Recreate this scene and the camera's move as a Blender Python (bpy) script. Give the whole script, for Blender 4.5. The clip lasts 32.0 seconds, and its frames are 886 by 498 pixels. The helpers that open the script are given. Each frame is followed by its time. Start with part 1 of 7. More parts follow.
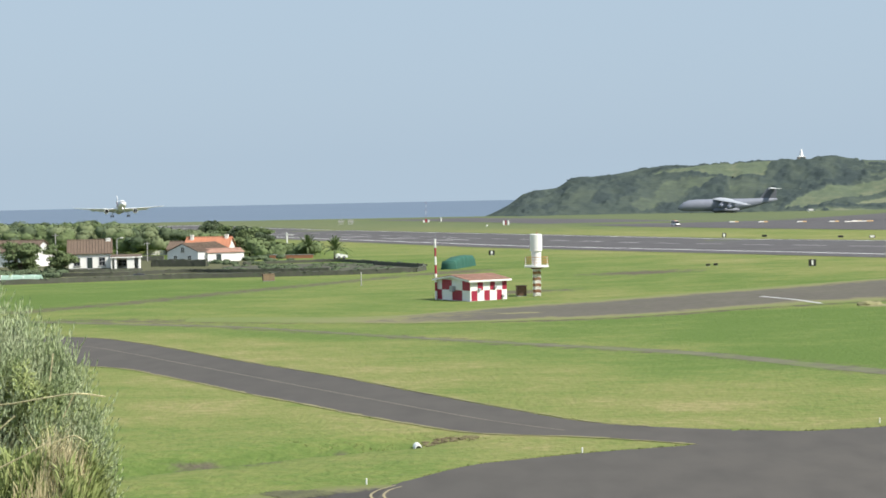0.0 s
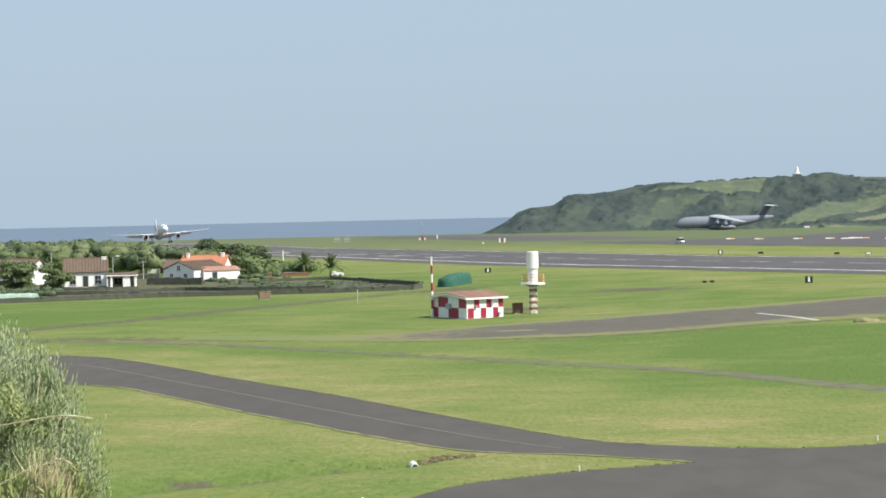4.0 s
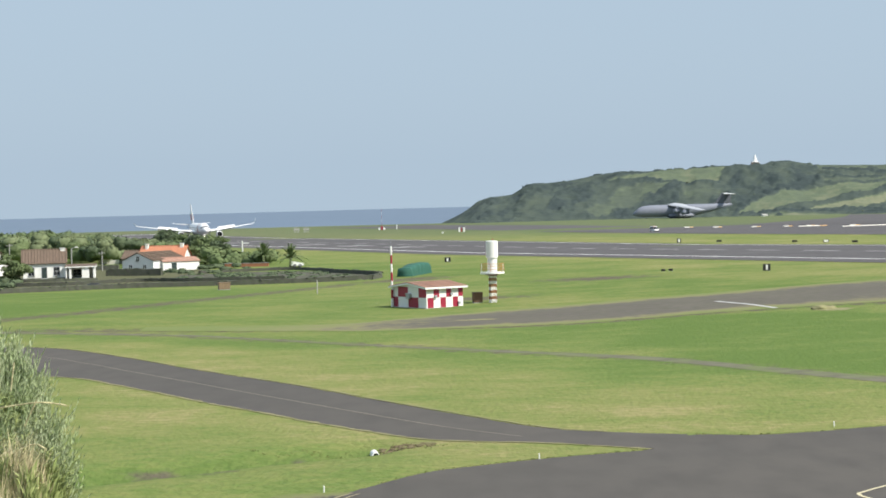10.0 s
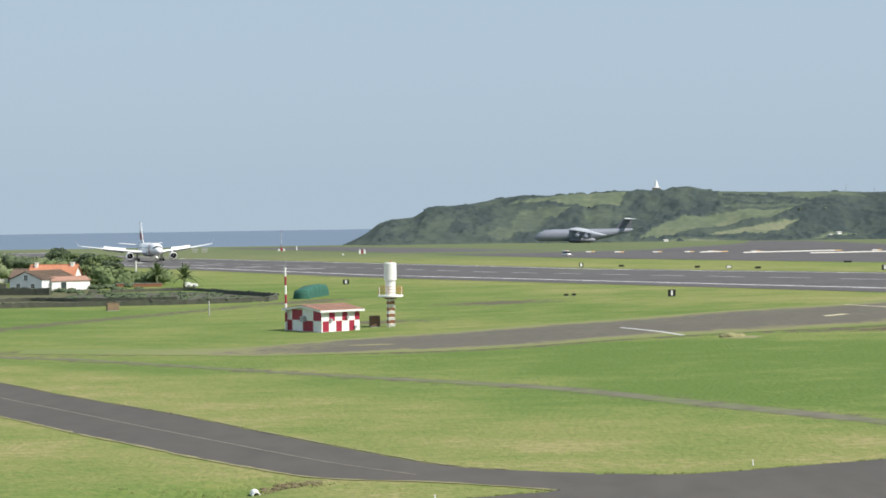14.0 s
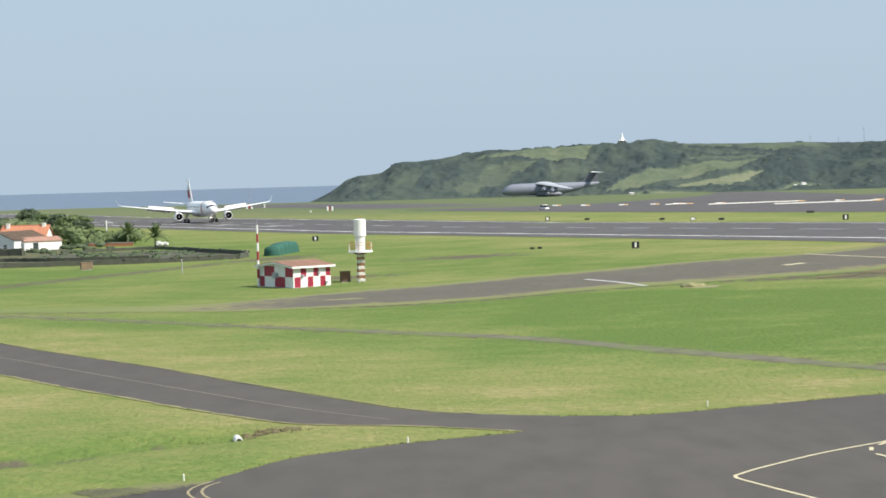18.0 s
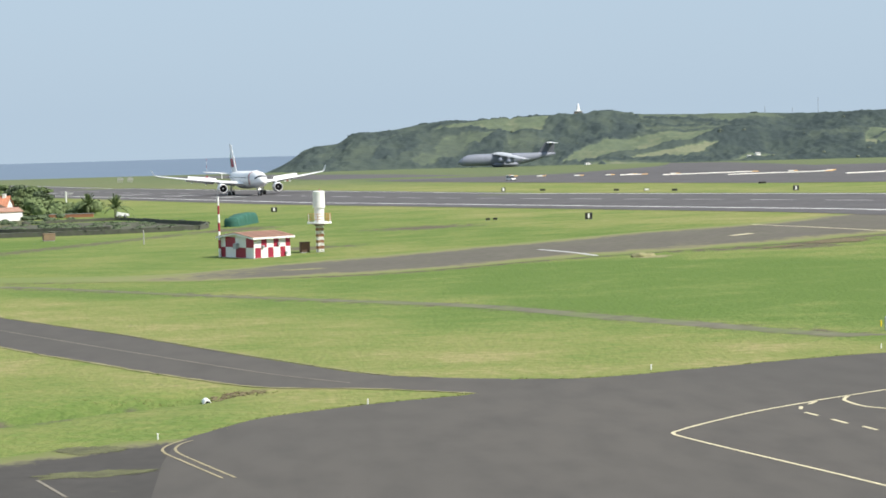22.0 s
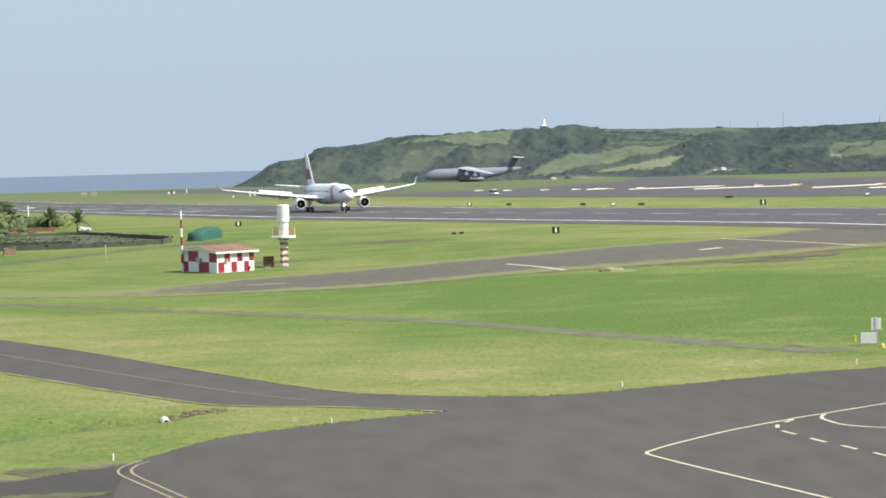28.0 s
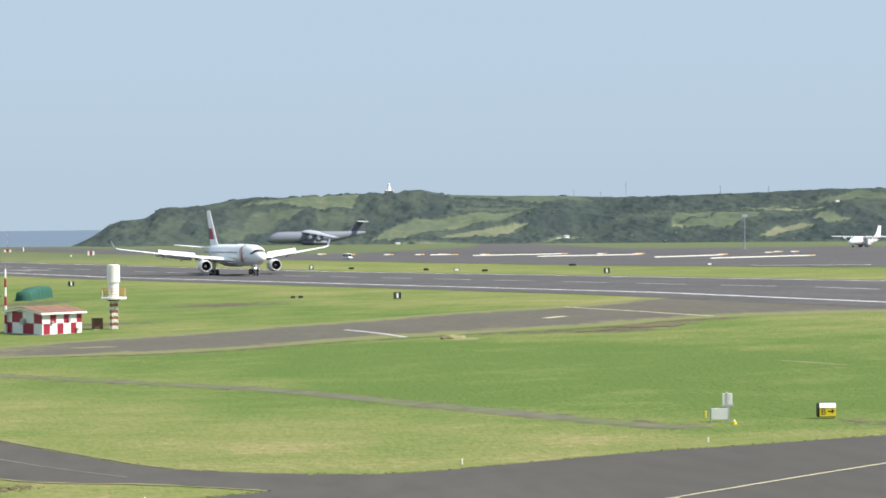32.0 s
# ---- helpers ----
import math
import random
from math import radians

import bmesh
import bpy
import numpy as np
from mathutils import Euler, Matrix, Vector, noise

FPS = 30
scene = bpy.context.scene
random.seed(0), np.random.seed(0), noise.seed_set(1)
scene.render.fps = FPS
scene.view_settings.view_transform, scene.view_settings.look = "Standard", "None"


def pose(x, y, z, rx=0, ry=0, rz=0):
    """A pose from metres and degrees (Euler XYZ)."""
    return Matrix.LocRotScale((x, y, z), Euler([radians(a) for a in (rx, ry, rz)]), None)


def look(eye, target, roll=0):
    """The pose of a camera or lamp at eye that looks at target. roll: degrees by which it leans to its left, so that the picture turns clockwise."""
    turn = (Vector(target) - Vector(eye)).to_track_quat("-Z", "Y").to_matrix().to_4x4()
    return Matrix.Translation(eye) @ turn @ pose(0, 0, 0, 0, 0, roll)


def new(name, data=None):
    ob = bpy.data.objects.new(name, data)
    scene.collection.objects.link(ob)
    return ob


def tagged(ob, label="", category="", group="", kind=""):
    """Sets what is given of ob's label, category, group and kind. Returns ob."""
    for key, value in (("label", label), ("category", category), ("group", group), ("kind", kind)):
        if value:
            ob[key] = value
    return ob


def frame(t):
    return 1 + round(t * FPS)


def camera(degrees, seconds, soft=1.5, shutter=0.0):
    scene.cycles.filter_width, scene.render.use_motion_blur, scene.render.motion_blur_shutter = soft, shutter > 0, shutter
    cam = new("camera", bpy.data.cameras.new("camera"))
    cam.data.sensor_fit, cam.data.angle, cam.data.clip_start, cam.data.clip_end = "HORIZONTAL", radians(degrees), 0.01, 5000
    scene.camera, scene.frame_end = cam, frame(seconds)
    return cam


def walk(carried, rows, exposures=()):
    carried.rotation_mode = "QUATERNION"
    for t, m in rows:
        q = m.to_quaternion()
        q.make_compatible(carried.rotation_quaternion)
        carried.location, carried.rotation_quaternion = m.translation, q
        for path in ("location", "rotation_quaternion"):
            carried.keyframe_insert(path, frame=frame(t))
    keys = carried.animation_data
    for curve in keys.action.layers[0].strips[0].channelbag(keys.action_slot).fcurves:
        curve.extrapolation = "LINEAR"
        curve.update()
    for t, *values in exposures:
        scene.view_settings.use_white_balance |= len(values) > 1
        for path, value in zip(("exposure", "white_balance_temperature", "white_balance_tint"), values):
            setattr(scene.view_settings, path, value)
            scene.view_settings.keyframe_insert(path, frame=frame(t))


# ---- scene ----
SOFT = 1.7
SKY_STRENGTH = 0.08
SKY_HAZE = 0.84
SKY_TINT = (4.95, 6.3, 7.68, 1)
EXPOSURES = [(0.0, 0.34), (11.0, 0.32), (14.0, 0.27), (16.8, 0.3), (19.0, 0.42), (32.0, 0.44)]
cam = camera(2 * math.degrees(math.atan(784 / 3400)), 32.0, soft=SOFT)
walk(cam, [
    (0.0, pose(0.00, 0.00, 13.90, 88.335, 1.174, 1.152)),
    (0.5, pose(0.00, -0.01, 13.90, 88.418, 1.260, 1.145)),
    (1.0, pose(0.00, 0.04, 13.90, 88.498, 1.253, 1.140)),
    (1.5, pose(0.00, -0.04, 13.90, 88.577, 1.217, 1.137)),
    (2.0, pose(0.00, 0.20, 13.89, 88.673, 1.265, 1.116)),
    (2.5, pose(0.00, 0.30, 13.89, 88.751, 1.270, 1.110)),
    (3.0, pose(0.00, 0.36, 13.89, 88.814, 1.266, 1.100)),
    (3.5, pose(0.00, 0.36, 13.89, 88.860, 1.269, 1.077)),
    (5.5, pose(0.00, -0.20, 13.91, 88.715, 1.485, 0.786)),
    (6.0, pose(0.00, -0.31, 13.91, 88.600, 1.604, 0.669)),
    (6.5, pose(0.01, -0.42, 13.92, 88.525, 1.628, 0.548)),
    (7.0, pose(0.00, -0.37, 13.91, 88.503, 1.692, 0.430)),
    (7.5, pose(0.00, -0.41, 13.92, 88.494, 1.732, 0.298)),
    (8.0, pose(0.00, -0.39, 13.91, 88.488, 1.681, 0.173)),
    (8.5, pose(0.00, -0.40, 13.92, 88.487, 1.665, 0.045)),
    (9.0, pose(0.00, -0.37, 13.91, 88.501, 1.649, -0.051)),
    (9.5, pose(0.00, -0.32, 13.91, 88.509, 1.600, -0.129)),
    (10.0, pose(0.00, -0.21, 13.91, 88.517, 1.529, -0.175)),
    (10.5, pose(0.00, 0.01, 13.90, 88.522, 1.494, -0.211)),
    (11.0, pose(0.00, -0.27, 13.91, 88.539, 1.445, -0.212)),
    (11.5, pose(0.00, 1.29, 13.86, 88.646, 1.336, -0.349)),
    (12.0, pose(0.06, 3.24, 13.79, 88.775, 1.222, -0.523)),
    (12.5, pose(0.16, 5.23, 13.72, 88.929, 1.261, -0.700)),
    (13.0, pose(0.28, 7.26, 13.65, 89.041, 1.123, -1.127)),
    (13.5, pose(0.45, 8.44, 13.62, 89.103, 0.957, -1.954)),
    (14.0, pose(0.62, 8.71, 13.60, 89.134, 0.851, -3.101)),
    (14.5, pose(0.68, 8.50, 13.61, 89.131, 0.782, -3.590)),
    (16.5, pose(0.48, 7.89, 13.64, 88.738, 1.307, -3.621)),
    (17.0, pose(0.46, 7.71, 13.62, 88.513, 1.427, -3.617)),
    (17.5, pose(0.34, 5.38, 13.67, 88.123, 1.503, -3.828)),
    (18.0, pose(0.21, 3.14, 13.74, 87.782, 1.596, -4.091)),
    (18.5, pose(-0.15, -2.03, 14.02, 87.298, 1.609, -4.685)),
    (19.0, pose(-0.21, -2.89, 14.08, 87.168, 1.636, -4.817)),
    (19.5, pose(-0.21, -2.84, 14.08, 87.115, 1.653, -4.883)),
    (20.0, pose(-0.22, -2.87, 14.09, 87.064, 1.623, -4.963)),
    (20.5, pose(-0.22, -2.78, 14.08, 87.016, 1.678, -5.074)),
    (21.0, pose(-0.23, -2.83, 14.09, 86.966, 1.642, -5.177)),
    (21.5, pose(-0.23, -2.77, 14.09, 86.917, 1.632, -5.285)),
    (22.0, pose(-0.24, -2.80, 14.10, 86.856, 1.607, -5.375)),
    (22.5, pose(-0.25, -2.87, 14.10, 86.824, 1.620, -5.439)),
    (23.0, pose(-0.24, -2.80, 14.10, 86.814, 1.604, -5.466)),
    (23.5, pose(-0.22, -2.56, 14.08, 86.885, 1.612, -5.527)),
    (24.0, pose(-0.19, -2.11, 14.04, 86.956, 1.621, -5.629)),
    (24.5, pose(-0.16, -1.79, 14.02, 87.040, 1.613, -5.715)),
    (25.0, pose(-0.14, -1.48, 14.00, 87.111, 1.565, -5.811)),
    (25.5, pose(-0.11, -1.14, 13.97, 87.171, 1.550, -5.907)),
    (27.5, pose(0.00, -0.02, 13.90, 87.267, 1.506, -6.299)),
    (28.0, pose(0.02, 0.19, 13.89, 87.269, 1.568, -6.395)),
    (28.5, pose(0.04, 0.41, 13.88, 87.260, 1.696, -6.493)),
    (29.0, pose(0.06, 0.53, 13.87, 87.213, 1.936, -6.587)),
    (29.5, pose(0.23, 1.99, 13.78, 87.221, 1.983, -7.278)),
    (30.0, pose(0.50, 3.74, 13.68, 87.379, 1.684, -8.192)),
    (30.5, pose(0.86, 5.55, 13.62, 87.761, 1.219, -9.106)),
    (31.0, pose(1.15, 6.68, 13.62, 88.258, 0.771, -9.918)),
    (31.5, pose(1.32, 7.11, 13.66, 88.699, 0.530, -10.602)),
    (32.0, pose(1.61, 7.58, 13.63, 89.113, 0.471, -11.013)),
], exposures=EXPOSURES)

# ---- light ----
world = bpy.data.worlds.new("sky")
scene.world = world
world.use_nodes = True
wn = world.node_tree.nodes
wl = world.node_tree.links
wn.clear()
sky = wn.new("ShaderNodeTexSky")
sky.sky_type = "NISHITA"
sky.sun_disc = False
SUN_EL, SUN_AZ = 46.0, 117.0      # degrees; azimuth clockwise from +y
sky.sun_elevation = radians(SUN_EL)
sky.sun_rotation = radians(SUN_AZ)
sky.air_density, sky.dust_density, sky.ozone_density = 1.0, 3.0, 1.5
geo_n = wn.new("ShaderNodeTexCoord")
up = wn.new("ShaderNodeVectorMath")
up.operation = "MAXIMUM"
up.inputs[1].default_value = (-2, -2, 0.02)
wl.new(geo_n.outputs["Generated"], up.inputs[0])
wl.new(up.outputs[0], sky.inputs[0])
haze = wn.new("ShaderNodeMix")
haze.data_type = "RGBA"
haze.inputs[0].default_value = SKY_HAZE
haze.inputs[7].default_value = SKY_TINT
wl.new(sky.outputs[0], haze.inputs[6])
bg = wn.new("ShaderNodeBackground")
bg.inputs[1].default_value = SKY_STRENGTH
wout = wn.new("ShaderNodeOutputWorld")
wl.new(haze.outputs[2], bg.inputs[0])
wl.new(bg.outputs[0], wout.inputs[0])

sun = new("sun", bpy.data.lights.new("sun", "SUN"))
sun.data.energy = 5.0
sun.data.angle = radians(1.0)
sun.data.color = (1.0, 0.94, 0.85)
sd = Vector((math.sin(radians(SUN_AZ)) * math.cos(radians(SUN_EL)), math.cos(radians(SUN_AZ)) * math.cos(radians(SUN_EL)), math.sin(radians(SUN_EL))))
sun.matrix_world = look(sd * 200, (0, 0, 0))


# ---- materials ----
def material(name, colour, rough=0.7, metal=0.0, second=None, scale=1.0, amount=0.5, third=None, scale2=8.0,
             bump=0.0, bump_scale=20.0, stretch=(1, 1, 1), island=0.0, emit=None, random_ob=0.0, spec=0.5):
    """A surface with variation at two scales, in metres."""
    m = bpy.data.materials.new(name)
    m.use_nodes = True
    n, l = m.node_tree.nodes, m.node_tree.links
    b = n["Principled BSDF"]
    b.inputs["Roughness"].default_value = rough
    b.inputs["Metallic"].default_value = metal
    b.inputs["Specular IOR Level"].default_value = spec
    tc = n.new("ShaderNodeTexCoord")
    mp = n.new("ShaderNodeMapping")
    mp.inputs["Scale"].default_value = stretch
    l.new(tc.outputs["Object"], mp.inputs[0])
    rgb = n.new("ShaderNodeRGB")
    rgb.outputs[0].default_value = (*colour, 1)
    out = rgb.outputs[0]

    def mix(a, fac, col, strength):
        r = n.new("ShaderNodeMath")
        r.operation = "MULTIPLY"
        r.inputs[1].default_value = strength
        l.new(fac, r.inputs[0])
        x = n.new("ShaderNodeMix")
        x.data_type = "RGBA"
        l.new(r.outputs[0], x.inputs[0])
        l.new(a, x.inputs[6])
        x.inputs[7].default_value = (*col, 1)
        return x.outputs[2]

    def ramp(sc, lo, hi, detail=5):
        t = n.new("ShaderNodeTexNoise")
        t.inputs["Scale"].default_value = sc
        t.inputs["Detail"].default_value = detail
        l.new(mp.outputs[0], t.inputs[0])
        mr = n.new("ShaderNodeMapRange")
        mr.inputs[1].default_value, mr.inputs[2].default_value = lo, hi
        l.new(t.outputs[0], mr.inputs[0])
        return mr.outputs[0]

    if second:
        out = mix(out, ramp(scale, 0.35, 0.68), second, amount)
    if third:
        out = mix(out, ramp(scale2, 0.4, 0.7), third, amount)
    if island or random_ob:
        g = n.new("ShaderNodeNewGeometry") if island else n.new("ShaderNodeObjectInfo")
        mr = n.new("ShaderNodeMapRange")
        k = island or random_ob
        mr.inputs[3].default_value, mr.inputs[4].default_value = 1 - k, 1 + k
        l.new(g.outputs["Random Per Island"] if island else g.outputs["Random"], mr.inputs[0])
        h = n.new("ShaderNodeHueSaturation")
        l.new(mr.outputs[0], h.inputs["Value"])
        l.new(out, h.inputs["Color"])
        out = h.outputs[0]
    l.new(out, b.inputs["Base Color"])
    if bump:
        t = n.new("ShaderNodeTexNoise")
        t.inputs["Scale"].default_value = bump_scale
        t.inputs["Detail"].default_value = 6
        l.new(mp.outputs[0], t.inputs[0])
        bn = n.new("ShaderNodeBump")
        bn.inputs["Strength"].default_value = min(1.0, bump)
        bn.inputs["Distance"].default_value = 0.02 if bump_scale > 5 else 0.3
        l.new(t.outputs[0], bn.inputs["Height"])
        l.new(bn.outputs[0], b.inputs["Normal"])
    if emit:
        b.inputs["Emission Color"].default_value = (*emit[0], 1)
        b.inputs["Emission Strength"].default_value = emit[1]
    return m


def grown_over(m, green, straw):
    """Grass creeping over a surface where its edge value is high, in ragged patches."""
    n, l = m.node_tree.nodes, m.node_tree.links
    bs = n["Principled BSDF"]
    src = bs.inputs["Base Color"].links[0].from_socket
    tc, at = n.new("ShaderNodeTexCoord"), n.new("ShaderNodeAttribute")
    at.attribute_name = "edge"
    total = at.outputs["Fac"]
    for sc, amt in ((0.12, 1.0), (0.6, 0.8), (2.5, 0.5)):
        t = n.new("ShaderNodeTexNoise")
        t.inputs["Scale"].default_value, t.inputs["Detail"].default_value = sc, 5
        l.new(tc.outputs["Object"], t.inputs[0])
        k = n.new("ShaderNodeMath")
        k.operation = "MULTIPLY_ADD"
        k.inputs[1].default_value, k.inputs[2].default_value = amt, -0.5 * amt
        l.new(t.outputs[0], k.inputs[0])
        ad = n.new("ShaderNodeMath")
        ad.operation = "ADD"
        l.new(total, ad.inputs[0])
        l.new(k.outputs[0], ad.inputs[1])
        total = ad.outputs[0]
    turf = n.new("ShaderNodeMix")
    turf.data_type = "RGBA"
    turf.inputs[6].default_value, turf.inputs[7].default_value = (*straw, 1), (*green, 1)
    for node, lo, hi in ((turf, 0.5, 0.95), (None, 0.25, 0.62)):
        mr = n.new("ShaderNodeMapRange")
        mr.inputs[1].default_value, mr.inputs[2].default_value = lo, hi
        l.new(total, mr.inputs[0])
        if node:
            l.new(mr.outputs[0], node.inputs[0])
        else:
            x = n.new("ShaderNodeMix")
            x.data_type = "RGBA"
            l.new(mr.outputs[0], x.inputs[0])
            l.new(src, x.inputs[6])
            l.new(turf.outputs[2], x.inputs[7])
            l.new(x.outputs[2], bs.inputs["Base Color"])


M_asphalt = material("asphalt", (0.076, 0.07, 0.064), 0.9, second=(0.107, 0.096, 0.084), scale=0.03, third=(0.064, 0.059, 0.054), scale2=0.5, amount=0.65, bump=0.08, bump_scale=60, stretch=(1, 0.4, 1), spec=0.25)
M_runway = material("runway_asphalt", (0.088, 0.082, 0.084), 0.9, second=(0.125, 0.118, 0.118), scale=0.05, third=(0.05, 0.048, 0.05), scale2=0.6, amount=0.6, spec=0.25)
M_old = material("old_asphalt", (0.112, 0.1, 0.086), 0.95, second=(0.13, 0.12, 0.095), scale=0.11, third=(0.085, 0.085, 0.06), scale2=0.9, amount=0.7, spec=0.2)
grown_over(M_old, (0.148, 0.182, 0.06), (0.2, 0.19, 0.095))
M_track = material("gravel_track", (0.15, 0.143, 0.105), 0.95, second=(0.13, 0.162, 0.06), scale=0.14, third=(0.105, 0.098, 0.075), scale2=0.5, amount=0.85, spec=0.2)
M_dirt = material("bare_soil", (0.118, 0.086, 0.055), 0.95, second=(0.105, 0.108, 0.045), scale=0.5, third=(0.2, 0.17, 0.1), scale2=3, amount=0.7, bump=0.5, bump_scale=8, spec=0.2)
M_white = material("white_paint", (0.8, 0.8, 0.78), 0.6, second=(0.7, 0.7, 0.68), scale=0.7, amount=0.5)
M_roadwhite = material("worn_white_road_paint", (0.5, 0.5, 0.49), 0.8, second=(0.25, 0.25, 0.25), scale=0.5, third=(0.3, 0.3, 0.3), scale2=4, amount=0.5, spec=0.2)
M_roadyellow = material("worn_yellow_road_paint", (0.6, 0.54, 0.36), 0.8, second=(0.46, 0.41, 0.28), scale=0.6, third=(0.3, 0.27, 0.2), scale2=5, amount=0.45, spec=0.2)
M_plane = material("white_aircraft_paint", (0.82, 0.82, 0.82), 0.35, second=(0.74, 0.74, 0.75), scale=0.3, amount=0.4)
M_planegrey = material("grey_aircraft_panels", (0.5, 0.51, 0.53), 0.4, second=(0.42, 0.43, 0.45), scale=0.5, amount=0.5)
M_intake = material("intake_shade", (0.05, 0.052, 0.06), 0.5, second=(0.07, 0.072, 0.08), scale=1.5)
M_metal = material("bare_metal", (0.5, 0.5, 0.52), 0.35, 0.9, second=(0.4, 0.4, 0.42), scale=2)
M_dark = material("dark_rubber", (0.02, 0.02, 0.022), 0.8, second=(0.035, 0.035, 0.035), scale=3)
M_glass = material("dark_glazing", (0.015, 0.018, 0.022), 0.08, second=(0.03, 0.035, 0.04), scale=2)
M_red = material("red_paint", (0.32, 0.015, 0.045), 0.5, second=(0.26, 0.02, 0.04), scale=0.8)
M_green = material("green_paint", (0.03, 0.2, 0.09), 0.5, second=(0.03, 0.15, 0.08), scale=0.8)
M_orange = material("faded_orange_paint", (0.55, 0.12, 0.03), 0.6, second=(0.42, 0.12, 0.05), scale=1.5)
M_tile = material("terracotta_tiles", (0.40, 0.165, 0.09), 0.85, second=(0.33, 0.14, 0.08), scale=0.5, third=(0.45, 0.2, 0.12), scale2=5, amount=0.6, random_ob=0.15)
M_tile_old = material("weathered_brown_tiles", (0.118, 0.086, 0.062), 0.9, second=(0.09, 0.065, 0.05), scale=0.5, third=(0.17, 0.12, 0.09), scale2=4, amount=0.7, random_ob=0.15)
M_plaster = material("white_plaster", (0.86, 0.86, 0.83), 0.85, second=(0.76, 0.76, 0.73), scale=0.35, third=(0.74, 0.73, 0.69), scale2=3, amount=0.4, bump=0.2, bump_scale=30)
# white plaster turned grey: the gable's shade is put into the colour
M_plaster_shaded = material("shade_greyed_plaster", (0.72, 0.74, 0.74), 0.85, second=(0.6, 0.62, 0.62), scale=0.4, amount=0.5)
M_stone = material("dark_basalt_wall", (0.066, 0.066, 0.056), 0.95, second=(0.1, 0.098, 0.08), scale=0.7, third=(0.075, 0.1, 0.05), scale2=3, amount=0.8, random_ob=0.25)
# military grey lightened and blued, distance haze included in the colour
M_c5 = material("hazed_grey_military_paint", (0.19, 0.21, 0.262), 0.65, second=(0.165, 0.182, 0.23), scale=0.15, third=(0.225, 0.243, 0.29), scale2=0.8, amount=0.5)
# same grey darkened for the fin, painting in haze that merges it with the hill
M_c5fin = material("haze_toned_fin_grey", (0.1, 0.11, 0.135), 0.7, second=(0.085, 0.095, 0.115), scale=0.2, amount=0.5)
# wing grey lightened to paint in the sunlight on it
M_c5wing = material("sunlit_wing_grey", (0.4, 0.42, 0.46), 0.6, second=(0.34, 0.36, 0.4), scale=0.3, amount=0.5)
M_wood = material("weathered_wood", (0.24, 0.165, 0.1), 0.9, second=(0.17, 0.12, 0.08), scale=2, third=(0.3, 0.22, 0.14), scale2=14, stretch=(1, 1, 0.15), amount=0.6)
M_rust = material("rusty_brown_steel", (0.13, 0.075, 0.05), 0.85, second=(0.08, 0.05, 0.04), scale=1.2, third=(0.2, 0.11, 0.06), scale2=6, amount=0.6)
M_net = material("green_netting", (0.018, 0.092, 0.066), 0.85, second=(0.026, 0.075, 0.055), scale=0.8, third=(0.022, 0.125, 0.09), scale2=6, amount=0.6)
M_yellow = material("yellow_sign_face", (0.8, 0.6, 0.02), 0.45, second=(0.7, 0.52, 0.03), scale=2)
M_black = material("black_sign_face", (0.012, 0.012, 0.013), 0.5, second=(0.025, 0.025, 0.025), scale=2)
M_concrete = material("grey_concrete", (0.38, 0.38, 0.36), 0.9, second=(0.28, 0.28, 0.26), scale=0.8, third=(0.45, 0.44, 0.42), scale2=6, amount=0.5, bump=0.2)
M_galv = material("galvanised_steel", (0.42, 0.44, 0.47), 0.5, 0.5, second=(0.33, 0.35, 0.38), scale=2)
M_leaf = material("tree_leaves", (0.124, 0.168, 0.072), 0.75, second=(0.152, 0.188, 0.09), scale=0.06, third=(0.098, 0.136, 0.06), scale2=0.5, amount=0.7, island=0.14, spec=0.15)
M_leaf_dark = material("dark_leaves", (0.088, 0.118, 0.066), 0.8, second=(0.106, 0.136, 0.076), scale=0.03, third=(0.07, 0.098, 0.056), scale2=0.6, amount=0.6, island=0.16, spec=0.15)
M_leaf_pale = material("pale_leaves", (0.16, 0.192, 0.1), 0.75, second=(0.14, 0.172, 0.09), scale=0.2, third=(0.12, 0.152, 0.075), scale2=0.8, amount=0.6, island=0.16, spec=0.15)
# scrub colour shifted to blue, with the haze of distance mixed in
M_scrub = material("hazed_headland_scrub", (0.048, 0.065, 0.06), 0.9, second=(0.058, 0.075, 0.066), scale=0.015, third=(0.042, 0.057, 0.055), scale2=0.12, amount=0.75, island=0.08, spec=0.05)
M_scrub_pale = material("pale_headland_bushes", (0.125, 0.145, 0.105), 0.9, second=(0.15, 0.165, 0.13), scale=0.05, third=(0.1, 0.122, 0.086), scale2=0.3, amount=0.7, island=0.15, spec=0.05)
M_bark = material("bark", (0.1, 0.075, 0.055), 0.95, second=(0.06, 0.045, 0.035), scale=4, amount=0.6)
M_line = material("white_line_paint", (0.72, 0.72, 0.7), 0.7, second=(0.55, 0.55, 0.53), scale=0.2, amount=0.5, spec=0.2)
M_fadedline = material("faded_centre_line", (0.25, 0.225, 0.18), 0.85, second=(0.17, 0.155, 0.13), scale=0.4, third=(0.12, 0.11, 0.1), scale2=3, amount=0.6, spec=0.2)
M_straw_ground = material("straw_coloured_grass", (0.22, 0.213, 0.118), 0.95, second=(0.19, 0.2, 0.08), scale=0.4, third=(0.3, 0.26, 0.16), scale2=3, amount=0.7, spec=0.1)
M_tuft = material("grass_tufts", (0.19, 0.22, 0.08), 0.9, second=(0.26, 0.245, 0.12), scale=0.2, third=(0.14, 0.18, 0.055), scale2=2, amount=0.7, island=0.25, spec=0.1)
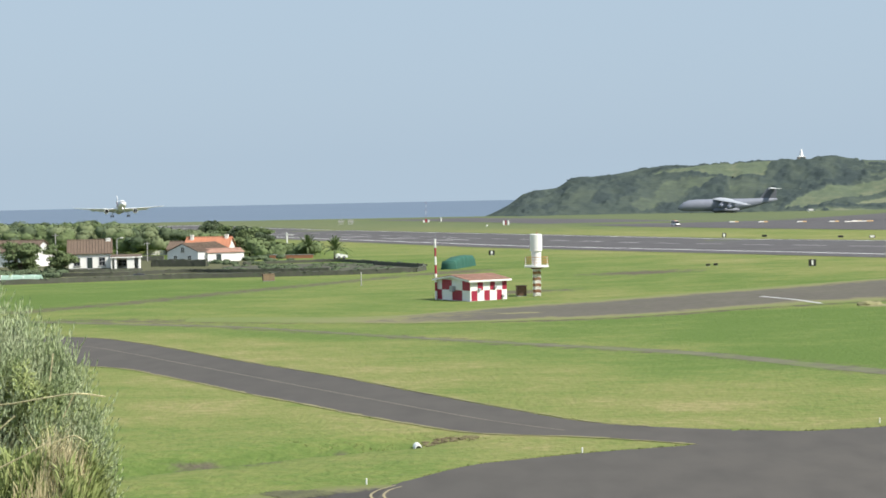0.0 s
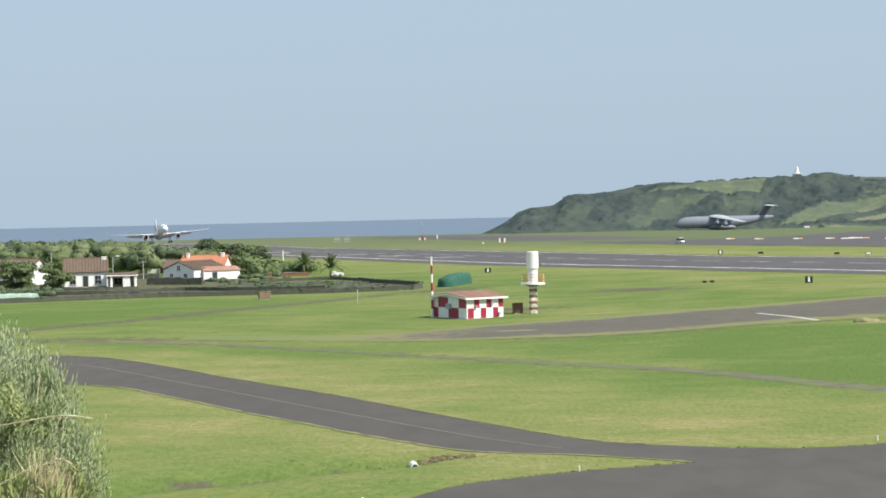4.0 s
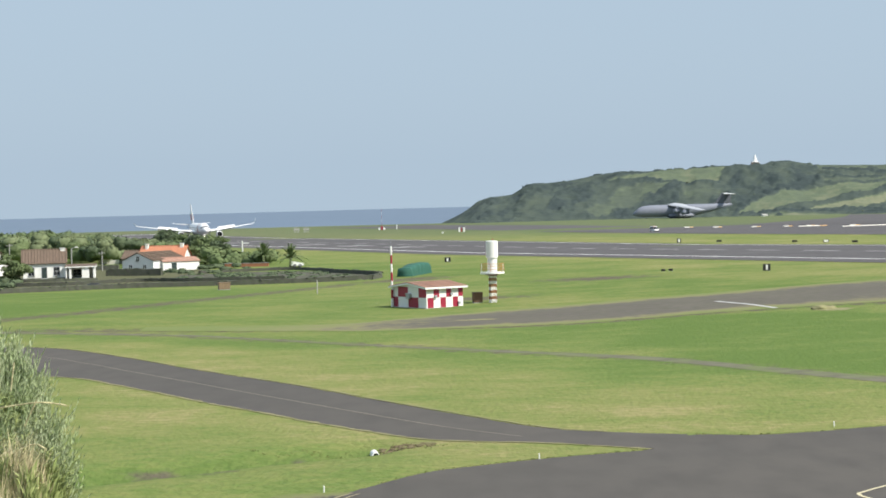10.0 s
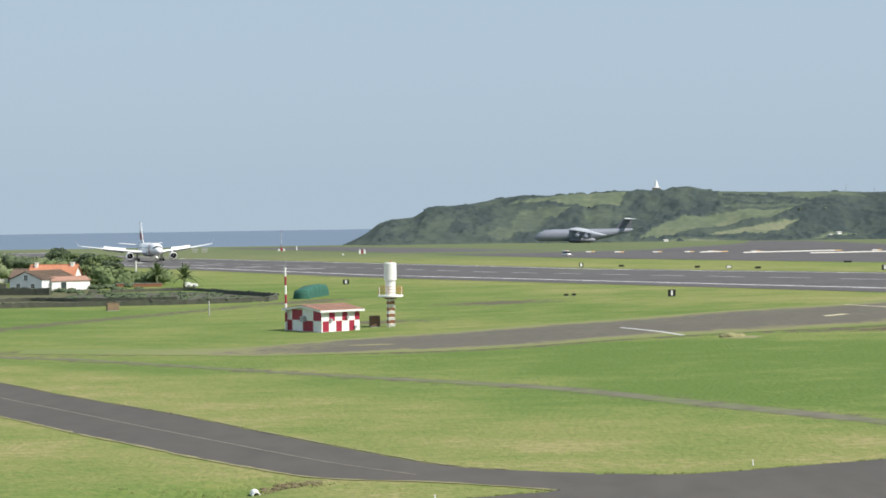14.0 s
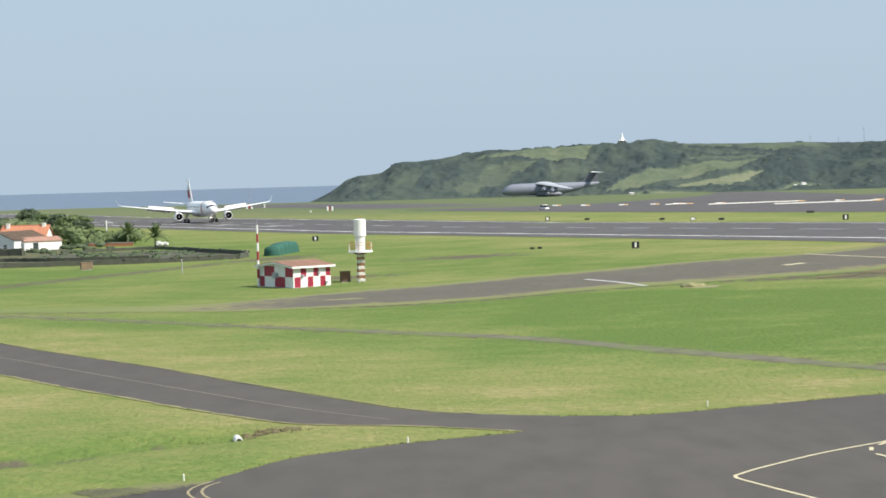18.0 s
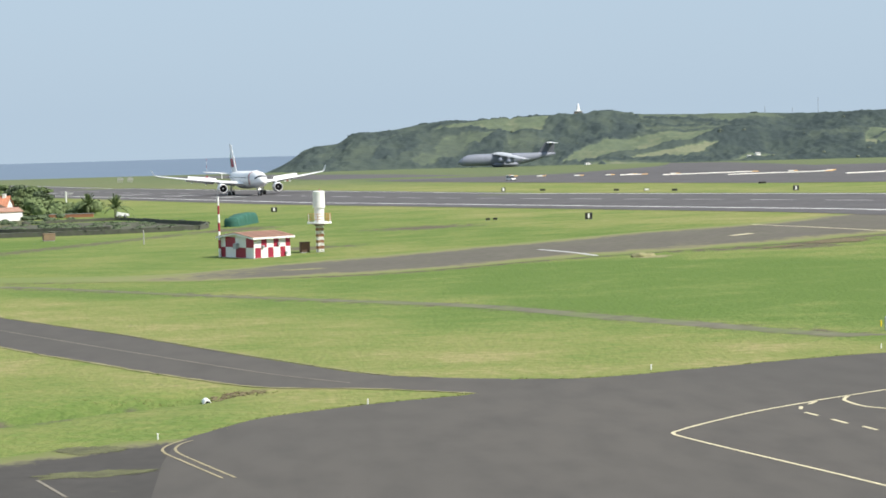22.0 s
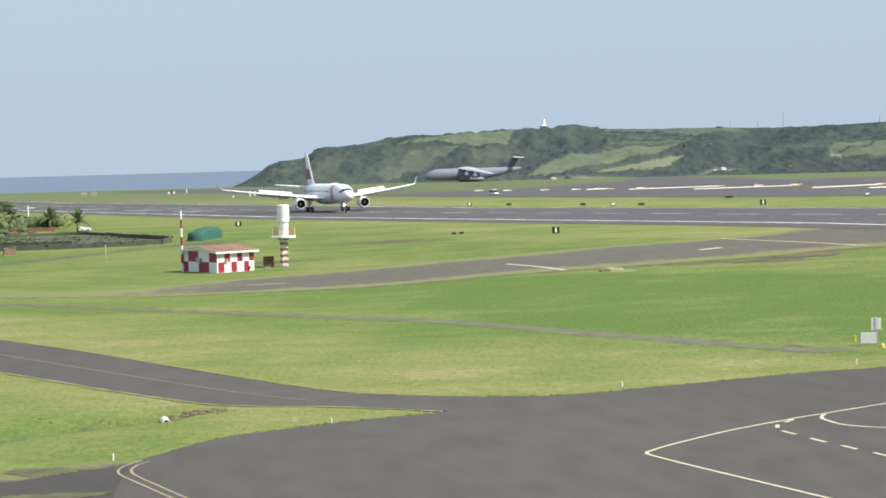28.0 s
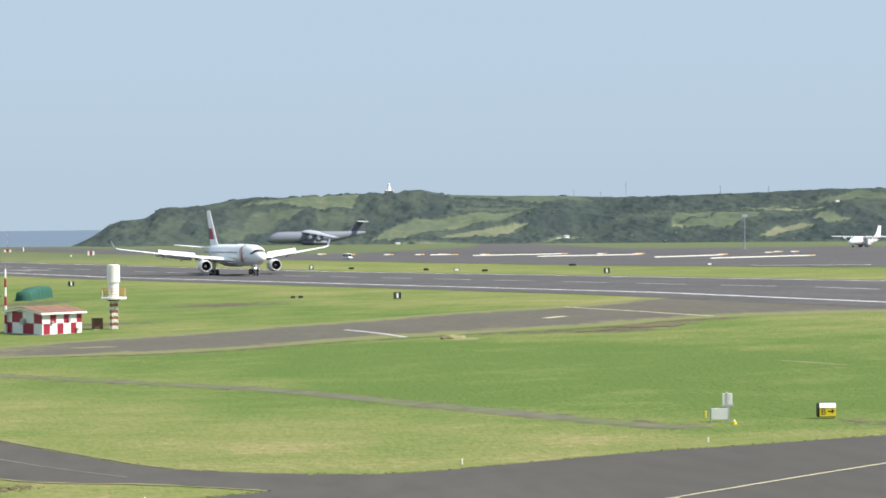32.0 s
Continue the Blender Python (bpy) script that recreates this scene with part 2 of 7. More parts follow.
M_tile_faded = material("faded_pink_tiles", (0.4, 0.23, 0.17), 0.85, second=(0.34, 0.2, 0.155), scale=0.5, third=(0.45, 0.29, 0.22), scale2=5, amount=0.6, random_ob=0.12)
M_edgeyellow = material("faded_yellow_paint", (0.3, 0.26, 0.16), 0.85, second=(0.2, 0.18, 0.13), scale=0.6, third=(0.36, 0.31, 0.19), scale2=4, amount=0.6, spec=0.2)
M_fadedred = material("faded_red_marking", (0.45, 0.16, 0.16), 0.5, second=(0.55, 0.3, 0.3), scale=0.8, amount=0.6)
M_fadedgreen = material("faded_green_marking", (0.4, 0.46, 0.42), 0.5, second=(0.5, 0.54, 0.5), scale=0.8, amount=0.6)
M_towerbrown = material("weathered_orange_brown", (0.3, 0.125, 0.06), 0.7, second=(0.24, 0.12, 0.07), scale=1.5)
M_gold = material("faded_golden_rail", (0.45, 0.24, 0.08), 0.6, second=(0.38, 0.17, 0.06), scale=1.5)
M_oldpave = material("old_dark_asphalt", (0.06, 0.056, 0.052), 0.95, second=(0.074, 0.069, 0.064), scale=0.15, third=(0.05, 0.047, 0.044), scale2=0.9, amount=0.6, spec=0.2)
grown_over(M_oldpave, (0.14, 0.165, 0.055), (0.17, 0.165, 0.085))
M_redlamp = material("lit_red_lamp", (0.8, 0.1, 0.05), 0.3, emit=((1.0, 0.93, 0.85), 25.0))


def lawn_material(name, stops, grains=((0.05, 1.0), (0.2, 1.1), (1.2, 1.1))):
    """Grass that runs from lush to straw-coloured by the dryness of the ground and by patches of its own."""
    m = material(name, (0.1, 0.16, 0.04), 0.95, bump=0.7, bump_scale=2.2, spec=0.1)
    n, l = m.node_tree.nodes, m.node_tree.links
    bs = n["Principled BSDF"]
    tc = n.new("ShaderNodeTexCoord")
    at = n.new("ShaderNodeAttribute")
    at.attribute_name = "dryness"
    total = at.outputs["Fac"]
    for (sc, amt), st, rot in zip(grains, ((0.8, 1.1, 1), (0.6, 1.0, 1), (0.8, 1.0, 1)), (0.15, 0.25, -0.3)):
        mp = n.new("ShaderNodeMapping")
        mp.inputs["Scale"].default_value = st
        mp.inputs["Rotation"].default_value = (0, 0, rot)
        l.new(tc.outputs["Object"], mp.inputs[0])
        t = n.new("ShaderNodeTexNoise")
        t.inputs["Scale"].default_value, t.inputs["Detail"].default_value = sc, 4
        l.new(mp.outputs[0], t.inputs[0])
        k = n.new("ShaderNodeMath")
        k.operation = "MULTIPLY_ADD"
        k.inputs[1].default_value, k.inputs[2].default_value = amt, -0.5 * amt
        l.new(t.outputs[0], k.inputs[0])
        a = n.new("ShaderNodeMath")
        a.operation = "ADD"
        l.new(total, a.inputs[0])
        l.new(k.outputs[0], a.inputs[1])
        total = a.outputs[0]
    # muted green mixed in with distance: haze painted into the turf colour
    ca = n.new("ShaderNodeAttribute")
    ca.attribute_name = "far_haze"
    r = n.new("ShaderNodeValToRGB")
    e = r.color_ramp.elements
    while len(e) < len(stops):
        e.new(0.5)
    for el, (p, c) in zip(e, stops):
        el.position, el.color = p, (*c, 1)
    l.new(total, r.inputs[0])
    # worn earth shows through in ragged spots
    ea = n.new("ShaderNodeAttribute")
    ea.attribute_name = "earth"
    t = n.new("ShaderNodeTexNoise")
    t.inputs["Scale"].default_value, t.inputs["Detail"].default_value = 0.7, 6
    l.new(tc.outputs["Object"], t.inputs[0])
    k = n.new("ShaderNodeMath")
    k.operation = "MULTIPLY_ADD"
    k.inputs[1].default_value, k.inputs[2].default_value = 2.4, -1.2
    l.new(t.outputs[0], k.inputs[0])
    a = n.new("ShaderNodeMath")
    a.operation = "ADD"
    l.new(ea.outputs["Fac"], a.inputs[0])
    l.new(k.outputs[0], a.inputs[1])
    mr = n.new("ShaderNodeMapRange")
    mr.inputs[1].default_value, mr.inputs[2].default_value = 0.25, 0.75
    l.new(a.outputs[0], mr.inputs[0])
    mu = n.new("ShaderNodeMath")
    mu.operation = "MULTIPLY"
    mr2 = n.new("ShaderNodeMapRange")
    mr2.inputs[1].default_value, mr2.inputs[2].default_value = 0.02, 0.3
    l.new(ea.outputs["Fac"], mr2.inputs[0])
    l.new(mr.outputs[0], mu.inputs[0])
    l.new(mr2.outputs[0], mu.inputs[1])
    x = n.new("ShaderNodeMix")
    x.data_type = "RGBA"
    l.new(mu.outputs[0], x.inputs[0])
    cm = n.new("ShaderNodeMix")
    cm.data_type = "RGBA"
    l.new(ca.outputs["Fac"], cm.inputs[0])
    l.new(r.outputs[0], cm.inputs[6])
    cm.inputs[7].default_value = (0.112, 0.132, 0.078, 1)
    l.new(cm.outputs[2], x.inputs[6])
    x.inputs[7].default_value = (0.112, 0.1, 0.07, 1)
    l.new(x.outputs[2], bs.inputs["Base Color"])
    return m


M_grass = lawn_material("mown_grass", ((0.0, (0.098, 0.152, 0.038)), (0.3, (0.13, 0.177, 0.05)), (0.58, (0.169, 0.197, 0.063)), (0.8, (0.203, 0.211, 0.078)), (1.0, (0.258, 0.236, 0.108))))
# every stop is blued to carry distance haze in the colour
M_hill = lawn_material("hazed_headland_cover", ((0.0, (0.041, 0.056, 0.056)), (0.2, (0.054, 0.072, 0.065)), (0.45, (0.073, 0.092, 0.073)), (0.72, (0.108, 0.136, 0.088)), (1.0, (0.19, 0.196, 0.128))), ((0.03, 0.3), (0.12, 0.26), (0.5, 0.2)))
M_sea = material("sea_water", (0.115, 0.158, 0.218), 0.6, second=(0.13, 0.172, 0.232), scale=0.004, third=(0.107, 0.147, 0.204), scale2=0.03, amount=0.6, bump=0.3, bump_scale=0.4, spec=0.3)


# ---- helpers for meshes ----
def mesh_of(bm, name, mat, smooth=False):
    me = bpy.data.meshes.new(name)
    bm.normal_update()
    bm.to_mesh(me)
    bm.free()
    for mm in (mat if isinstance(mat, (list, tuple)) else [mat]):
        me.materials.append(mm)
    if smooth:
        for p in me.polygons:
            p.use_smooth = True
    return me


def part(name, bm, mat, parent=None, label="", smooth=False):
    ob = new(name, mesh_of(bm, name, mat, smooth))
    if parent:
        ob.parent = parent
    if label:
        ob["label"] = label
    return ob


def data_mesh(name, verts, faces, mat, smooth=False):
    me = bpy.data.meshes.new(name)
    me.from_pydata(verts, [], faces)
    me.materials.append(mat)
    if smooth:
        for p in me.polygons:
            p.use_smooth = True
    me.update()
    return me


def thing(name, m, label, category, group="", kind=""):
    ob = new(name)
    ob.matrix_basis = m
    return tagged(ob, label, category, group, kind)


def box(bm, x0, y0, z0, x1, y1, z1, bevel=0.0, m=None):
    c = Matrix.Translation(((x0 + x1) / 2, (y0 + y1) / 2, (z0 + z1) / 2)) @ Matrix.Diagonal((abs(x1 - x0), abs(y1 - y0), abs(z1 - z0), 1))
    r = bmesh.ops.create_cube(bm, size=1, matrix=c)
    if bevel:
        ed = list({e for v in r["verts"] for e in v.link_edges})
        r = bmesh.ops.bevel(bm, geom=ed, offset=bevel, segments=1, affect="EDGES")
    vs = r["verts"]
    if m is not None:
        bmesh.ops.transform(bm, matrix=m, verts=vs)
    return vs


def tube(bm, a, b, r0, r1=None, seg=10, caps=True):
    a, b = Vector(a), Vector(b)
    d = b - a
    q = d.to_track_quat("Z", "Y").to_matrix().to_4x4()
    mm = Matrix.Translation((a + b) / 2) @ q
    return bmesh.ops.create_cone(bm, cap_ends=caps, segments=seg, radius1=r0, radius2=r0 if r1 is None else r1, depth=d.length, matrix=mm)["verts"]


def loft(bm, rings, closed=True, cap=True):
    """Skin a row of rings of points."""
    vr = [[bm.verts.new(p) for p in ring] for ring in rings]
    k = len(vr[0])
    for a, b in zip(vr, vr[1:]):
        for i in range(k if closed else k - 1):
            j = (i + 1) % k
            bm.faces.new((a[i], a[j], b[j], b[i]))
    if cap:
        bm.faces.new(vr[0][::-1])
        bm.faces.new(vr[-1])
    return vr


def smoothstep(a, b, v):
    v = min(1.0, max(0.0, (v - a) / (b - a)))
    return v * v * (3 - 2 * v)


# ---- lie of the land ----
RUN_O = Vector((41.7, 524.0))
RUN_A = radians(20.8)
RUN_D = Vector((math.sin(RUN_A), -math.cos(RUN_A)))
RUN_N = Vector((-math.cos(RUN_A), -math.sin(RUN_A)))
SEA_Z = -6.9


def run_sp(x, y):
    v = Vector((x, y)) - RUN_O
    return v.dot(RUN_D), v.dot(RUN_N)


def run_xy(s, p):
    v = RUN_O + RUN_D * s + RUN_N * p
    return v.x, v.y


DRAIN = [(-4.6, 107.9), (-8.2, 106.1), (-11.1, 104.2), (-13.4, 102.5), (-16.0, 101.0), (-19.0, 98.4)]


def near_line(x, y, pts):
    """Distance from a run of points."""
    best = 1e9
    q = Vector((x, y))
    for a, b in zip(pts, pts[1:]):
        a, b = Vector(a), Vector(b)
        d = b - a
        u = min(1.0, max(0.0, (q - a).dot(d) / d.length_squared))
        best = min(best, (a + d * u - q).length)
    return best


def land(x, y):
    """Height of the ground."""
    s, p = run_sp(x, y)
    z = float(np.interp(s, [-1500, -400, 0, 230, 500], [-4.2, -2.8, -0.7, 1.8, 2.2])) * (1 - smoothstep(45, 150, p)) - 1.5 * smoothstep(60, 700, -p)
    if -24 < x < 4 and 86 < y < 118:
        # shallow drain from the culvert, and the swell of turf between it and the apron
        e = near_line(x, y, DRAIN)
        z -= 0.7 * math.exp(-(e / 1.8) ** 2)
        z += 0.22 * math.exp(-((y - 95.5 - 0.42 * (x + 10)) / 2.6) ** 2) * smoothstep(-22, -14, x) * smoothstep(1, -5, x)
    # the bank on which the camera stands
    bank = min(12.2, max(0.0, 12.2 - 0.225 * (y + 3)))
    bank += 3.4 * smoothstep(-2.6, -2.95, x) * (1 - smoothstep(14.2, 22, y)) * smoothstep(12.2, 13.5, y) if x < 0 else 0.0
    z += bank * (1 - smoothstep(120, 400, abs(x)))
    # the shore behind the airfield
    dist = math.hypot(x, y)
    z -= 12 * smoothstep(1450, 1560, dist - max(0, x) * 0.9)
    return z


def axis(lo, hi, near_lo, near_hi, step, grow=1.25):
    a = list(np.arange(near_lo, near_hi + 0.1, step))
    st = step
    while a[-1] < hi:
        st *= grow
        a.append(min(hi, a[-1] + st))
    st = step
    while a[0] > lo:
        st *= grow
        a.insert(0, max(lo, a[0] - st))
    return a


def dryness(x, y):
    """How far the grass has yellowed: 0 lush, 1 straw-coloured."""
    s, p = run_sp(x, y)
    track = float(np.interp(x, [-60, -21, 2, 18, 33, 42, 80], [225, 200, 177, 162, 139, 127, 120]))
    far = float(np.interp(x, [-75, -44.8, -33, -22.2, -10.9, -4.4, 3, 9.4, 14, 26, 51, 100], [203, 195.6, 183.8, 164.6, 145.6, 133, 120, 112, 110, 111, 118, 126]))
    near = float(np.interp(x, [-64, -34.6, -25.6, -18.9, -11.6, -5, -0.5, 11], [168, 160.6, 150.6, 139.2, 127, 116.4, 110.7, 104]))
    if y > track:
        d = 0.42
        ridge = float(np.interp(x, [-20, 0, 30, 36.7, 46.7, 59, 67.2, 71.5, 80, 110], [205, 203, 211, 210, 203.5, 194, 177, 166, 150, 128]))
        d -= 0.32 * smoothstep(track + 2, track + 9, y) * smoothstep(ridge + 2, ridge - 2, y) * smoothstep(-18, 20, x)
        d += 0.06 * smoothstep(ridge, ridge + 3, y) * smoothstep(ridge + 26, ridge + 14, y) * smoothstep(10, 35, x)
        d -= 0.28 * smoothstep(-20, -40, x) * smoothstep(228, 250, y) * smoothstep(345, 320, y)
        d += 0.16 * smoothstep(82, 62, abs(p)) - 0.12 * smoothstep(80, 95, p) * smoothstep(170, 130, p)
    elif y > far:
        u = (y - far) / max(1.0, track - far)
        d = 0.6 - 0.34 * smoothstep(0.5, 0.8, u) + 0.12 * smoothstep(0.12, 0.0, u)
    elif y < near:
        d = 0.58 + 0.26 * smoothstep(near - 14, near - 2, y) - 0.24 * math.exp(-((x + 12) / 12) ** 2 - ((y - 104) / 6) ** 2)
        d -= 0.12 * smoothstep(98, 92, y)
        if -26 < x < 6:
            d -= 0.34 * math.exp(-(near_line(x, y, DRAIN) / 3.0) ** 2)
    else:
        d = 0.6
    if p < -125:
        d -= 0.12
    elif p < -40:
        d += 0.1
    d += 0.16 * math.exp(-((x + 8) / 34) ** 2 - ((y - 275) / 50) ** 2)
    d += 0.2 * noise.noise((x * 0.03, y * 0.02, 4)) + 0.16 * noise.noise((x * 0.11, y * 0.06, 7))
    return min(1.0, max(0.0, d))


EARTH_SPOTS = [(-12.8, 100.2, 2.2, 1.0, 20), (-6.9, 106.0, 2.0, 0.7, 30), (61, 213.5, 6.0, 2.6, -15), (66, 218, 6.0, 2.8, 10), (54, 216.5, 5.0, 2.2, 5), (71, 225, 6.0, 2.4, 18), (25, 302, 9, 6, 0), (36, 216.5, 4, 1.2, 20), (22, 210.6, 5, 1.2, 18), (8, 206.4, 6, 1.4, 4),
               (-1.9, 109.0, 2.6, 0.9, 12), (-15.4, 101.5, 1.6, 1.0, 25), (53, 124.8, 3.5, 1.2, -60), (-4, 330, 8, 5, 60), (-9, 326, 6, 4, 20), (4, 262, 9, 4, 10)]
EARTH_LINES = [([(-73, 229), (-58, 240.5), (-46.5, 259), (-36, 282), (-23.5, 305), (-15, 319)], 4.2, 0.72), ([(-48, 221), (-36, 217), (-24, 213), (-14, 212), (-6, 213)], 5.0, 0.62),
               ([(-60, 225), (-29.2, 207), (-8.7, 187), (2, 176.5), (17.5, 162), (25.7, 148.6), (32.2, 138.2), (40, 127)], 2.6, 0.6), ([(2, 206.5), (15, 208), (32, 216), (48.7, 219), (62, 220.5), (79, 226)], 2.6, 0.85)]


def earth(x, y):
    """How much bare earth shows through the grass."""
    e = 0.0
    for cx, cy, rx, ry, ang in EARTH_SPOTS:
        c, s = math.cos(radians(ang)), math.sin(radians(ang))
        u, v = ((x - cx) * c + (y - cy) * s) / rx, ((y - cy) * c - (x - cx) * s) / ry
        if u * u + v * v < 6:
            e = max(e, 1.05 * math.exp(-u * u - v * v))
    if y < 330 and -80 < x < 90 and y > 120:
        for pts, w, k in EARTH_LINES:
            d = near_line(x, y, pts)
            if d < 2 * w:
                e = max(e, k * math.exp(-(d / w) ** 2 * 1.5))
    return e


def build_ground():
    xs, ys = axis(-4900, 4900, -84, 96, 2), axis(-4900, 4900, 70, 340, 2)
    xs = sorted({round(float(v), 2) for v in xs + [-1, -2.45, -2.6, -2.7, -2.8, -2.95, -3.15, -3.5, -5]})
    ys = sorted({round(float(v), 2) for v in ys + [0, 3, 6, 9, 11, 12, 13, 14, 15, 17, 19, 21, 24, 28, 34, 42, 52, 60]})
    verts = [(x, y, land(x, y)) for y in ys for x in xs]
    w = len(xs)
    faces = [(j * w + i, j * w + i + 1, (j + 1) * w + i + 1, (j + 1) * w + i) for j in range(len(ys) - 1) for i in range(w - 1)]
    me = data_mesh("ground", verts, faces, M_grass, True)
    at = me.attributes.new("dryness", "FLOAT", "POINT")
    at.data.foreach_set("value", [dryness(x, y) for y in ys for x in xs])
    ae = me.attributes.new("earth", "FLOAT", "POINT")
    ae.data.foreach_set("value", [earth(x, y) for y in ys for x in xs])
    # painted haze grows with distance from the viewpoint
    ac = me.attributes.new("far_haze", "FLOAT", "POINT")
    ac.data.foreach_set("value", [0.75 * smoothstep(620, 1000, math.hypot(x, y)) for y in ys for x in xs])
    g = new("ground", me)
    tagged(g, "mown green airfield grass with yellowish dry streaks", "grass", kind="structure")


build_ground()


def spline(pts, n):
    """Smooth run of n points through control points."""
    pts = [Vector(p) for p in pts]
    out = []
    k = len(pts) - 1
    for i in range(n):
        u = i / (n - 1) * k
        j = min(int(u), k - 1)
        f = u - j
        p0, p1, p2, p3 = pts[max(0, j - 1)], pts[j], pts[j + 1], pts[min(k, j + 2)]
        out.append(0.5 * ((2 * p1) + (p2 - p0) * f + (2 * p0 - 5 * p1 + 4 * p2 - p3) * f * f + (3 * p1 - p0 - 3 * p2 + p3) * f ** 3))
    return out


def ribbon(name, left, right, mat, lift, label="", category="", n=120, ragged=0.0, across=6, kind="structure", parent=None):
    """A strip of surface between two edge lines, draped on the land."""
    a, b = spline(left, n), spline(right, n)
    rnd = random.Random(name)
    verts, faces = [], []
    for i in range(n):
        u, v = a[i].copy(), b[i].copy()
        if ragged:
            d = (v - u).normalized()
            u -= d * ragged * (noise.noise((i * 0.37, 0, 1)) + 0.5 * rnd.uniform(-1, 1))
            v += d * ragged * (noise.noise((i * 0.37, 9, 1)) + 0.5 * rnd.uniform(-1, 1))
        for k in range(across + 1):
            p = u.lerp(v, k / across)
            verts.append((p.x, p.y, land(p.x, p.y) + lift))
    w = across + 1
    e1, e2 = b[0] - a[0], a[1] - a[0]
    flip = e1.x * e2.y - e1.y * e2.x < 0
    for i in range(n - 1):
        for k in range(across):
            f = (i * w + k, i * w + k + 1, (i + 1) * w + k + 1, (i + 1) * w + k)
            faces.append(f[::-1] if flip else f)
    ob = new(name, data_mesh(name, verts, faces, mat))
    if parent:
        ob.parent = parent
    else:
        tagged(ob, label, category, kind=kind)
    return ob


def stripe(name, pts, width, mat, lift, n=40, ragged=0.0, parent=None):
    """A painted line along a run of points."""
    c = spline(pts, n)
    left, right = [], []
    for i in range(n):
        d = (c[min(n - 1, i + 1)] - c[max(0, i - 1)]).normalized()
        q = Vector((-d.y, d.x)) * width / 2
        left.append(c[i] + q)
        right.append(c[i] - q)
    return ribbon(name, left, right, mat, lift, n=n, across=1, parent=parent, ragged=ragged)


# ---- runway, taxiways, aprons ----
def run_strip(name, s0, s1, p0, p1, mat, lift, n=60, across=4, parent=None, label="", category=""):
    le = [run_xy(s0 + (s1 - s0) * i / 7, p0) for i in range(8)]
    ri = [run_xy(s0 + (s1 - s0) * i / 7, p1) for i in range(8)]
    return ribbon(name, le, ri, mat, lift, label, category, n=n, across=across, parent=parent)


runway = run_strip("runway", -735, 520, -38, 45, M_runway, 0.05, 190, 10, None, "long dark grey asphalt runway with worn white markings", "runway")
run_strip("edge_line", -722, 520, 32.4, 33.7, M_line, 0.07, 190, 1, runway)
run_strip("edge_line", -722, 520, -33.4, -32.4, M_line, 0.07, 190, 1, runway)
for k in range(-28, 18):
    s = k * 24.2 + 12
    run_strip("centre_dash", s, s + 14.6, -0.55, 0.55, M_roadwhite, 0.07, 8, 1, runway)
for k in range(12):
    p = 4.0 + (k % 6) * 4.6
    run_strip("threshold_bar", -718, -690, p if k < 6 else -p, (p + 2.0) if k < 6 else (-p - 2.0), M_roadwhite, 0.07, 8, 1, runway)
for s in (-120, -170, -225, -330):
    for p in (11, 17):
        run_strip("touchdown_mark", s, s + 22, p, p + 1.8, M_roadwhite, 0.07, 8, 1, runway)

# far taxiway and apron across the runway
ribbon("apron", [run_xy(-760, -160), run_xy(-500, -160), run_xy(-250, -128), run_xy(-60, -122), run_xy(60, -128), run_xy(220, -150), run_xy(420, -170)],
       [run_xy(-760, -235), run_xy(-560, -245), run_xy(-420, -250), run_xy(-420, -420), run_xy(-330, -560), run_xy(-100, -600), run_xy(200, -620)],
       M_runway, 0.06, "wide grey asphalt parking apron beyond the runway", "apron", n=90, across=14)
ribbon("far_taxiway", [run_xy(-330, -250), run_xy(-400, -285), run_xy(-542, -424), run_xy(-681, -523)], [run_xy(-200, -330), run_xy(-300, -372), run_xy(-411, -441), run_xy(-628, -535)],
       M_runway, 0.12, "grey taxiway leading off to the foot of the headland", "taxiway", n=50, across=6)
# taxiway past the checkered hut, joining the runway
ot = ribbon("old_taxiway", [(-34, 222.5), (-24, 220.5), (-14, 218.5), (-8, 221.5), (2.9, 232), (24.6, 245), (52.5, 257.6), (66, 262.3), (76, 269), (85, 279), (91, 293)],
            [(-34, 215.5), (-24, 211), (-14, 207.5), (-7, 205), (2.6, 206), (15, 207.8), (32, 215.5), (48.7, 218.4), (62, 220.2), (79, 226.5), (120, 222)],
            M_old, 0.022, "worn grey-brown asphalt taxiway with grassy edges", "taxiway", n=240, ragged=0.5, across=24)
oe = ot.data.attributes.new("edge", "FLOAT", "POINT")
oe.data.foreach_set("value", [max(1 - min(k, 24 - k) / 5.5, 0, 1.3 - i / 85) for i in range(240) for k in range(25)])
stripe("white_line", [(33.6, 233.5), (36.5, 225), (38.1, 217.5)], 0.7, M_roadwhite, 0.036)
stripe("yellow_line", [(67.5, 260), (73, 245), (78, 229.5)], 0.5, M_roadyellow, 0.036)
stripe("yellow_line", [(59.3, 238.5), (62.4, 240.7)], 1.2, M_roadyellow, 0.036, 8)
# taxiway that comes down from beside the bush to the near apron
NT_FAR = [(-75, 203), (-58, 199), (-44.8, 195.6), (-38.5, 191.6), (-33.0, 183.8), (-29.3, 177.6), (-25.7, 171.2), (-22.2, 164.6), (-15.3, 153.0), (-10.9, 145.6), (-4.4, 133.1), (3, 119.7), (6.2, 114.7), (9.4, 112.2), (14, 110)]
NT_NEAR = [(-64, 168), (-46, 164.5), (-34.6, 160.6), (-29.7, 157.1), (-25.6, 150.6), (-21.6, 143.9), (-18.9, 139.2), (-16.3, 134.5), (-11.6, 127.0), (-8.4, 121.6), (-5.0, 116.4), (-0.5, 110.7), (5.8, 108.0), (11.4, 104.2), (14, 103)]
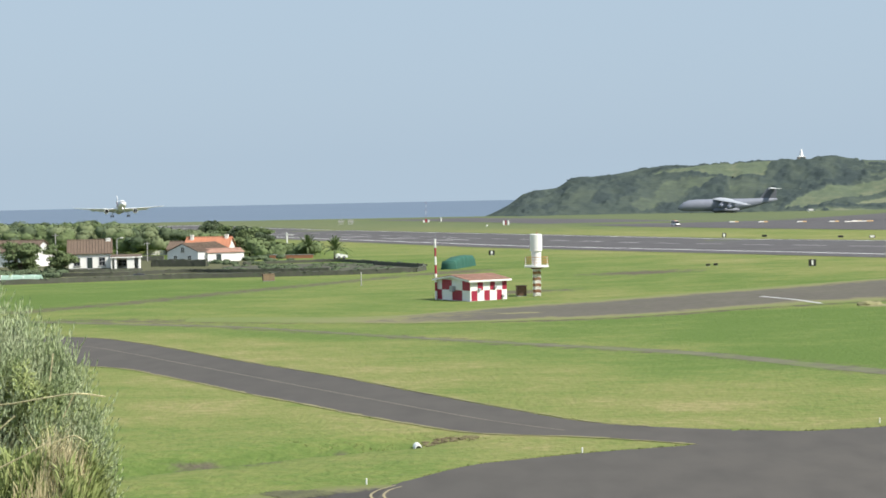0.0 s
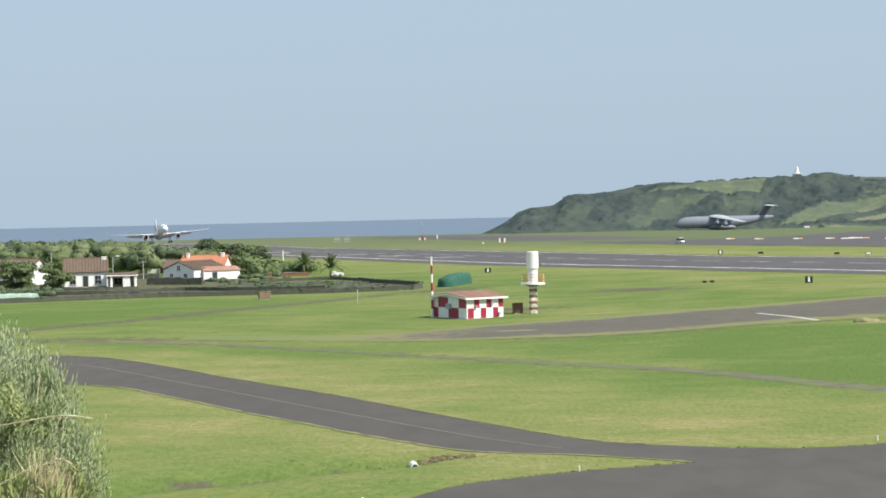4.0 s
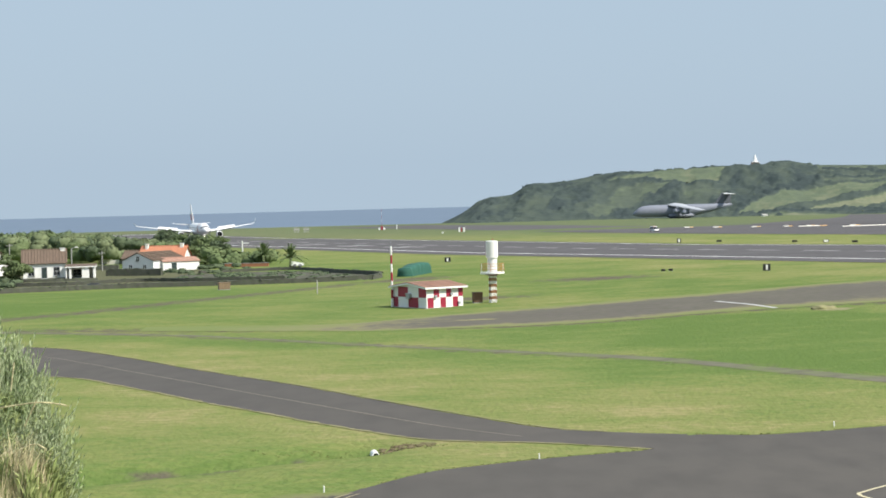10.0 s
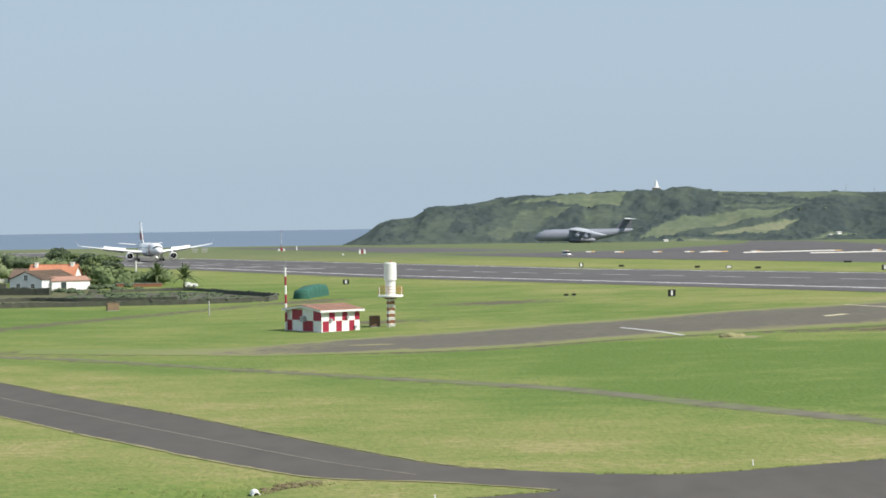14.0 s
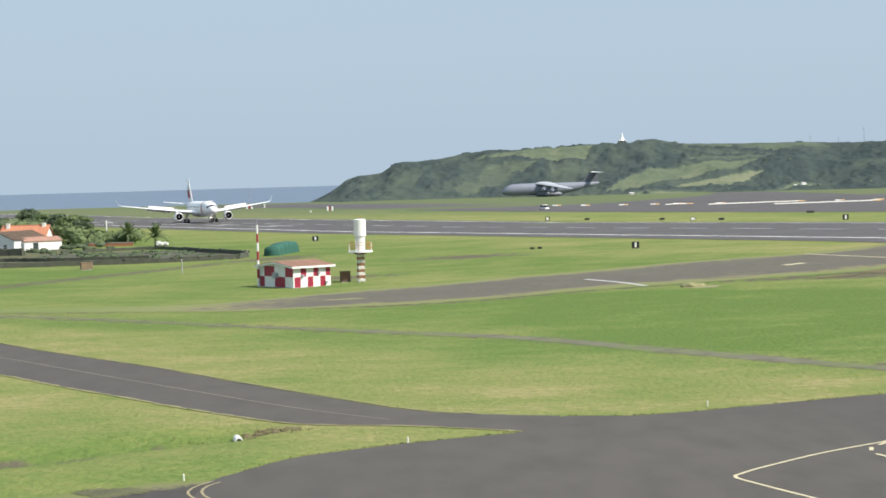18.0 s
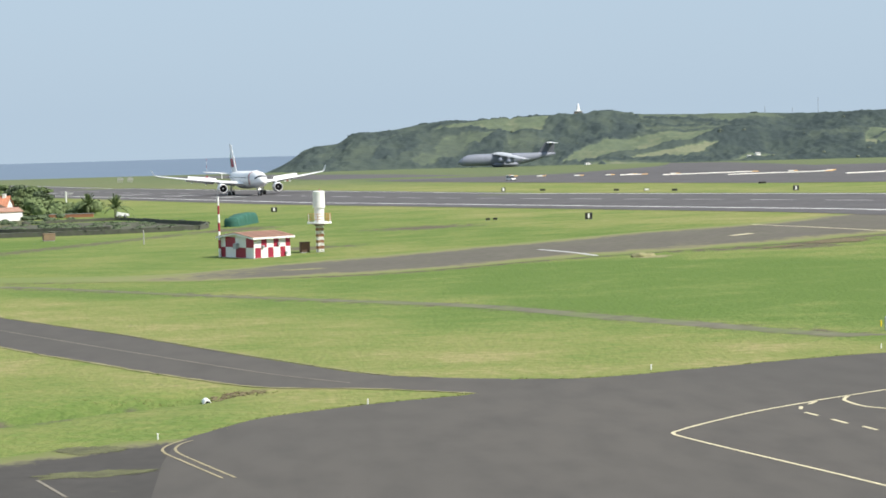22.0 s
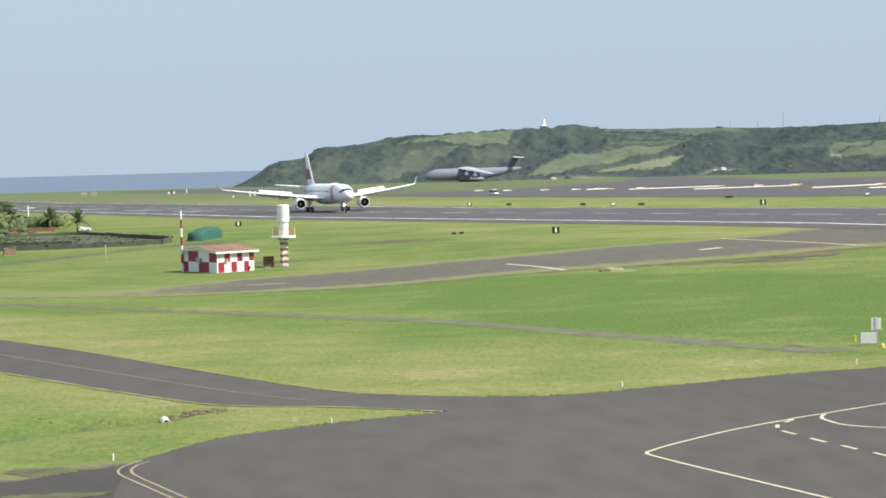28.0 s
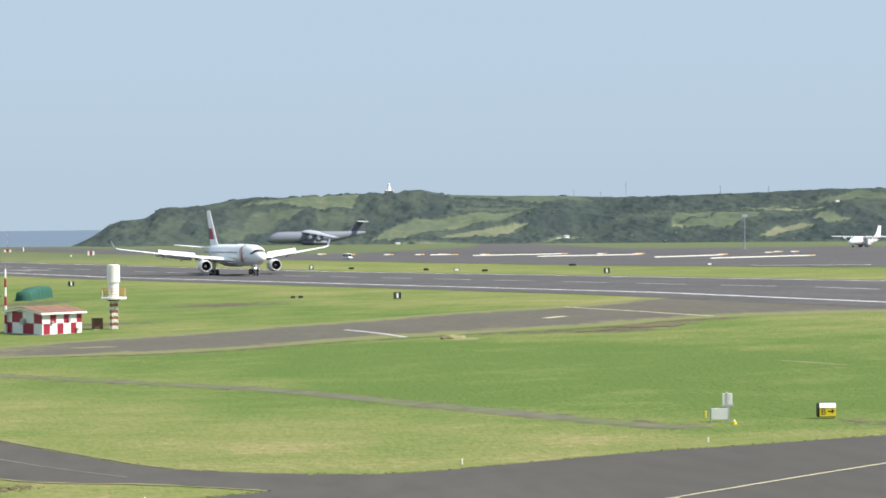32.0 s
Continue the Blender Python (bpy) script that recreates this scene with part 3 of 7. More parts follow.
ribbon("taxiway", NT_FAR, NT_NEAR, M_asphalt, 0.03, "dark asphalt taxiway with a thin faded centre line", "taxiway", n=150, ragged=0.16, across=8)
stripe("centre_line", [(-60, 189), (-40.6, 183.6), (-31.9, 172.0), (-27.0, 163.4), (-20.6, 152.3), (-14.1, 140.8), (-8.1, 130.4), (-0.5, 117.6), (4.5, 111)], 0.15, M_fadedline, 0.045, 60)
stripe("sandy_edge", [(x, y - 0.2) for x, y in NT_NEAR[1:-1]], 0.3, M_straw_ground, 0.036, 120, 0.16)
stripe("sandy_edge", [(x + 0.2, y + 0.3) for x, y in NT_FAR[1:-1]], 0.2, M_straw_ground, 0.036, 120, 0.16)
# near apron
APRON_EDGE = [(-5.2, 84), (-4.7, 90.4), (-3.2, 93.6), (-0.5, 97.6), (2.4, 99.6), (5.4, 101.3), (8.5, 102.6), (11.2, 103.9), (12.4, 107.6), (14.5, 109.6), (18.9, 108.9), (26.2, 111.5), (34, 114.5), (40.3, 116), (50.8, 118.2), (70, 121), (100, 126), (130, 130)]
ribbon("near_apron", APRON_EDGE, [(x, 62) for x, y in APRON_EDGE], M_asphalt, 0.036, "wide dark asphalt apron with yellow guide lines", "apron", n=170, ragged=0.1, across=14)
op = ribbon("old_pavement", [(-4.2, 91.6), (-5.8, 91.2), (-7.6, 91.2), (-8.8, 89.8), (-10.7, 89.2), (-16, 86), (-24, 81)],
            [(-3, 80), (-5, 75), (-7, 70), (-10, 67), (-14, 64), (-18, 64), (-26, 64)], M_oldpave, 0.026, "old broken asphalt with grass growing in", "pavement", n=120, ragged=0.2, across=30)
pe = op.data.attributes.new("edge", "FLOAT", "POINT")
pe.data.foreach_set("value", [max(0.0, 1 - k / 5.0) * (1.0 if i > 6 else 0.4) for i in range(120) for k in range(31)])
stripe("yellow_line", [(34.9, 131), (70, 119.8), (34.7, 99.5), (28.3, 95.4), (24.5, 92.6), (20.9, 89.2), (19.3, 87.4), (18.75, 86.4), (19.2, 84.6), (20.6, 80.5), (23.1, 73.5), (25.3, 67)][3:], 0.19, M_roadyellow, 0.05, 80)
stripe("yellow_line", [(70, 121.5), (50, 109), (41, 103.6), (34.7, 99.6), (28.3, 95.5)], 0.19, M_roadyellow, 0.05, 50)
stripe("yellow_line", [(30.6, 97), (29.9, 95.6), (29.8, 94.5), (30.2, 92.5), (31.8, 91.0), (35, 89.5), (40, 89)], 0.2, M_roadyellow, 0.05, 40)
for a, b in (((28.3, 95.2), (27.6, 94.3)), ((27, 93.6), (26.7, 92.6)), ((26.6, 91.5), (26.9, 90.2)), ((27.2, 88.8), (27.5, 87.3)), ((27.9, 86.2), (28.2, 84.9)), ((28.6, 83.8), (28.9, 82.4)), ((29.2, 81.4), (29.5, 80))):
    stripe("yellow_dash", [a, b], 0.21, M_roadyellow, 0.05, 6)
for o in (0, 0.55):
    stripe("yellow_line", [(-2.4 + o, 79.5), (-4.1 + o, 84), (-5.3 + o * 1.1, 87.4), (-5.2 + o, 89.4), (-4.4 + o * 0.6, 91.0 - o * 0.6)], 0.13, M_edgeyellow, 0.05, 40)
# thin gravel track across the grass
ribbon("gravel_track", [(-60, 226), (-29.2, 207.9), (-21, 200.6), (-8.7, 188), (2.2, 177.5), (17.8, 163.4), (26.1, 150.4), (32.7, 140), (38.4, 130.2), (42.5, 126.4)],
       [(-60, 224.2), (-29.2, 206), (-21, 198.8), (-8.7, 186.2), (2, 175.6), (17.2, 160.2), (25.2, 146.8), (31.8, 136.4), (37.9, 127.4), (42.3, 125.8)],
       M_track, 0.014, "thin worn gravel track crossing the grass", "track", n=120, ragged=0.25, across=3)


# ---- sea ----
def build_sea():
    verts, faces = [], []
    seg = 96
    for r in (900, 1500, 2200, 3200, 4100, 4880):
        for i in range(seg):
            a = 2 * math.pi * i / seg
            verts.append((r * math.sin(a), r * math.cos(a), SEA_Z))
    for k in range(5):
        for i in range(seg):
            j = (i + 1) % seg
            faces.append((k * seg + i, k * seg + j, (k + 1) * seg + j, (k + 1) * seg + i))
    tagged(new("water", data_mesh("water", verts, faces, M_sea)), "hazy blue sea reaching the horizon", "sea", kind="structure")


build_sea()

# ---- headland ----
SKY_AZ = [-0.4, 0.06, 0.5, 0.94, 1.22, 1.63, 2.24, 2.59, 2.88, 3.37, 3.97, 4.67, 5.45, 6.05, 7.43, 7.69, 9.32, 9.75, 10.1, 10.38, 10.77, 11.11, 12.1, 13.5, 14.6, 16.2, 17.5, 19.2, 20.8, 23.3, 30, 45]
SKY_EL = [-1.1, -0.83, -0.58, -0.3, -0.09, 0.02, 0.09, 0.3, 0.4, 0.4, 0.45, 0.57, 0.65, 0.64, 0.64, 0.7, 0.73, 0.77, 0.85, 0.85, 0.77, 0.71, 0.68, 0.65, 0.65, 0.57, 0.58, 0.65, 0.7, 0.73, 0.7, 0.6]


def hill_base(az):
    return float(np.interp(az, [0, 4], [1340, 1400]))


def hill_top(az):
    return float(np.interp(az, [-0.5, 0.3, 2, 5], [1400, 1450, 1640, 1780]))


def hill_u(az, u):
    """A point of the headland at an azimuth in degrees, u from its foot (0) to its brow (1)."""
    b0, t0 = hill_base(az), hill_top(az)
    d = b0 + u * (t0 - b0)
    top = 13.9 + t0 * math.tan(radians(float(np.interp(az, SKY_AZ, SKY_EL))))
    base = -6.5
    x, y = d * math.sin(radians(az)), d * math.cos(radians(az))
    if u < 0:
        return Vector((x, y, base - 6 * min(1, -u * 6)))
    k = smoothstep(-0.12, 1.0, u) if u < 1 else 1 - 0.25 * smoothstep(1, 2.2, u)
    rough = 6.5 * noise.fractal((x * 0.008, y * 0.008, 3), 0.8, 2.0, 6) * min(1, u * 3) * (1 - 0.85 * smoothstep(0.7, 1.0, u)) * min(1, max(0, az) * 0.5)
    gully = -5.0 * max(0, noise.noise((az * 0.55, 7, u * 0.8))) * math.sin(math.pi * min(1, u)) * min(1, max(0, az) * 0.5)
    return Vector((x, y, base + (top - base) * k + rough + gully))


on_hill = hill_u


# ground cover of the headland, traced to fit the camera's view: bearing and rise of the corners of each patch
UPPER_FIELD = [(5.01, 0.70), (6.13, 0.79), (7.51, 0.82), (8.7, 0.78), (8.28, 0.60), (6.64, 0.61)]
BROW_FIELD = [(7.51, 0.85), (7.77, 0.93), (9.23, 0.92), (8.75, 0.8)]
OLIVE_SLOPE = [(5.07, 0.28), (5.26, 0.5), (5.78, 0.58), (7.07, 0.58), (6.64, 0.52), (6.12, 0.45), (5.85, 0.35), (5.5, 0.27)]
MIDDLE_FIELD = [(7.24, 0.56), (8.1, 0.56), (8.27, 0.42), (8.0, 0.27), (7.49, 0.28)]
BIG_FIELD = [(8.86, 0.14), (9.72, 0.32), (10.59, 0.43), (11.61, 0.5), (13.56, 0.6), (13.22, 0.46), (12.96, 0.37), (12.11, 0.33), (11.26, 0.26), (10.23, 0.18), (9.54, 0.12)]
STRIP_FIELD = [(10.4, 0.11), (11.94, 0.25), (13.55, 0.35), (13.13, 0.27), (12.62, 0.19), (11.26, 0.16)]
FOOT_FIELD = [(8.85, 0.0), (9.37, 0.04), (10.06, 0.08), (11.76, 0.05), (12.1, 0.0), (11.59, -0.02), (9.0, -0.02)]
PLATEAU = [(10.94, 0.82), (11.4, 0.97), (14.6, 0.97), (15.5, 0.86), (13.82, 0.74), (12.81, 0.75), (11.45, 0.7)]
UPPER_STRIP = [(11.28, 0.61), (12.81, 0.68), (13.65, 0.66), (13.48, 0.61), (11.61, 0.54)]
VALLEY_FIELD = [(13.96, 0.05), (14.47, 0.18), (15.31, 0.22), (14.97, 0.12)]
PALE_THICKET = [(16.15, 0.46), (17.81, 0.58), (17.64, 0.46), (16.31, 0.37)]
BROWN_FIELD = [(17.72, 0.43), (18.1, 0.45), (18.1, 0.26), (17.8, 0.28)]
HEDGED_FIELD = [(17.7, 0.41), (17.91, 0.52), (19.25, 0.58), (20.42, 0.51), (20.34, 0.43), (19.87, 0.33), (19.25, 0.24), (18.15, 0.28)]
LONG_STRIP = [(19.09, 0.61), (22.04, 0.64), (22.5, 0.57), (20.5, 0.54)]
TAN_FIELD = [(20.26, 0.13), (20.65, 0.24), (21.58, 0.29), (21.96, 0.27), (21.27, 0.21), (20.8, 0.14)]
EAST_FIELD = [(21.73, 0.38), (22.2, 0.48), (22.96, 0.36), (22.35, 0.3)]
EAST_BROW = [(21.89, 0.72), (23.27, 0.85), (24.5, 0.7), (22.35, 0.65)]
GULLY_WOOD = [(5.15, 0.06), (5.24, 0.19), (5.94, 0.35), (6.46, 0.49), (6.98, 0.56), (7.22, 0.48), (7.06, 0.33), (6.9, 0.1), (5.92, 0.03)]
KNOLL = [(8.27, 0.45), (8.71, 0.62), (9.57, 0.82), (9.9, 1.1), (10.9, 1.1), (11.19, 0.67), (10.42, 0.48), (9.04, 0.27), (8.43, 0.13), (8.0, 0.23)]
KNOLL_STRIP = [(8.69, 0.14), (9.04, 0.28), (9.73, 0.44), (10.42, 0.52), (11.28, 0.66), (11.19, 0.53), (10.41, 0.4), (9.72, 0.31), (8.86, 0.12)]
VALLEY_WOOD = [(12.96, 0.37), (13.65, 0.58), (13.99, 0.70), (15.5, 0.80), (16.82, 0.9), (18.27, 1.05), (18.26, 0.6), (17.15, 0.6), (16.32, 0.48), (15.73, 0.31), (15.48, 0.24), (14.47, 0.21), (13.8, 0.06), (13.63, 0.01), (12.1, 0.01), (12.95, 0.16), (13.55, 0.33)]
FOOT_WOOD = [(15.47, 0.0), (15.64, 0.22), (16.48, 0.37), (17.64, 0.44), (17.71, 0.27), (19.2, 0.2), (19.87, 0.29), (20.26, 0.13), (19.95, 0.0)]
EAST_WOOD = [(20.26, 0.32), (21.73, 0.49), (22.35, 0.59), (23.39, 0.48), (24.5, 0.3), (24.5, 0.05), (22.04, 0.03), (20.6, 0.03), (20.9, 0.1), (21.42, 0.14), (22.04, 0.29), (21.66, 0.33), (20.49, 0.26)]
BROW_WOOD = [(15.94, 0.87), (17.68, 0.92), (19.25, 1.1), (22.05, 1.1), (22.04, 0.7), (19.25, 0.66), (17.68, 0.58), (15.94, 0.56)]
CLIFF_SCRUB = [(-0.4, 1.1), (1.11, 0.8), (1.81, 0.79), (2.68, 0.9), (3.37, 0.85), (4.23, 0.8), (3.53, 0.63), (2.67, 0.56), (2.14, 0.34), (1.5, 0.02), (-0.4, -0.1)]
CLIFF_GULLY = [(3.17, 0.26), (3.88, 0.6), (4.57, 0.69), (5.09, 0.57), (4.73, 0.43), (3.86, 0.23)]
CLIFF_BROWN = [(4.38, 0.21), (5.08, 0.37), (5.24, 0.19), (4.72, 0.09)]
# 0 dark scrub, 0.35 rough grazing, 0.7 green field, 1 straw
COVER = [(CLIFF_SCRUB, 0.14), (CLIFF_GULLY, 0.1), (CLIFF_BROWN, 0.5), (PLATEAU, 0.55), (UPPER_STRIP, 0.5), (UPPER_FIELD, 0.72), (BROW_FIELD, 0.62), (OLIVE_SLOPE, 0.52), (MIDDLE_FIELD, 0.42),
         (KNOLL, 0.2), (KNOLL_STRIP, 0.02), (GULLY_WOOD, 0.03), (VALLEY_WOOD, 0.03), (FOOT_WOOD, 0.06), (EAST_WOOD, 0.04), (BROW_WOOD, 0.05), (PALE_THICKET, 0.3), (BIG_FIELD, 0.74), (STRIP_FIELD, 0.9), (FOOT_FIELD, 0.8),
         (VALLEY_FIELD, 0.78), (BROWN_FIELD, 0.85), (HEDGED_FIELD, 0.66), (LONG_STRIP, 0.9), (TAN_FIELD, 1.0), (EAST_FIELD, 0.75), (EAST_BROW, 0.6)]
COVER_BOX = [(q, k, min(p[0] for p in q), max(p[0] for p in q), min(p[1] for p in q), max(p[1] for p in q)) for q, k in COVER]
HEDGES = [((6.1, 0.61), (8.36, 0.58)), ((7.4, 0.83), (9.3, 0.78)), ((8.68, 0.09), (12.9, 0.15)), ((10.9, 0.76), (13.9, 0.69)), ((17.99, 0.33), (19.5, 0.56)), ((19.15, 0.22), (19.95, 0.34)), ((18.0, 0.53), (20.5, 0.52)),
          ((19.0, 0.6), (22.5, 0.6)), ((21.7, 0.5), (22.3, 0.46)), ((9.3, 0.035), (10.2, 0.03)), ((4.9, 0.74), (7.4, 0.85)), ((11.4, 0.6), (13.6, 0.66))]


def inside(poly, a, u):
    hit = False
    for (x0, y0), (x1, y1) in zip(poly, poly[1:] + poly[:1]):
        if (y0 > u) != (y1 > u) and a < (x1 - x0) * (u - y0) / (y1 - y0) + x0:
            hit = not hit
    return hit


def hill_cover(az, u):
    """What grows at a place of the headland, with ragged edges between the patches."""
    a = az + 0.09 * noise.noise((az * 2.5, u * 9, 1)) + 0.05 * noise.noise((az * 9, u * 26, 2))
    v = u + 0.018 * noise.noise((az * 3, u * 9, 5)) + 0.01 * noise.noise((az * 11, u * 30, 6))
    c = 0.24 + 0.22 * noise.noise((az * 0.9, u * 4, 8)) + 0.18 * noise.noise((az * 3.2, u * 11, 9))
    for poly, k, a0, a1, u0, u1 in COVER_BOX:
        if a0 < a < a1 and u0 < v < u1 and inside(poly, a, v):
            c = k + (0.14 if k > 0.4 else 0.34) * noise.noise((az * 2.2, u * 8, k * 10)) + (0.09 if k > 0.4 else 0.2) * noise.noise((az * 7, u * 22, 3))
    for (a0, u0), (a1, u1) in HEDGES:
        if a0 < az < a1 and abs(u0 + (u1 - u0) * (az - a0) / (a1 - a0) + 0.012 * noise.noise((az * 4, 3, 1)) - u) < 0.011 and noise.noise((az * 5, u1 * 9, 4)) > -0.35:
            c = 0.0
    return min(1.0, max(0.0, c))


def build_hill():
    azs = list(np.arange(-0.4, 24.6, 0.055)) + list(np.arange(25, 45.01, 0.8))
    us = [-0.1, -0.03] + list(np.linspace(0, 1.02, 110)) + [1.1, 1.3, 1.7, 2.4, 3.0]
    verts, cover = [], []
    for u in us:
        for az in azs:
            p = hill_u(az, u)
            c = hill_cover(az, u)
            if u > 0:
                # shrubs stand above the turf in uneven crowns
                crown = 0.5 + 0.9 * noise.noise((p.x * 0.13, p.y * 0.1, 1)) + 0.7 * noise.noise((p.x * 0.33, p.y * 0.24, 2))
                p.z += (1 - smoothstep(0.12, 0.5, c)) * max(0.0, crown) * 2.2 * (1 - 0.75 * smoothstep(0.8, 1.0, u)) * min(1.0, max(0.0, az) * 0.7)
            verts.append(tuple(p))
            cover.append(c)
    w = len(azs)
    faces = [(j * w + i, j * w + i + 1, (j + 1) * w + i + 1, (j + 1) * w + i) for j in range(len(us) - 1) for i in range(w - 1)]
    me = data_mesh("hill", verts, faces, M_hill, True)
    at = me.attributes.new("dryness", "FLOAT", "POINT")
    at.data.foreach_set("value", cover)
    tagged(new("hill", me), "long green headland of pasture, hedges and scrub falling to the sea", "hill", kind="structure")


build_hill()


# ---- airliner ----
def ellipse(x, cz, ry, rz, k=20):
    return [(x, ry * math.cos(2 * math.pi * i / k), cz + rz * math.sin(2 * math.pi * i / k)) for i in range(k)]


def aerofoil(le, te, y, z, t, drop=0.0):
    """A flat-bottomed section from the leading edge to the trailing edge."""
    c = le - te
    return [(le, y, z), (le - 0.12 * c, y, z + 0.6 * t), (le - 0.4 * c, y, z + t), (le - 0.75 * c, y, z + 0.55 * t), (te, y, z - drop),
            (le - 0.7 * c, y, z - 0.25 * t), (le - 0.35 * c, y, z - 0.45 * t), (le - 0.1 * c, y, z - 0.3 * t)]


def slab(bm, pts, t):
    """A thick plate from a quad."""
    p = [Vector(q) for q in pts]
    nrm = (p[1] - p[0]).cross(p[2] - p[0]).normalized() * t
    lo, hi = [bm.verts.new(q) for q in p], [bm.verts.new(q + nrm) for q in p]
    bm.faces.new(lo[::-1])
    bm.faces.new(hi)
    for i in range(len(p)):
        j = (i + 1) % len(p)
        bm.faces.new((lo[i], lo[j], hi[j], hi[i]))


def wheel(name, parent, x, y, r, w):
    bm = bmesh.new()
    tube(bm, (x, y - w / 2, r), (x, y + w / 2, r), r, seg=16)
    o = part(name, bm, M_dark, parent)
    bm = bmesh.new()
    tube(bm, (x, y - w / 2 - 0.02, r), (x, y + w / 2 + 0.02, r), r * 0.5, seg=12)
    part("hub", bm, M_metal, o)
    return o


spoilers = []
main_gear = []


def build_airliner():
    a = thing("airliner", Matrix.Identity(4), "white twin-engined passenger jet with red markings, flaps and spoilers out", "aircraft")
    bm = bmesh.new()
    rings = [ellipse(x, z, r, r * 1.0) for x, r, z in ((29, 0.1, 4.55), (28.6, 0.7, 4.6), (27.6, 1.3, 4.75), (26.2, 1.85, 4.92), (24.2, 2.4, 5.1), (21.5, 2.72, 5.2), (17, 2.82, 5.2),
             (4, 2.82, 5.2), (-9, 2.82, 5.2), (-15, 2.55, 5.42), (-20, 1.95, 5.85), (-25, 1.2, 6.35), (-28.5, 0.6, 6.75), (-29.7, 0.25, 6.9))]
    loft(bm, rings)
    part("fuselage", bm, M_plane, a, smooth=True)
    bm = bmesh.new()
    loft(bm, [ellipse(x, 3.35, ry, rz, 14) for x, ry, rz in ((10.5, 0.4, 0.2), (8.5, 2.2, 1.0), (5, 2.9, 1.25), (-3, 2.9, 1.25), (-6, 2.0, 0.9), (-8.5, 0.4, 0.2))])
    part("belly_fairing", bm, M_planegrey, a, smooth=True)
    for sg, nm in ((1, "port"), (-1, "starboard")):
        bm = bmesh.new()
        rings = [aerofoil(9.0, -3.4, 1.5 * sg, 3.7, 0.95), aerofoil(8.2, -3.4, 2.8 * sg, 3.8, 0.9), aerofoil(3.6, -4.0, 9.6 * sg, 4.55, 0.62),
                 aerofoil(-3.3, -7.6, 19.5 * sg, 5.7, 0.36), aerofoil(-8.9, -11.3, 28.4 * sg, 6.95, 0.2)]
        loft(bm, rings)
        part("wing", bm, M_plane, a)
        bm = bmesh.new()
        rings = [aerofoil(-8.9, -11.3, 28.4 * sg, 6.95, 0.2), aerofoil(-9.8, -11.8, 29.4 * sg, 7.3, 0.14), aerofoil(-11.4, -12.6, 30.3 * sg, 9.2, 0.1)]
        loft(bm, rings)
        part("winglet", bm, M_plane, a)
        for y0, y1, x0, x1, z0, z1 in ((3.2, 9.3, -3.2, -3.8, 3.75, 4.45), (10.2, 19.2, -4.2, -7.5, 4.5, 5.6)):
            bm = bmesh.new()
            slab(bm, [(x0, y0 * sg, z0 - 0.05), (x1, y1 * sg, z1 - 0.05), (x1 - 1.7, y1 * sg, z1 - 0.55), (x0 - 2.2, y0 * sg, z0 - 0.75)], 0.12 * sg)
            part("flap", bm, M_plane, a)
        for k in range(5):
            u0, u1 = k / 5 + 0.002, (k + 1) / 5 - 0.002
            pa = Vector((-1.6, 9.8 * sg, 5.05)).lerp(Vector((-5.6, 18.8 * sg, 5.98)), u0)
            pb = Vector((-1.6, 9.8 * sg, 5.05)).lerp(Vector((-5.6, 18.8 * sg, 5.98)), u1)
            bm = bmesh.new()
            back = Vector((-1.45, 0, 0))
            slab(bm, [Vector((0, 0, 0)), pb - pa, pb - pa + back, back] if sg < 0 else [back, pb - pa + back, pb - pa, Vector((0, 0, 0))], 0.05)
            spoilers.append((part("spoiler", bm, M_plane, a), pa, (pb - pa).normalized() * sg))
        for yf, zf, xf in ((6.6, 3.9, -4.6), (12.5, 4.5, -6.2), (17, 5.1, -8.0)):
            bm = bmesh.new()
            loft(bm, [[(xf + dx, yf * sg + r * math.cos(t), zf + dz + r * math.sin(t)) for t in [i * math.pi / 4 for i in range(8)]] for dx, dz, r in ((4.2, 0.15, 0.05), (2.5, 0.05, 0.25), (0, -0.35, 0.3), (-2.2, -1.0, 0.05))])
            part("flap_fairing", bm, M_plane, a, smooth=True)
        # engine
        ey, ez = 9.37 * sg, 2.45
        bm = bmesh.new()
        prof = ((8.0, 1.22), (8.25, 1.3), (8.1, 1.42), (7.0, 1.6), (5.0, 1.58), (3.2, 1.3), (3.15, 1.15), (4.4, 1.1), (7.2, 1.15))
        rr = [[(x, ey + r * math.cos(2 * math.pi * i / 24), ez + r * math.sin(2 * math.pi * i / 24)) for i in range(24)] for x, r in prof]
        loft(bm, rr + [rr[0]], cap=False)
        eng = part("engine", bm, M_plane, a, smooth=True)
        bm = bmesh.new()
        tube(bm, (7.0, ey, ez), (6.9, ey, ez), 1.14, seg=24)
        for i in range(22):
            t = 2 * math.pi * i / 22
            c, s = math.cos(t), math.sin(t)
            slab(bm, [(7.25, ey + 0.3 * c - 0.05 * s, ez + 0.3 * s + 0.05 * c), (7.02, ey + 0.3 * c + 0.1 * s, ez + 0.3 * s - 0.1 * c), (7.02, ey + 1.12 * c + 0.2 * s, ez + 1.12 * s - 0.2 * c), (7.25, ey + 1.12 * c - 0.1 * s, ez + 1.12 * s + 0.1 * c)], 0.02)
        part("fan", bm, M_black, eng)
        bm = bmesh.new()
        tube(bm, (7.1, ey, ez), (7.9, ey, ez), 0.36, 0.05, seg=14)
        part("spinner", bm, M_planegrey, eng)
        # dark tube added inside the intake, its recess shade put into the colour
        bm = bmesh.new()
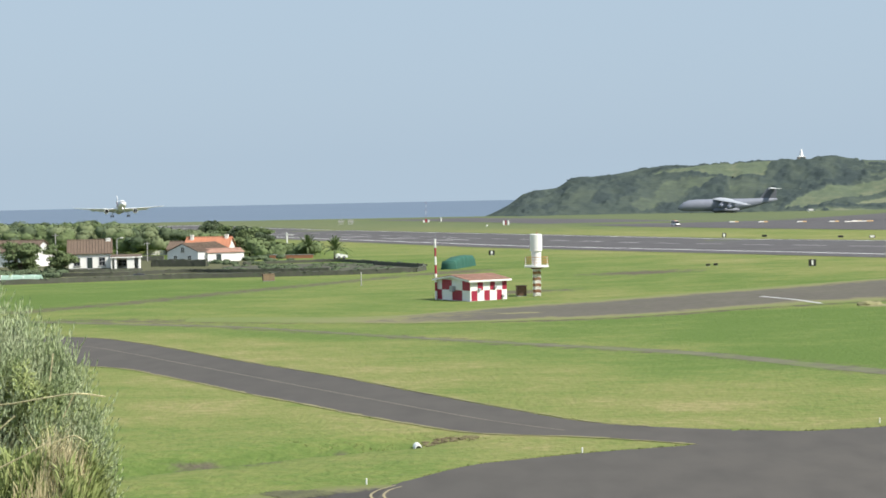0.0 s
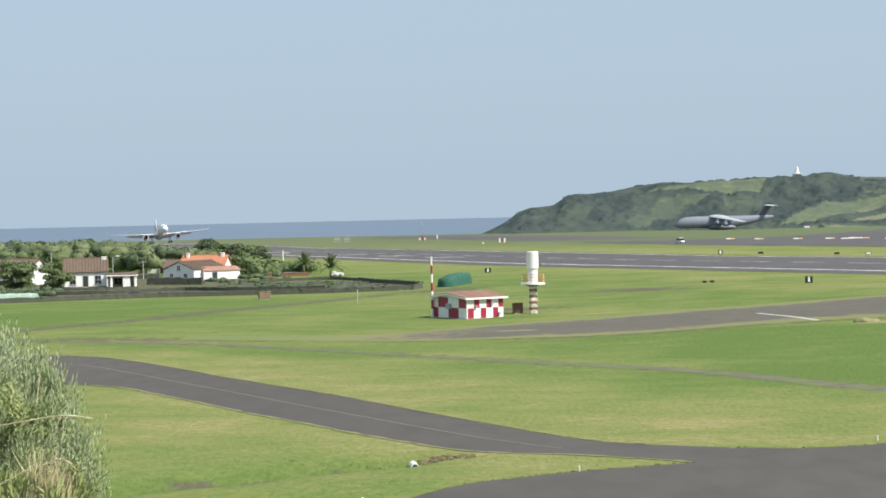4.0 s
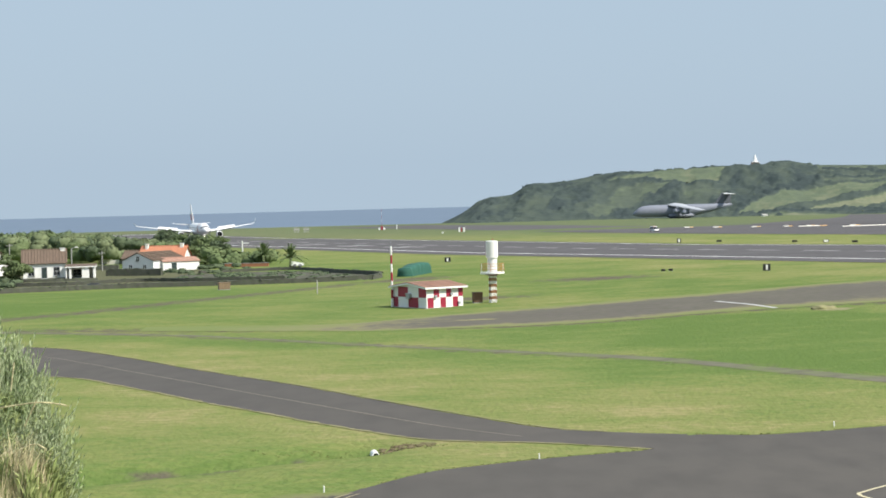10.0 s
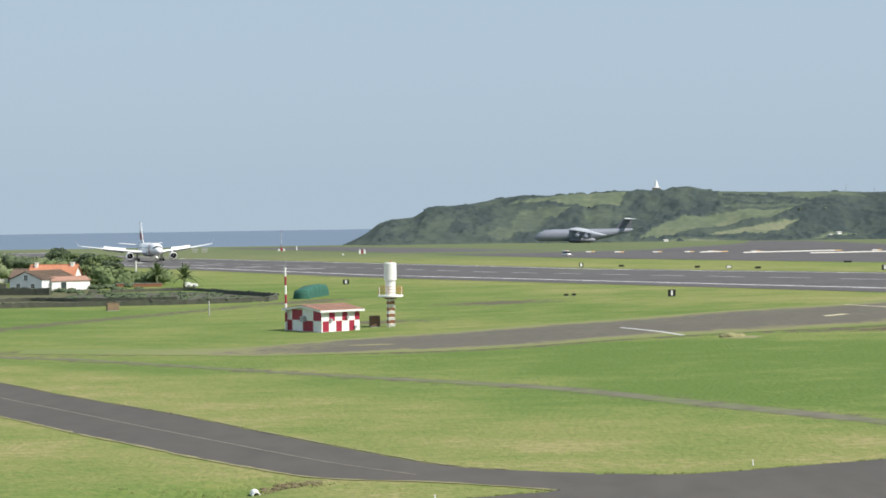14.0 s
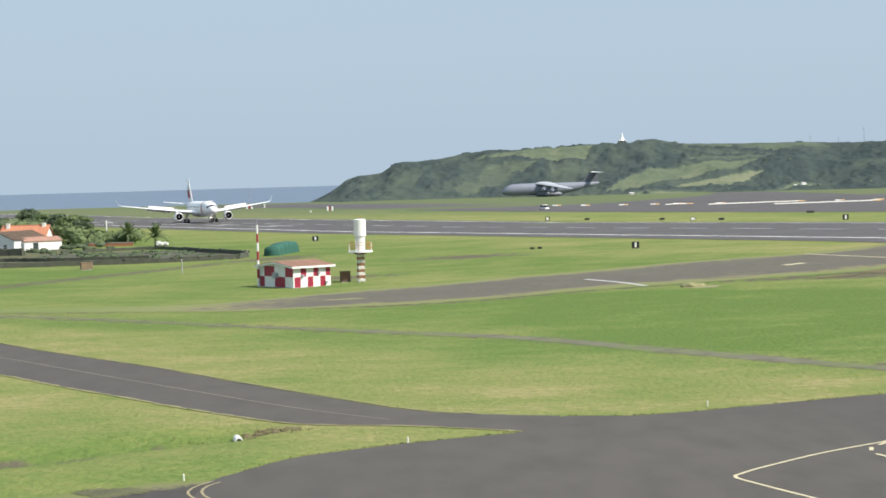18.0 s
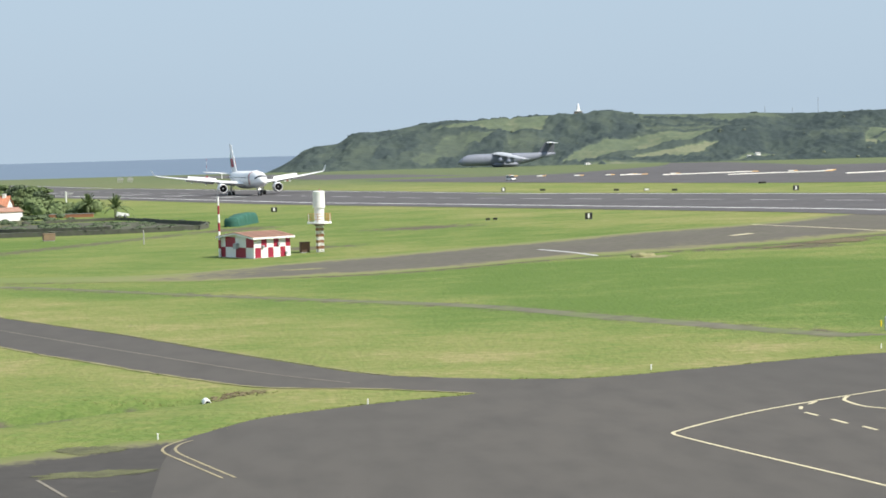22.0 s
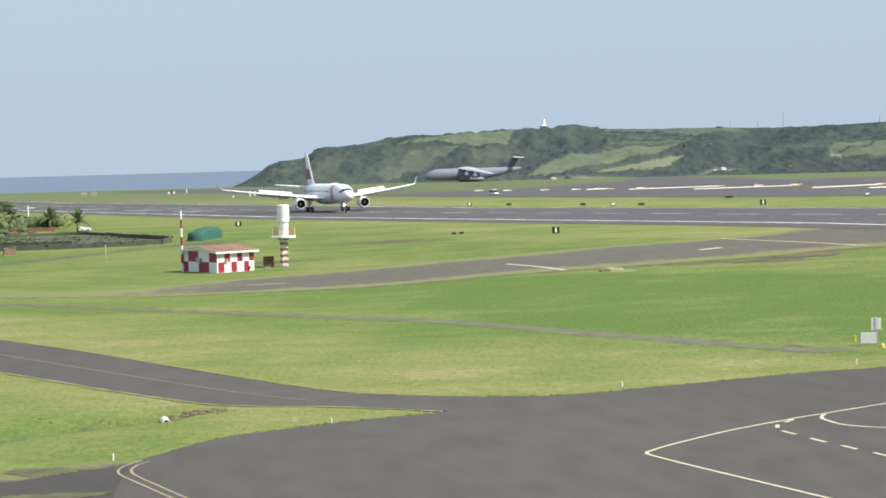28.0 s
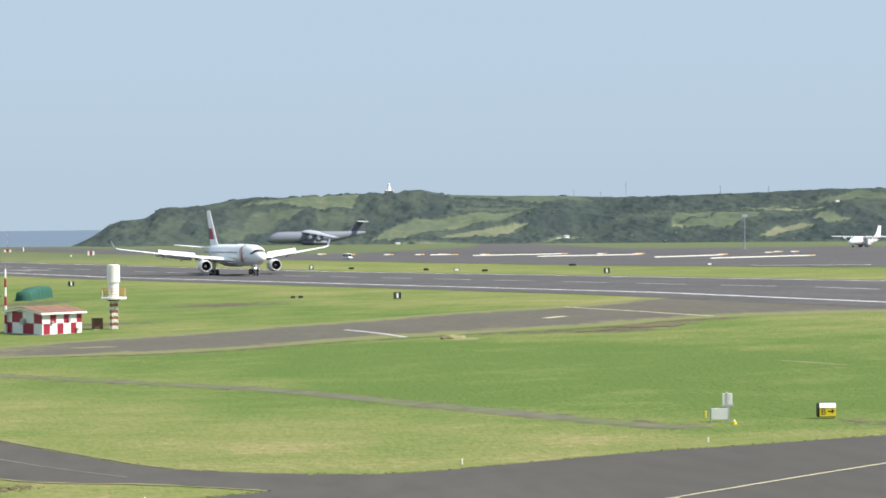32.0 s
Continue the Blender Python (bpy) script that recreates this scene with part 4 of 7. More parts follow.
        loft(bm, [[(x, ey + r * math.cos(2 * math.pi * i / 24), ez + r * math.sin(2 * math.pi * i / 24)) for i in range(24)] for x, r in ((7.05, 1.12), (7.6, 1.13), (8.0, 1.2), (8.0, 1.16), (7.6, 1.1), (7.05, 1.09))], cap=False)
        part("intake_lining", bm, M_intake, eng)
        bm = bmesh.new()
        tube(bm, (3.9, ey, ez), (1.2, ey, ez), 0.75, 0.35, seg=16)
        part("exhaust_cone", bm, M_metal, eng)
        bm = bmesh.new()
        slab(bm, [(7.0, ey - 0.16, ez + 1.5), (1.0, ey - 0.16, ez + 1.2), (-1.0, ey - 0.16, 4.4), (3.8, ey - 0.16, 4.5)], -0.32)
        part("pylon", bm, M_plane, eng)
        # tailplane
        bm = bmesh.new()
        loft(bm, [aerofoil(-21.0, -26.6, 0.9 * sg, 6.9, 0.42), aerofoil(-27.4, -29.6, 9.7 * sg, 7.9, 0.16)])
        part("tailplane", bm, M_plane, a)
        # main gear
        bm = bmesh.new()
        tube(bm, (0, 5.0 * sg, 4.0), (0, 5.34 * sg, 0.75), 0.22, 0.17, seg=10)
        tube(bm, (1.0, 5.34 * sg, 0.72), (-1.0, 5.34 * sg, 0.72), 0.14, seg=8)
        tube(bm, (-1.6, 3.4 * sg, 3.6), (0, 5.3 * sg, 1.8), 0.1, seg=8)
        slab(bm, [(0.7, 5.75 * sg, 1.5), (-0.7, 5.75 * sg, 1.5), (-0.8, 5.6 * sg, 3.6), (0.8, 5.6 * sg, 3.6)], 0.05)
        leg = part("main_gear", bm, M_planegrey, a)
        main_gear.append(leg)
        for x in (1.0, -1.0):
            for dy in (-0.7, 0.7):
                wheel("tyre", leg, x, 5.34 * sg + dy, 0.7, 0.5)
    bm = bmesh.new()
    loft(bm, [[(le, -0.05, z), (le - 0.15 * (le - te), -t, z), (le - 0.5 * (le - te), -t * 1.2, z), (te, -0.03, z), (te, 0.03, z), (le - 0.5 * (le - te), t * 1.2, z), (le - 0.15 * (le - te), t, z), (le, 0.05, z)]
              for le, te, z, t in ((-15.6, -25.6, 7.3, 0.3), (-18.6, -26.2, 9.0, 0.36), (-25.8, -29.6, 17.1, 0.16), (-26.6, -29.7, 17.4, 0.1))])
    fin = part("fin", bm, M_plane, a)
    for pts, mm in (([(-19.9, 9.4), (-25.2, 9.4), (-26.4, 12.4), (-22.6, 12.4)], M_red), ([(-25.4, 9.4), (-26.2, 9.4), (-27.4, 13.6), (-26.6, 13.6)], M_green)):
        for sg in (1, -1):
            bm = bmesh.new()
            slab(bm, [(x, 0.42 * sg, z) for x, z in pts], 0.03)
            part("tail_marking", bm, mm, fin)
    # red sweep on the forward body, as a plain shape
    for sg in (1, -1):
        bm = bmesh.new()
        rows = []
        for i in range(9):
            t = radians(-38 + i * 13)
            x = 17.2 + 1.4 * math.sin(i * 0.7)
            rows.append([(x + dx, sg * 2.845 * math.cos(t), 5.2 + 2.845 * math.sin(t)) for dx in (-0.4, 1.7)])
        vv = [[bm.verts.new(p) for p in r] for r in rows]
        for r0, r1 in zip(vv, vv[1:]):
            bm.faces.new((r0[0], r0[1], r1[1], r1[0]))
        part("body_marking", bm, M_fadedred, a)
        bm = bmesh.new()
        vv = [[bm.verts.new((x + dx, sg * 2.845 * math.cos(radians(ph)), 5.2 + 2.845 * math.sin(radians(ph)))) for x, dx in ((15.6 + 1.2 * math.sin((ph + 38) * 0.05), 0), (15.6 + 1.2 * math.sin((ph + 38) * 0.05), 1.5))] for ph in range(-34, 42, 9)]
        for r0, r1 in zip(vv, vv[1:]):
            bm.faces.new((r0[0], r0[1], r1[1], r1[0]))
        part("body_marking", bm, M_fadedgreen, a)
        bm = bmesh.new()
        for i in range(62):
            x = 20.5 - i * 0.68
            if abs(x - 17.3) < 2.3:
                continue
            slab(bm, [(x, sg * 2.815, 5.75), (x - 0.28, sg * 2.815, 5.75), (x - 0.28, sg * 2.77, 6.1), (x, sg * 2.77, 6.1)], 0.015 * -sg)
        tagged(part("cabin_windows", bm, M_glass, a), kind="stuff")
        for x in (22.3, 12.0, -7.0, -17.5):
            bm = bmesh.new()
            r = float(np.interp(x, [-17.5, -9, 21.5, 23], [2.28, 2.83, 2.73, 2.6]))
            slab(bm, [(x, sg * r, 4.5), (x - 1.0, sg * r, 4.5), (x - 1.0, sg * (r - 0.2), 6.2), (x, sg * (r - 0.2), 6.2)], 0.03 * -sg)
            part("door", bm, M_planegrey, a)
    def skin(x, phi):
        """A point just proud of the nose, phi degrees round from the top."""
        r = float(np.interp(x, [24.2, 26.2, 27.6, 28.6], [2.4, 1.85, 1.3, 0.7])) + 0.03
        zc = float(np.interp(x, [24.2, 26.2, 27.6, 28.6], [5.1, 4.92, 4.75, 4.6]))
        return (x, r * math.sin(radians(phi)), zc + r * math.cos(radians(phi)))

    for t0, t1 in ((-74, -50), (-48, -26), (-24, -1), (1, 24), (26, 48), (50, 74)):
        bm = bmesh.new()
        prev = None
        for k in range(4):
            ph = t0 + (t1 - t0) * k / 3
            xf = 27.45 - 1.5 * (abs(ph) / 74) ** 1.6
            row = [bm.verts.new(skin(xf, ph)), bm.verts.new(skin(xf - 0.55, ph)), bm.verts.new(skin(xf - 1.1, ph))]
            if prev:
                bm.faces.new((prev[0], row[0], row[1], prev[1]))
                bm.faces.new((prev[1], row[1], row[2], prev[2]))
            prev = row
        part("cockpit_window", bm, M_glass, a)
    bm = bmesh.new()
    tube(bm, (22.2, 0, 2.6), (22.2, 0, 0.55), 0.16, 0.12, seg=10)
    tube(bm, (24, 0, 2.9), (22.2, 0, 1.2), 0.08, seg=8)
    slab(bm, [(23.4, 0.7, 2.6), (21.4, 0.7, 2.6), (21.4, 0.85, 1.7), (23.4, 0.85, 1.7)], 0.04)
    slab(bm, [(23.4, -0.7, 2.6), (21.4, -0.7, 2.6), (21.4, -0.85, 1.7), (23.4, -0.85, 1.7)], 0.04)
    ng = part("nose_gear", bm, M_planegrey, a)
    for y in (-0.4, 0.4):
        wheel("tyre", ng, 22.2, y, 0.53, 0.36)
    bm = bmesh.new()
    bmesh.ops.create_uvsphere(bm, u_segments=10, v_segments=6, radius=0.15, matrix=Matrix.Translation((22.45, 0, 2.0)))
    part("taxi_light", bm, M_redlamp, ng, "glowing nose-gear lamp")
    return a


airliner = build_airliner()
# seconds, place along the runway, height, pitch, heading, roll
PLANE_S = [(0.0, -787.8, 6.4, -7.0, 14.5, 0.5), (1.0, -750.0, 5.0, -7.2, 14.5, 1.2), (2.0, -711.6, 3.8, -7.4, 14.5, 2.2), (3.0, -675.6, 2.8, -7.2, 14.5, 2.8), (4.0, -641.4, 2.2, -6.8, 14.5, 2.4),
           (5.0, -610.3, 1.7, -6.0, 14.5, 1.8), (6.0, -580.1, 1.35, -5.0, 14.5, 1.3), (7.0, -548.8, 0.9, -3.8, 14.5, 1.0), (8.0, -513.9, 0.55, -2.4, 14.5, 0.5), (9.0, -480.2, 0.35, -0.9, 14.5, 0.0),
           (10.0, -448.6, 0.2, 0.0, 14.3, 0.0), (11.0, -418.5, 0.1, 0.0, 14.1, 0.0), (12.0, -396.1, 0.0, 0.0, 13.9, 0.0), (13.0, -373.5, 0.0, 0.0, 13.8, 0.0), (14.0, -348.0, 0.0, 0.0, 13.6, 0.0),
           (15.0, -318.6, 0.0, 0.0, 13.4, 0.0), (16.0, -289.4, 0.0, 0.0, 13.2, 0.0), (17.0, -262.0, 0.0, 0.0, 13.0, 0.0), (18.0, -230.3, 0.0, 0.0, 12.7, 0.0), (19.0, -197.0, 0.0, 0.0, 12.3, 0.0),
           (20.0, -174.4, 0.0, 0.0, 12.0, 0.0), (21.0, -153.8, 0.0, 0.0, 11.7, 0.0), (22.0, -133.9, 0.0, 0.0, 11.3, 0.0), (23.0, -115.2, 0.0, 0.0, 11.0, 0.0), (24.0, -97.6, 0.0, 0.0, 10.7, 0.0),
           (25.0, -81.6, 0.0, 0.0, 10.4, 0.0), (26.0, -66.1, 0.0, 0.0, 10.1, 0.0), (27.0, -50.8, 0.0, 0.0, 9.8, 0.0), (28.0, -37.4, 0.0, 0.0, 9.5, 0.0), (29.0, -25.0, 0.0, 0.0, 9.5, 0.0),
           (30.0, -13.2, 0.0, 0.0, 9.5, 0.0), (31.0, -3.6, 0.0, 0.0, 9.5, 0.0), (32.0, 7.3, 0.0, 0.0, 9.5, 0.0)]


def plane_pose(s, h, pitch, heading, roll):
    x, y = run_xy(s, 0)
    slope = math.degrees(math.atan((land(*run_xy(s + 20, 0)) - land(*run_xy(s - 20, 0))) / 40))
    return pose(x, y, land(x, y) + 0.06 + h, roll, pitch - slope, heading - 90)


# ---- foliage ----
def leaf_cloud(rnd, blobs, per, size, flat=0.5, loose=0.8, hull=0.0):
    """Small leaf plates spread through soft blobs (x, y, z, radius, height), round a rough core if hull is given."""
    verts, faces = [], []
    for bx, by, bz, r, h in blobs:
        if hull:
            i = len(verts)
            nu, nv = 9, 5
            for b in range(1, nv):
                for a in range(nu):
                    p = Vector((math.sin(math.pi * b / nv) * math.cos(2 * math.pi * a / nu), math.sin(math.pi * b / nv) * math.sin(2 * math.pi * a / nu), math.cos(math.pi * b / nv)))
                    k = hull * (1 + rnd.uniform(-0.16, 0.16))
                    verts.append((bx + p.x * r * k, by + p.y * r * k, bz + p.z * h * k))
            for b in range(nv - 2):
                for a in range(nu):
                    c = (a + 1) % nu
                    faces.append((i + b * nu + a, i + (b + 1) * nu + a, i + (b + 1) * nu + c, i + b * nu + c))
            faces.append(tuple(i + a for a in range(nu)))
        for _ in range(per):
            v = Vector((rnd.gauss(0, 1), rnd.gauss(0, 1), rnd.gauss(0, 1))).normalized()
            if hull and v.z < -0.3:
                v.z = -v.z
            k = 0.55 + 0.5 * rnd.random() ** 0.6 if not hull else hull + (1.08 - hull) * rnd.random()
            c = Vector((bx + v.x * r * k, by + v.y * r * k, bz + v.z * h * k))
            nrm = (v + Vector((rnd.uniform(-1, 1), rnd.uniform(-1, 1), rnd.uniform(-0.6, 1))) * loose).normalized()
            s = size * rnd.uniform(0.6, 1.4)
            a = nrm.orthogonal().normalized()
            a = Matrix.Rotation(rnd.uniform(0, 6.28), 3, nrm) @ a
            b = nrm.cross(a) * flat
            i = len(verts)
            verts += [tuple(c - a * s), tuple(c - b * s), tuple(c + a * s), tuple(c + b * s)]
            faces.append((i, i + 1, i + 2, i + 3))
    return verts, faces


def build_tree(x, y, height, radius, mat, label, seed, base=None, trunk=0.35):
    rnd = random.Random(seed)
    z = land(x, y) if base is None else base
    t = thing("tree", pose(x, y, z), label, "tree", "trees by the houses")
    bm = bmesh.new()
    r = 0.05 * height
    tube(bm, (0, 0, -0.2), (0.1, 0, height * trunk), r, r * 0.7, 9)
    for i in range(6):
        a = i * 1.05 + rnd.uniform(-0.3, 0.3)
        tube(bm, (0.1, 0, height * trunk * rnd.uniform(0.7, 1)), (radius * 0.6 * math.cos(a), radius * 0.6 * math.sin(a), height * rnd.uniform(0.55, 0.8)), r * 0.5, r * 0.15, 6)
    part("trunk", bm, M_bark, t)
    blobs = []
    for i in range(24):
        a, q = rnd.uniform(0, 6.28), radius * rnd.random() ** 0.5 * 0.75
        zz = height * rnd.uniform(0.1, 0.84)
        blobs.append((q * math.cos(a), q * math.sin(a), zz, radius * rnd.uniform(0.3, 0.5), height * rnd.uniform(0.1, 0.18)))
    v, f = leaf_cloud(rnd, blobs, 190, 0.036 * height, 0.6, 0.9, 0.6)
    ob = new("crown", data_mesh("crown", v, f, mat))
    ob.parent = t
    return t


def scrub(name, blobs, per, size, mat, label, seed, category="bushes"):
    v, f = leaf_cloud(random.Random(seed), blobs, per, size, 0.6, 0.28, 0.84)
    return tagged(new(name, data_mesh(name, v, f, mat, True)), label, category, kind="stuff")


def far_scrub(name, blobs, per, size, mat, label, seed, category="scrub"):
    """Distant rounded bushes: a soft core with a thin fringe of leaves."""
    v, f = leaf_cloud(random.Random(seed), blobs, per, size, 0.6, 0.3, 0.9)
    return tagged(new(name, data_mesh(name, v, f, mat, True)), label, category, kind="stuff")


def polar(az, d):
    return d * math.sin(radians(az)), d * math.cos(radians(az))


# the wood behind the houses
def build_woods():
    rnd = random.Random(11)
    for mat, n, seed, lab in ((M_leaf, 130, 1, "dense green scrub wood behind the houses"), (M_leaf_dark, 95, 2, "darker evergreen shrubs within the wood"), (M_leaf_pale, 95, 3, "paler tamarisk shrubs within the wood")):
        blobs = []
        for i in range(n):
            az = rnd.uniform(-17.5, -7.2)
            d = rnd.uniform(470, 700) if mat is not M_leaf_pale else rnd.uniform(470, 560)
            top_el = float(np.interp(az, [-17.5, -14.2, -12.6, -11.8, -11.2, -10.5, -9.3, -8.2, -7.2], [-0.5, -0.5, -0.66, -0.55, -0.62, -0.68, -0.8, -0.98, -1.15]))
            x, y = polar(az, d)
            g = land(x, y)
            top = 13.9 + d * math.tan(radians(top_el)) - rnd.uniform(0, 1) ** 1.5 * 3.2
            h = max(1.5, top - g)
            for k in range(6):
                blobs.append((x + rnd.uniform(-3, 3), y + rnd.uniform(-4, 4), g + h * rnd.uniform(0.35, 0.8), rnd.uniform(1.4, 3.0), h * rnd.uniform(0.16, 0.28)))
        scrub("woodland", blobs, 80, 0.3, mat, lab, seed, "wood")
    # the single rounded crowns on the skyline
    for az, d, w, el in ((-11.75, 640, 3.8, -0.52), (-8.85, 520, 3.6, -0.84), (-13.0, 660, 3.0, -0.58)):
        x, y = polar(az, d)
        top = 13.9 + d * math.tan(radians(el))
        build_tree(x, y, top - land(x, y), w * 1.2, M_leaf_dark, "dark round-topped tree rising above the wood", int(d))


build_woods()

# trees and bushes about the houses
build_tree(-88.6, 366, 6.4, 4.0, M_leaf, "broad green tree at the garden wall", 21, trunk=0.12)
build_tree(-82.0, 372, 5.8, 3.2, M_leaf, "rounded green tree beside the white house", 22, trunk=0.12)
build_tree(-60.5, 468, 7.4, 4.0, M_leaf_dark, "dark evergreen tree behind the orange roof", 23, trunk=0.15)
build_tree(-58, 455, 5.0, 3.6, M_leaf, "leafy tree beside the farmhouse", 24, trunk=0.12)
build_tree(-56.2, 462, 7.0, 3.6, M_leaf, "tall leafy tree between the farmhouse and the hedge", 26, trunk=0.12)
build_tree(-53.0, 458, 5.6, 3.2, M_leaf_dark, "rounded dark tree at the end of the hedge", 27, trunk=0.12)
build_tree(-79.5, 560, 8.4, 3.6, M_leaf_dark, "dark tree standing above the wood", 28, trunk=0.15)
build_tree(-74.0, 548, 6.8, 3.4, M_leaf, "green tree behind the orange roof", 29, trunk=0.15)
build_tree(-66.5, 545, 6.6, 3.8, M_leaf_dark, "dark spreading tree behind the orange roof", 30, trunk=0.15)
build_tree(-61.0, 530, 6.6, 3.6, M_leaf, "broad tree behind the farmhouse roof", 33, trunk=0.15)
build_tree(-72.5, 520, 6.0, 3.2, M_leaf_dark, "dark tree behind the farmhouse", 25, trunk=0.15)
rr = random.Random(5)
scrub("hedge", [(-54 + i * 0.5 + rr.uniform(-1, 1), 447 + rr.uniform(-4, 5), 1.5 + rr.uniform(-0.8, 1.5) - 0.04 * i, 1.9, 1.6) for i in range(30)], 90, 0.36, M_leaf, "thick green hedge running from the farmhouse", 31, "hedge")
scrub("shrubs", [(-53 + rr.uniform(0, 8), 425 + rr.uniform(-6, 10), 0.4, 1.2, 0.5) for i in range(9)], 50, 0.35, M_leaf_dark, "low dark shrubs at the garden edge", 32, "shrubs")


def build_palm(x, y, h, seed):
    rnd = random.Random(seed)
    t = thing("palm_tree", pose(x, y, land(x, y)), "short palm with a spreading crown of green fronds", "palm", "palms by the garden")
    bm = bmesh.new()
    for k in range(6):
        tube(bm, (0, 0, k * h * 0.058 - 0.1), (0, 0, (k + 1) * h * 0.058), 0.36 - 0.01 * k, 0.28, 9)
    part("trunk", bm, M_bark, t)
    for i in range(34):
        a = i * 2.4
        rise = 0.15 + 1.3 * (i / 33) + rnd.uniform(-0.1, 0.1)
        ln = h * rnd.uniform(0.6, 0.78)
        bm = bmesh.new()
        out, side = Vector((math.cos(a), math.sin(a), 0)), Vector((-math.sin(a), math.cos(a), 0))
        spine = []
        for k in range(9):
            u = k / 8
            spine.append(out * ln * u * math.cos(rise) + Vector((0, 0, h * 0.35 + ln * (math.sin(rise) * u - (0.18 + 0.4 * math.cos(rise)) * u * u))))
        for k, (p, q) in enumerate(zip(spine, spine[1:])):
            tube(bm, p, q, 0.05 - 0.004 * k, 0.045 - 0.004 * k, 4, False)
            for sg in (1, -1):
                for f in (0.0, 0.5):
                    r = p.lerp(q, f)
                    lf = (0.75 - 0.05 * k) * (0.5 if k == 0 else 1)
                    tip = r + side * sg * lf * 0.8 + (q - p).normalized() * lf * 0.55 - Vector((0, 0, 0.22 * lf))
                    w = (q - p).normalized() * 0.11
                    bm.faces.new([bm.verts.new(v) for v in (r - w, tip, r + w)])
        part("frond", bm, M_leaf, t)


build_palm(-32.3, 419, 5.8, 1)
build_palm(-40.2, 441, 6.0, 2)


# ---- scrub and hedges on the headland ----
def build_hill_scrub():
    rnd = random.Random(8)
    dark, pale = [], []
    for i in range(2600):
        az, u = rnd.uniform(0.5, 24.4), rnd.uniform(0.01, 0.985)
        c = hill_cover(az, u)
        if c > 0.12 + 0.06 * rnd.random() or az < 5:
            continue
        p = on_hill(az, u)
        r = rnd.uniform(1.4, 3.0) * (0.6 if u > 0.9 else 1.0)
        near_houses = 13.2 < az < 16 and u < 0.5
        if rnd.random() < (0.1 if near_houses else 0.015):
            pale.append((p.x, p.y, p.z + 1.2, r * 0.7, r * rnd.uniform(0.4, 0.6)))
    for az, u in ((2.6, 0.99), (2.68, 0.98), (2.75, 0.99), (4.75, 0.99), (4.85, 0.98), (5.5, 0.99), (5.6, 0.99), (5.7, 0.99), (5.9, 0.99), (6.05, 0.99), (14.55, 0.99), (14.6, 0.99), (17.6, 0.98), (17.7, 0.99), (20.3, 0.99), (20.8, 0.99), (21.3, 0.99)):
        p = on_hill(az, u)
        dark.append((p.x, p.y, p.z + 0.3, rnd.uniform(1.8, 3.4), rnd.uniform(0.8, 1.3)))
    far_scrub("hill_scrub", dark, 2, 0.5, M_scrub, "dark scrub and hedges on the headland", 41, "scrub")
    far_scrub("hill_scrub", pale, 2, 0.5, M_scrub_pale, "pale flowering bushes on the headland", 43, "scrub")


build_hill_scrub()


# ---- bush beside the viewpoint ----
def bush_top(x):
    """Height of the bush's crest along its length, shaped to fit its outline in the camera's view."""
    return float(np.interp(x, [-6.5, -4.7, -3.85, -3.66, -3.45, -3.28, -3.13, -3.04, -2.94, -2.82], [13.3, 13.1, 12.93, 12.8, 12.6, 12.48, 12.42, 12.14, 11.85, 11.4]))


def on_bush(x, turn):
    """A point of the bush's skin: turn 0 at its foot towards the viewpoint, 90 at its crest; and its outward direction."""
    depth = 0.35 + 0.75 * smoothstep(-2.82, -3.6, x)
    y = 14.7 - depth * math.cos(radians(turn))
    foot = 11.2
    z = foot + (bush_top(x) - foot) * max(0.02, math.sin(radians(turn))) ** 0.75
    out = Vector((0.25 + 0.5 * smoothstep(-3.3, -2.8, x), -math.cos(radians(turn)), 0.5 + math.sin(radians(turn)))).normalized()
    return Vector((x, y, z)), out


def needle(verts, faces, q, tip, wide):
    i = len(verts)
    m = q.lerp(tip, 0.5)
    verts += [tuple(q), tuple(m + wide), tuple(tip), tuple(m - wide)]
    faces.append((i, i + 1, i + 2, i + 3))


